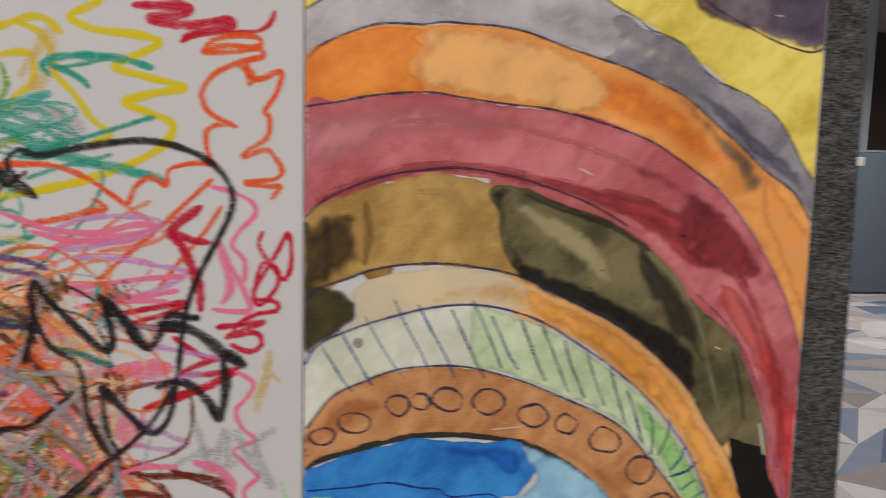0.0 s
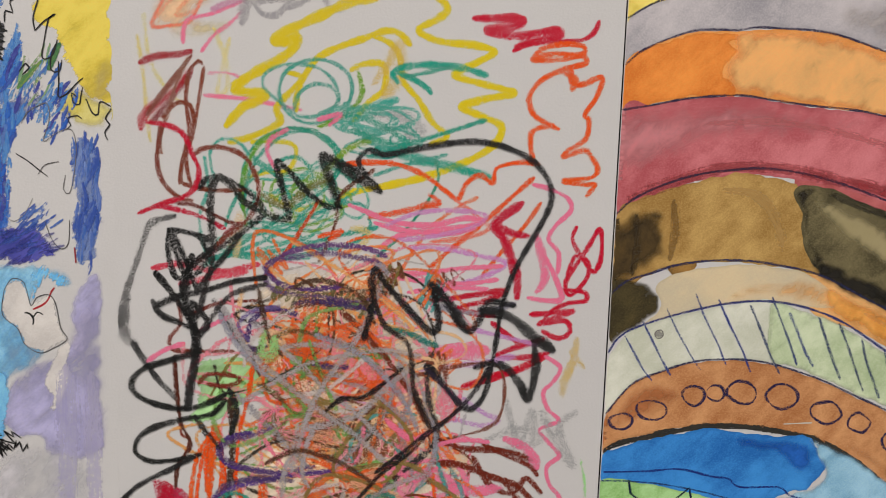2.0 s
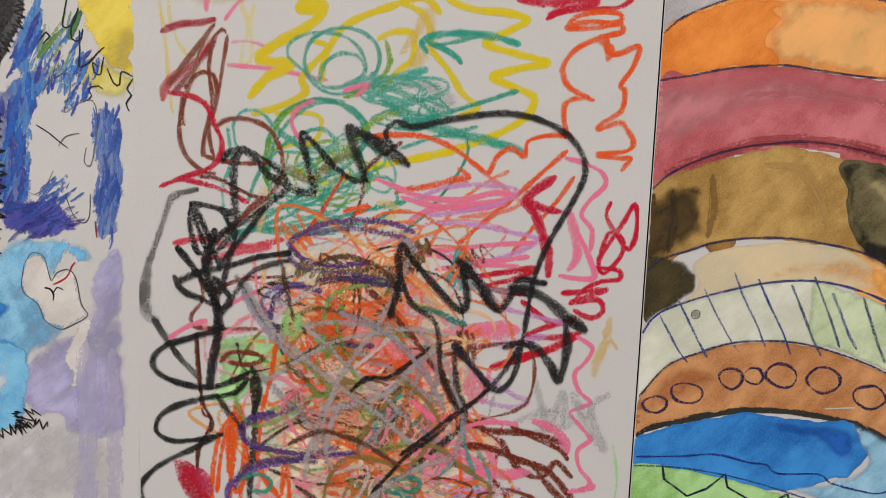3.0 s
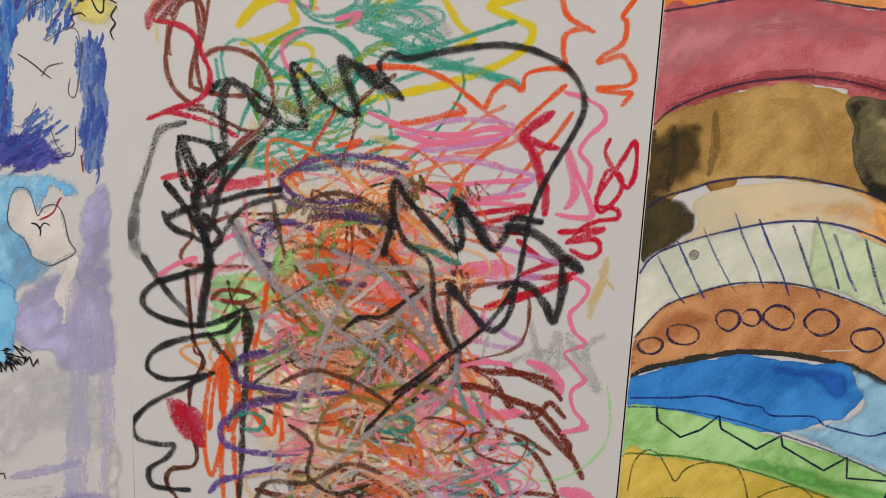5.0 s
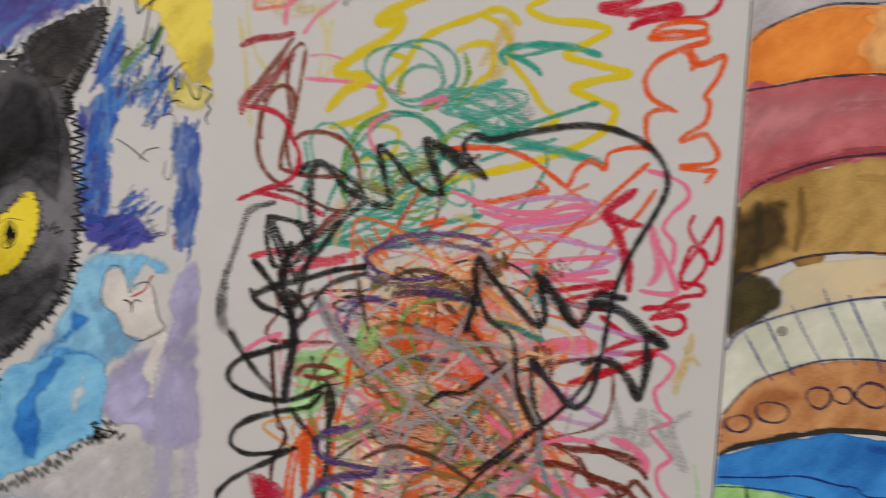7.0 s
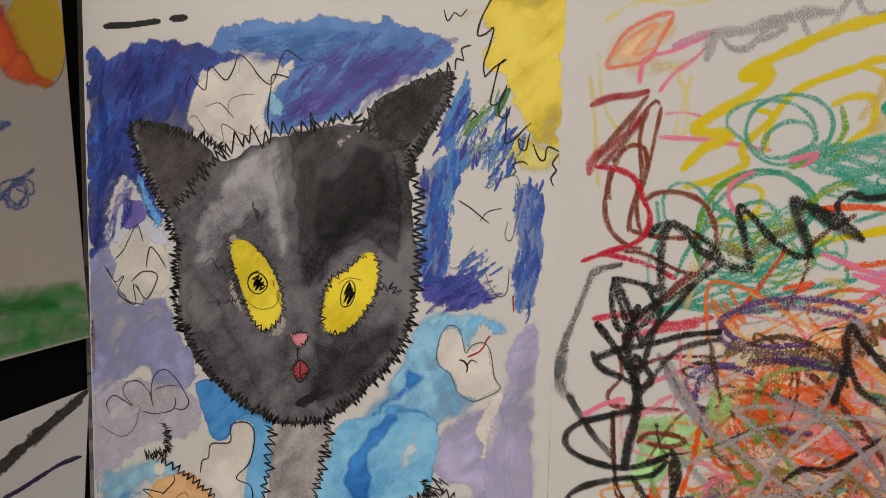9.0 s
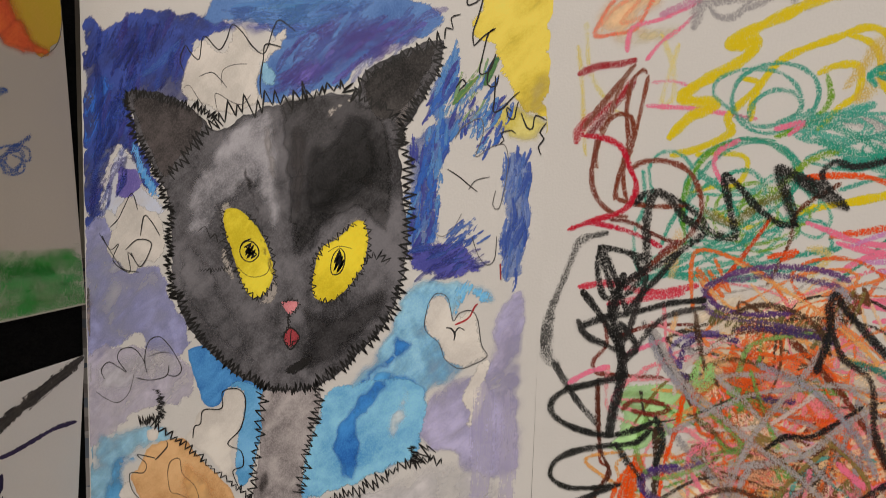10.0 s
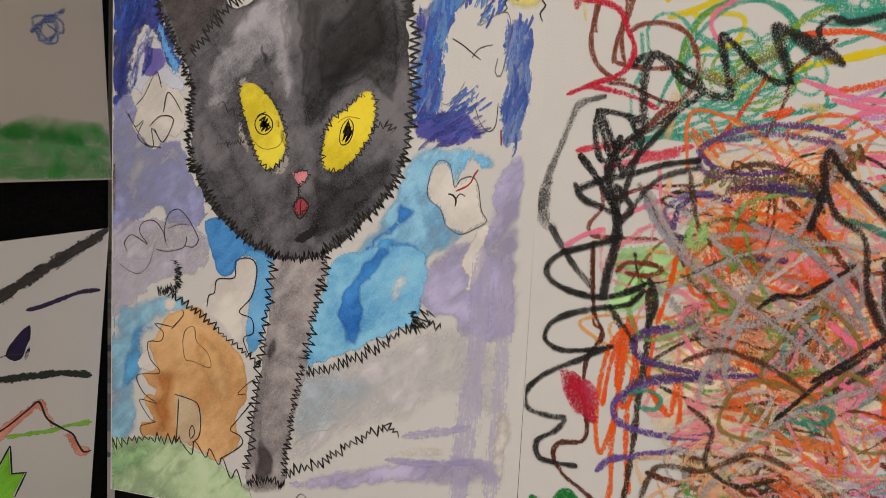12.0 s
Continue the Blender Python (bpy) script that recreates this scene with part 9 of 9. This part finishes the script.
line(cat, "ink_line", ink((21, 20, 21)), 0.84, [(24.90, 41.30), (24.98, 41.96), (25.39, 41.86), (25.27, 42.52), (25.81, 42.71)])
line(cat, "ink_line", ink((20, 18, 20)), 0.89, [(27.44, 46.00), (26.81, 45.05), (26.34, 44.08), (26.20, 43.27), (26.70, 43.36), (27.12, 43.68), (26.89, 42.61), (26.59, 41.62), (26.68, 40.87)])
line(cat, "ink_line", ink((20, 18, 20)), 0.84, [(26.68, 40.87), (27.27, 41.46), (27.92, 41.85), (27.53, 41.62), (27.24, 40.47), (27.07, 39.31), (27.67, 39.48), (27.98, 40.40)])
line(cat, "ink_line", ink((20, 18, 20)), 0.84, [(27.98, 40.31), (27.61, 39.48), (27.57, 38.65), (28.04, 38.56), (28.22, 39.22)])
line(cat, "ink_line", ink((20, 18, 20)), 0.84, [(25.67, 38.47), (26.07, 38.97), (26.28, 38.74), (25.85, 38.30)])
line(cat, "ink_line", ink((20, 18, 20)), 0.79, [(28.02, 39.15), (28.00, 37.83), (27.96, 37.09), (28.43, 37.24), (29.07, 37.91), (29.46, 38.24)])
line(cat, "ink_line", ink((20, 18, 20)), 0.84, [(29.04, 37.11), (28.76, 37.34), (28.85, 36.78), (29.19, 36.68), (29.30, 37.18), (29.41, 37.68)])
line(cat, "ink_line", ink((20, 18, 20)), 0.84, [(29.60, 37.02), (29.97, 36.20), (30.30, 36.14), (30.44, 36.87), (31.09, 36.62)])
line(cat, "ink_line", ink((20, 18, 20)), 0.84, [(31.09, 36.49), (30.74, 35.89), (30.99, 35.56), (30.68, 35.06), (30.86, 34.63)])
line(cat, "ink_line", ink((30, 28, 30)), 0.74, [(28.34, 35.16), (28.66, 35.44), (28.48, 35.84), (29.08, 36.02), (29.32, 35.85)])
line(cat, "ink_line", ink((124, 120, 120)), 0.45, [(25.70, 35.44), (26.09, 36.12), (26.76, 36.54), (27.27, 36.65), (27.40, 35.81), (27.01, 34.45), (27.84, 34.98), (28.68, 35.17), (28.95, 34.17), (28.78, 32.48), (28.48, 31.38), (28.13, 31.60), (28.27, 32.46)])
line(cat, "ink_line", ink((39, 36, 37)), 0.74, [(25.31, 33.65), (26.02, 33.23), (26.72, 32.68), (27.18, 32.35)])
line(cat, "ink_line", ink((59, 56, 57)), 0.49, [(26.63, 32.47), (27.06, 33.03), (27.90, 33.26)])
line(cat, "ink_line", ink((155, 151, 151)), 0.41, [(24.55, 29.89), (25.09, 29.57), (25.77, 30.12), (26.26, 31.01)])
line(cat, "ink_line", ink((70, 67, 69)), 0.49, [(26.93, 29.66), (27.39, 28.47), (27.92, 27.98), (28.35, 28.36), (28.44, 29.74)])
line(cat, "ink_line", ink((82, 79, 81)), 0.52, [(24.33, 25.30), (24.84, 26.04), (25.56, 25.81), (25.95, 24.42), (26.29, 24.90), (26.98, 25.13), (27.45, 24.63), (27.75, 23.07), (28.12, 22.39), (27.27, 21.79), (26.40, 21.46), (25.50, 21.99), (25.11, 22.93), (24.19, 23.79), (24.33, 25.30)])
line(cat, "ink_line", ink((15, 14, 15)), 1.23, [(25.54, 23.96), (25.86, 23.91), (26.09, 23.58), (26.03, 23.21)])
line(cat, "ink_line", ink((18, 16, 18)), 0.99, [(26.02, 23.57), (26.32, 24.02), (26.67, 23.87)])
line(cat, "name_bar", ink((30, 28, 30)), 3.24, [(1.64, 44.40), (3.46, 44.44), (5.58, 44.62)], smooth=False)
line(cat, "name_bar", ink((30, 28, 30)), 3.53, [(6.43, 44.75), (7.51, 44.80)], smooth=False)
line(cat, "ink_zigzag", ink((14, 13, 13)), 1.09, zigzag([(13.29, 18.69), (13.05, 16.26), (12.64, 13.36), (12.31, 10.41), (11.93, 6.97), (11.72, 3.48)], 29, 0.35, 0.05, 25, both=True), smooth=False, taper=0.5)
line(cat, "ink_zigzag", ink((14, 13, 13)), 1.09, zigzag([(17.30, 19.38), (16.89, 16.99), (16.43, 14.55), (15.96, 12.06)], 20, 0.35, 0.05, 26, both=True), smooth=False, taper=0.5)
line(cat, "ink_zigzag", ink((14, 13, 13)), 1.09, zigzag([(15.84, 11.64), (15.23, 9.08), (14.92, 6.52), (14.52, 3.47)], 25, 0.28, 0.05, 27, both=True), smooth=False, taper=0.5)
line(cat, "ink_zigzag", ink((14, 13, 13)), 0.97, zigzag([(11.63, 2.50), (13.09, 2.99), (14.66, 2.84)], 13, 0.33, 0.05, 28, both=True), smooth=False, taper=0.5)
line(cat, "ink_zigzag", ink((14, 13, 13)), 0.97, zigzag([(16.06, 11.05), (18.17, 11.90), (20.22, 12.93), (22.20, 14.32), (23.95, 15.20)], 25, 0.37, 0.05, 29, both=True), smooth=False, taper=0.5)
line(cat, "ink_zigzag", ink((14, 13, 13)), 0.97, zigzag([(23.95, 15.20), (24.73, 15.43), (25.50, 15.35)], 5, 0.23, 0.05, 30, both=True), smooth=False, taper=0.5)
line(cat, "ink_scrub", ink((14, 13, 13)), 0.75, zigzag([(23.52, 16.20), (23.67, 15.44), (23.76, 15.06)], 9, 0.28, 0.05, 31, both=True), smooth=False, taper=0.5)
line(cat, "ink_zigzag", ink((14, 13, 13)), 0.93, zigzag([(23.95, 15.27), (24.69, 16.31)], 4, 0.47, 0.05, 32, both=True), smooth=False, taper=0.5)
line(cat, "ink_zigzag", ink((14, 13, 13)), 0.97, zigzag([(14.65, 3.70), (17.04, 4.79), (18.73, 6.00), (20.79, 7.53), (22.00, 8.22)], 20, 0.35, 0.05, 33, both=True), smooth=False, taper=0.5)
line(cat, "ink_zigzag", ink((14, 13, 13)), 0.87, zigzag([(22.00, 8.38), (22.62, 7.90), (23.03, 7.83)], 3, 0.28, 0.05, 34, both=True), smooth=False, taper=0.5)
line(cat, "ink_zigzag", ink((14, 13, 13)), 0.93, zigzag([(0.05, 3.64), (2.19, 4.32), (4.65, 4.75), (6.10, 4.78)], 13, 0.35, 0.05, 35, both=True), smooth=False, taper=0.5)
line(cat, "ink_line", ink((25, 23, 25)), 0.74, [(6.10, 4.78), (7.05, 3.89), (7.30, 4.94), (8.24, 3.84), (8.57, 4.55), (9.32, 3.47), (9.64, 4.04), (10.34, 2.61), (10.80, 3.34), (11.27, 2.18)])
line(cat, "ink_zigzag", ink((14, 13, 13)), 0.97, zigzag([(5.03, 15.78), (6.43, 15.06), (8.04, 14.15), (9.87, 12.87), (11.67, 11.80), (12.57, 11.27)], 20, 0.26, 0.05, 36, both=True), smooth=False, taper=0.5)
line(cat, "ink_scrub", ink((14, 13, 13)), 0.67, zigzag([(5.66, 17.71), (5.83, 16.68), (5.54, 15.82)], 10, 0.30, 0.05, 37, both=True), smooth=False, taper=0.5)
line(cat, "ink_scrub", ink((14, 13, 13)), 0.64, zigzag([(4.08, 15.57), (5.03, 15.99), (5.74, 16.26)], 10, 0.23, 0.05, 38, both=True), smooth=False, taper=0.5)
line(cat, "ink_line", ink((30, 27, 27)), 0.74, [(5.23, 13.25), (3.81, 13.33), (4.52, 12.75), (4.27, 12.08), (3.21, 11.88), (3.38, 10.69), (4.23, 9.69), (2.28, 9.25), (2.85, 7.99), (3.96, 7.33), (2.49, 7.41), (3.45, 6.06), (3.94, 5.90), (2.60, 5.37), (2.79, 4.63)])
line(cat, "ink_line", ink((30, 27, 27)), 0.74, [(5.23, 13.12), (6.18, 14.19), (6.10, 14.60)])
line(cat, "ink_line", ink((30, 27, 27)), 0.74, [(11.92, 8.46), (10.79, 7.03), (10.24, 6.22), (11.02, 5.90), (11.25, 5.37), (10.57, 4.70), (9.41, 3.92)])
line(cat, "ink_line", ink((109, 85, 65)), 0.45, [(6.17, 12.28), (6.41, 13.15), (7.11, 13.43), (7.34, 12.40), (8.26, 11.64), (8.49, 10.61), (7.10, 10.88), (6.39, 11.02), (6.17, 12.28)])
line(cat, "ink_line", ink((30, 27, 27)), 0.74, [(5.72, 4.59), (5.83, 6.38), (5.89, 7.92)])
line(cat, "ink_line", ink((30, 27, 27)), 0.74, [(5.56, 8.23), (6.84, 8.04), (7.55, 7.69), (7.78, 6.41), (7.63, 5.30), (7.06, 4.78)])
line(cat, "ink_line", ink((30, 27, 27)), 0.74, [(6.83, 5.63), (7.07, 6.10), (7.30, 5.56), (6.96, 5.07), (6.83, 5.63)])
line(cat, "ink_line", ink((28, 26, 26)), 0.74, [(8.14, 15.00), (8.28, 15.85), (8.73, 16.09), (8.96, 17.06), (10.31, 17.33), (10.40, 18.48), (11.54, 18.76), (12.07, 18.00), (11.73, 16.14), (10.76, 14.91), (11.74, 14.50), (11.88, 13.49), (11.13, 13.00), (11.76, 11.60)])
line(cat, "ink_line", ink((48, 45, 47)), 0.49, [(14.23, 1.77), (15.34, 1.78), (16.00, 2.40), (17.10, 1.72), (18.39, 2.36), (19.26, 1.86), (20.94, 2.56), (22.62, 2.20)])
line(cat, "ink_line", ink((166, 166, 171)), 0.37, [(15.28, 5.93), (16.57, 6.95), (17.85, 7.34), (18.26, 7.89)])
line(cat, "ink_line", ink((48, 45, 47)), 0.49, [(11.46, 9.04), (10.78, 8.96), (11.68, 9.91), (12.13, 10.18)])
patch(meadow, "green_ground", wash((120, 178, 112), (156, 186, 132), soft=0.9, cover=0.3), [(23.40, 3.93), (25.36, 4.35), (27.46, 4.55), (29.34, 4.40), (30.45, 4.15), (30.45, 2.23), (30.45, 0.05), (27.81, 0.05), (24.96, 0.05), (22.39, 0.05)], 0.78, rough=0.3)
line(meadow, "green_crayon_grass", crayon((36, 147, 55), 0.42), 19.6, [(23.33, 3.10), (25.25, 3.20), (27.35, 3.24), (29.63, 3.13), (30.45, 2.64)])
line(meadow, "green_crayon_grass", crayon((55, 155, 74), 0.34), 19.6, [(23.15, 1.25), (25.08, 1.31), (27.18, 1.33), (29.47, 1.21), (30.45, 0.86)])
line(meadow, "green_crayon_grass", crayon((7, 124, 37), 0.55), 9.8, [(23.34, 3.27), (25.25, 3.13), (26.96, 2.93), (28.41, 2.55)])
line(meadow, "green_crayon_grass", crayon((60, 160, 80), 0.42), 12, [(23.2, 2.2), (25.6, 2.3), (28.2, 2.2), (30.3, 1.9)])
line(meadow, "green_crayon_grass", crayon((44, 150, 62), 0.4), 12, [(23.2, 0.5), (26.0, 0.6), (28.4, 0.5), (30.3, 0.4)])
line(meadow, "blue_crayon_scribble", crayon((58, 94, 164), 0.42), 2.2, tangle(26.7, 10.2, 1.15, 0.95, 5, 71))
patch(meadow, "yellow_ball", wash((210, 177, 45), (193, 155, 51), soft=0.15), [(27.56, 21.61), (29.72, 22.47), (30.45, 21.06), (30.45, 18.85), (29.84, 17.28), (28.84, 16.44), (27.89, 17.68), (27.04, 19.53)], 0.2, rough=0.2)
patch(meadow, "red_ball", wash((210, 56, 40), (226, 106, 51), soft=0.9), [(24.99, 20.99), (26.89, 21.45), (27.69, 19.33), (28.60, 17.79), (29.82, 17.10), (29.58, 16.47), (28.12, 16.28), (26.79, 16.68), (25.31, 17.92)], 0.78, rough=0.2)
line(meadow, "pencil_line", ink((124, 113, 98)), 0.59, [(30.45, 21.06), (30.45, 18.85), (29.95, 17.30), (28.84, 16.37)])
patch(meadow, "orange_ball", wash((226, 133, 51), (221, 106, 45), soft=0.9), [(26.56, 21.37), (27.70, 21.31), (28.33, 18.77), (29.27, 17.20), (28.53, 16.92), (27.26, 18.25)], 1.8, rough=0.2)
line(meadow, "blue_crayon_line", crayon((50, 86, 160), 0.42), 3.4, [(25.51, 9.71), (26.41, 10.56), (27.32, 11.16), (27.77, 11.52)])
line(meadow, "blue_crayon_line", crayon((54, 92, 160), 0.55), 5.2, [(25.55, 13.73), (26.07, 14.11), (26.50, 14.21)])
line(stripes, "black_brush_stroke", brush((37, 34, 32), (59, 54, 51), 0.9), 9.8, [(21.01, 40.01), (23.00, 40.70), (25.17, 41.90), (27.13, 43.01), (29.22, 44.15), (30.38, 44.90)], taper=0.7)
line(stripes, "purple_brush_stroke", brush((33, 21, 61), (45, 32, 76), 0.95), 3.9, [(24.65, 39.62), (25.66, 39.76), (27.04, 40.13), (28.27, 40.43), (29.82, 40.45)], taper=0.7)
patch(stripes, "purple_patch", wash((27, 19, 55), (40, 29, 70), soft=0.15), [(23.36, 36.72), (23.75, 37.67), (24.50, 38.40), (24.87, 38.60), (24.95, 37.80), (24.63, 37.08), (24.23, 36.31)], 0.1, rough=0.1)
patch(stripes, "purple_patch", wash((27, 19, 55), (40, 29, 70), soft=0.15), [(24.55, 36.83), (24.85, 37.15), (24.83, 36.48), (24.59, 36.15)], 0.1, rough=0.1)
line(stripes, "green_black_brush_stroke", brush((23, 37, 29), (37, 48, 39), 0.9), 6.5, [(20.80, 35.51), (22.78, 35.22), (24.93, 35.03), (26.87, 34.84), (27.89, 34.57), (29.17, 34.15)], taper=0.7)
line(stripes, "black_crayon_line", crayon((70, 62, 61), 0.6), 1.3, [(22.83, 36.66), (23.54, 36.79), (24.43, 36.66)])
patch(stripes, "pink_run", wash((221, 122, 106), (237, 166, 144), soft=0.5), [(21.93, 31.37), (23.73, 32.51), (25.32, 33.42), (25.82, 33.15), (26.17, 31.92), (26.74, 30.90), (27.76, 30.12), (28.37, 29.03), (29.03, 28.88), (29.01, 28.13), (27.92, 28.54), (27.13, 30.12), (26.14, 31.10), (25.41, 32.58), (24.07, 31.80), (22.24, 30.48)], 0.4, rough=0.2)
line(stripes, "green_brush_stroke", brush((122, 182, 56), (144, 199, 78), 0.8), 3.9, [(23.32, 31.26), (24.78, 31.03), (26.33, 30.82), (27.57, 30.83), (29.16, 30.65)], taper=0.7)
line(stripes, "ink_line", ink((25, 19, 19)), 1.32, [(21.93, 31.37), (23.35, 31.93), (24.65, 32.70), (25.43, 33.10), (25.97, 31.78), (26.94, 30.83), (27.76, 30.12), (28.16, 29.24), (28.57, 28.52), (29.15, 28.44)])
patch(stripes, "leaf_star", wash((111, 193, 45), (139, 215, 67), soft=0.15), [(23.47, 30.53), (23.58, 28.64), (24.50, 28.39), (23.70, 27.08), (24.18, 25.00), (23.11, 25.92), (21.68, 25.40), (21.48, 28.64), (22.69, 28.73)], 0.1, rough=0.05, closed_smooth=False)
line(stripes, "ink_line", ink((18, 20, 15)), 1.18, [(23.58, 30.57), (23.65, 28.61), (24.57, 28.36), (23.81, 26.91)], smooth=False)
line(stripes, "ink_line", ink((18, 20, 15)), 1.18, [(23.55, 30.58), (22.70, 29.12), (21.65, 28.65)], smooth=False)
line(stripes, "green_black_brush_stroke", brush((23, 37, 29), (37, 48, 39), 0.9), 5.2, [(26.13, 24.72), (27.39, 24.89), (28.91, 24.66)], taper=0.7)
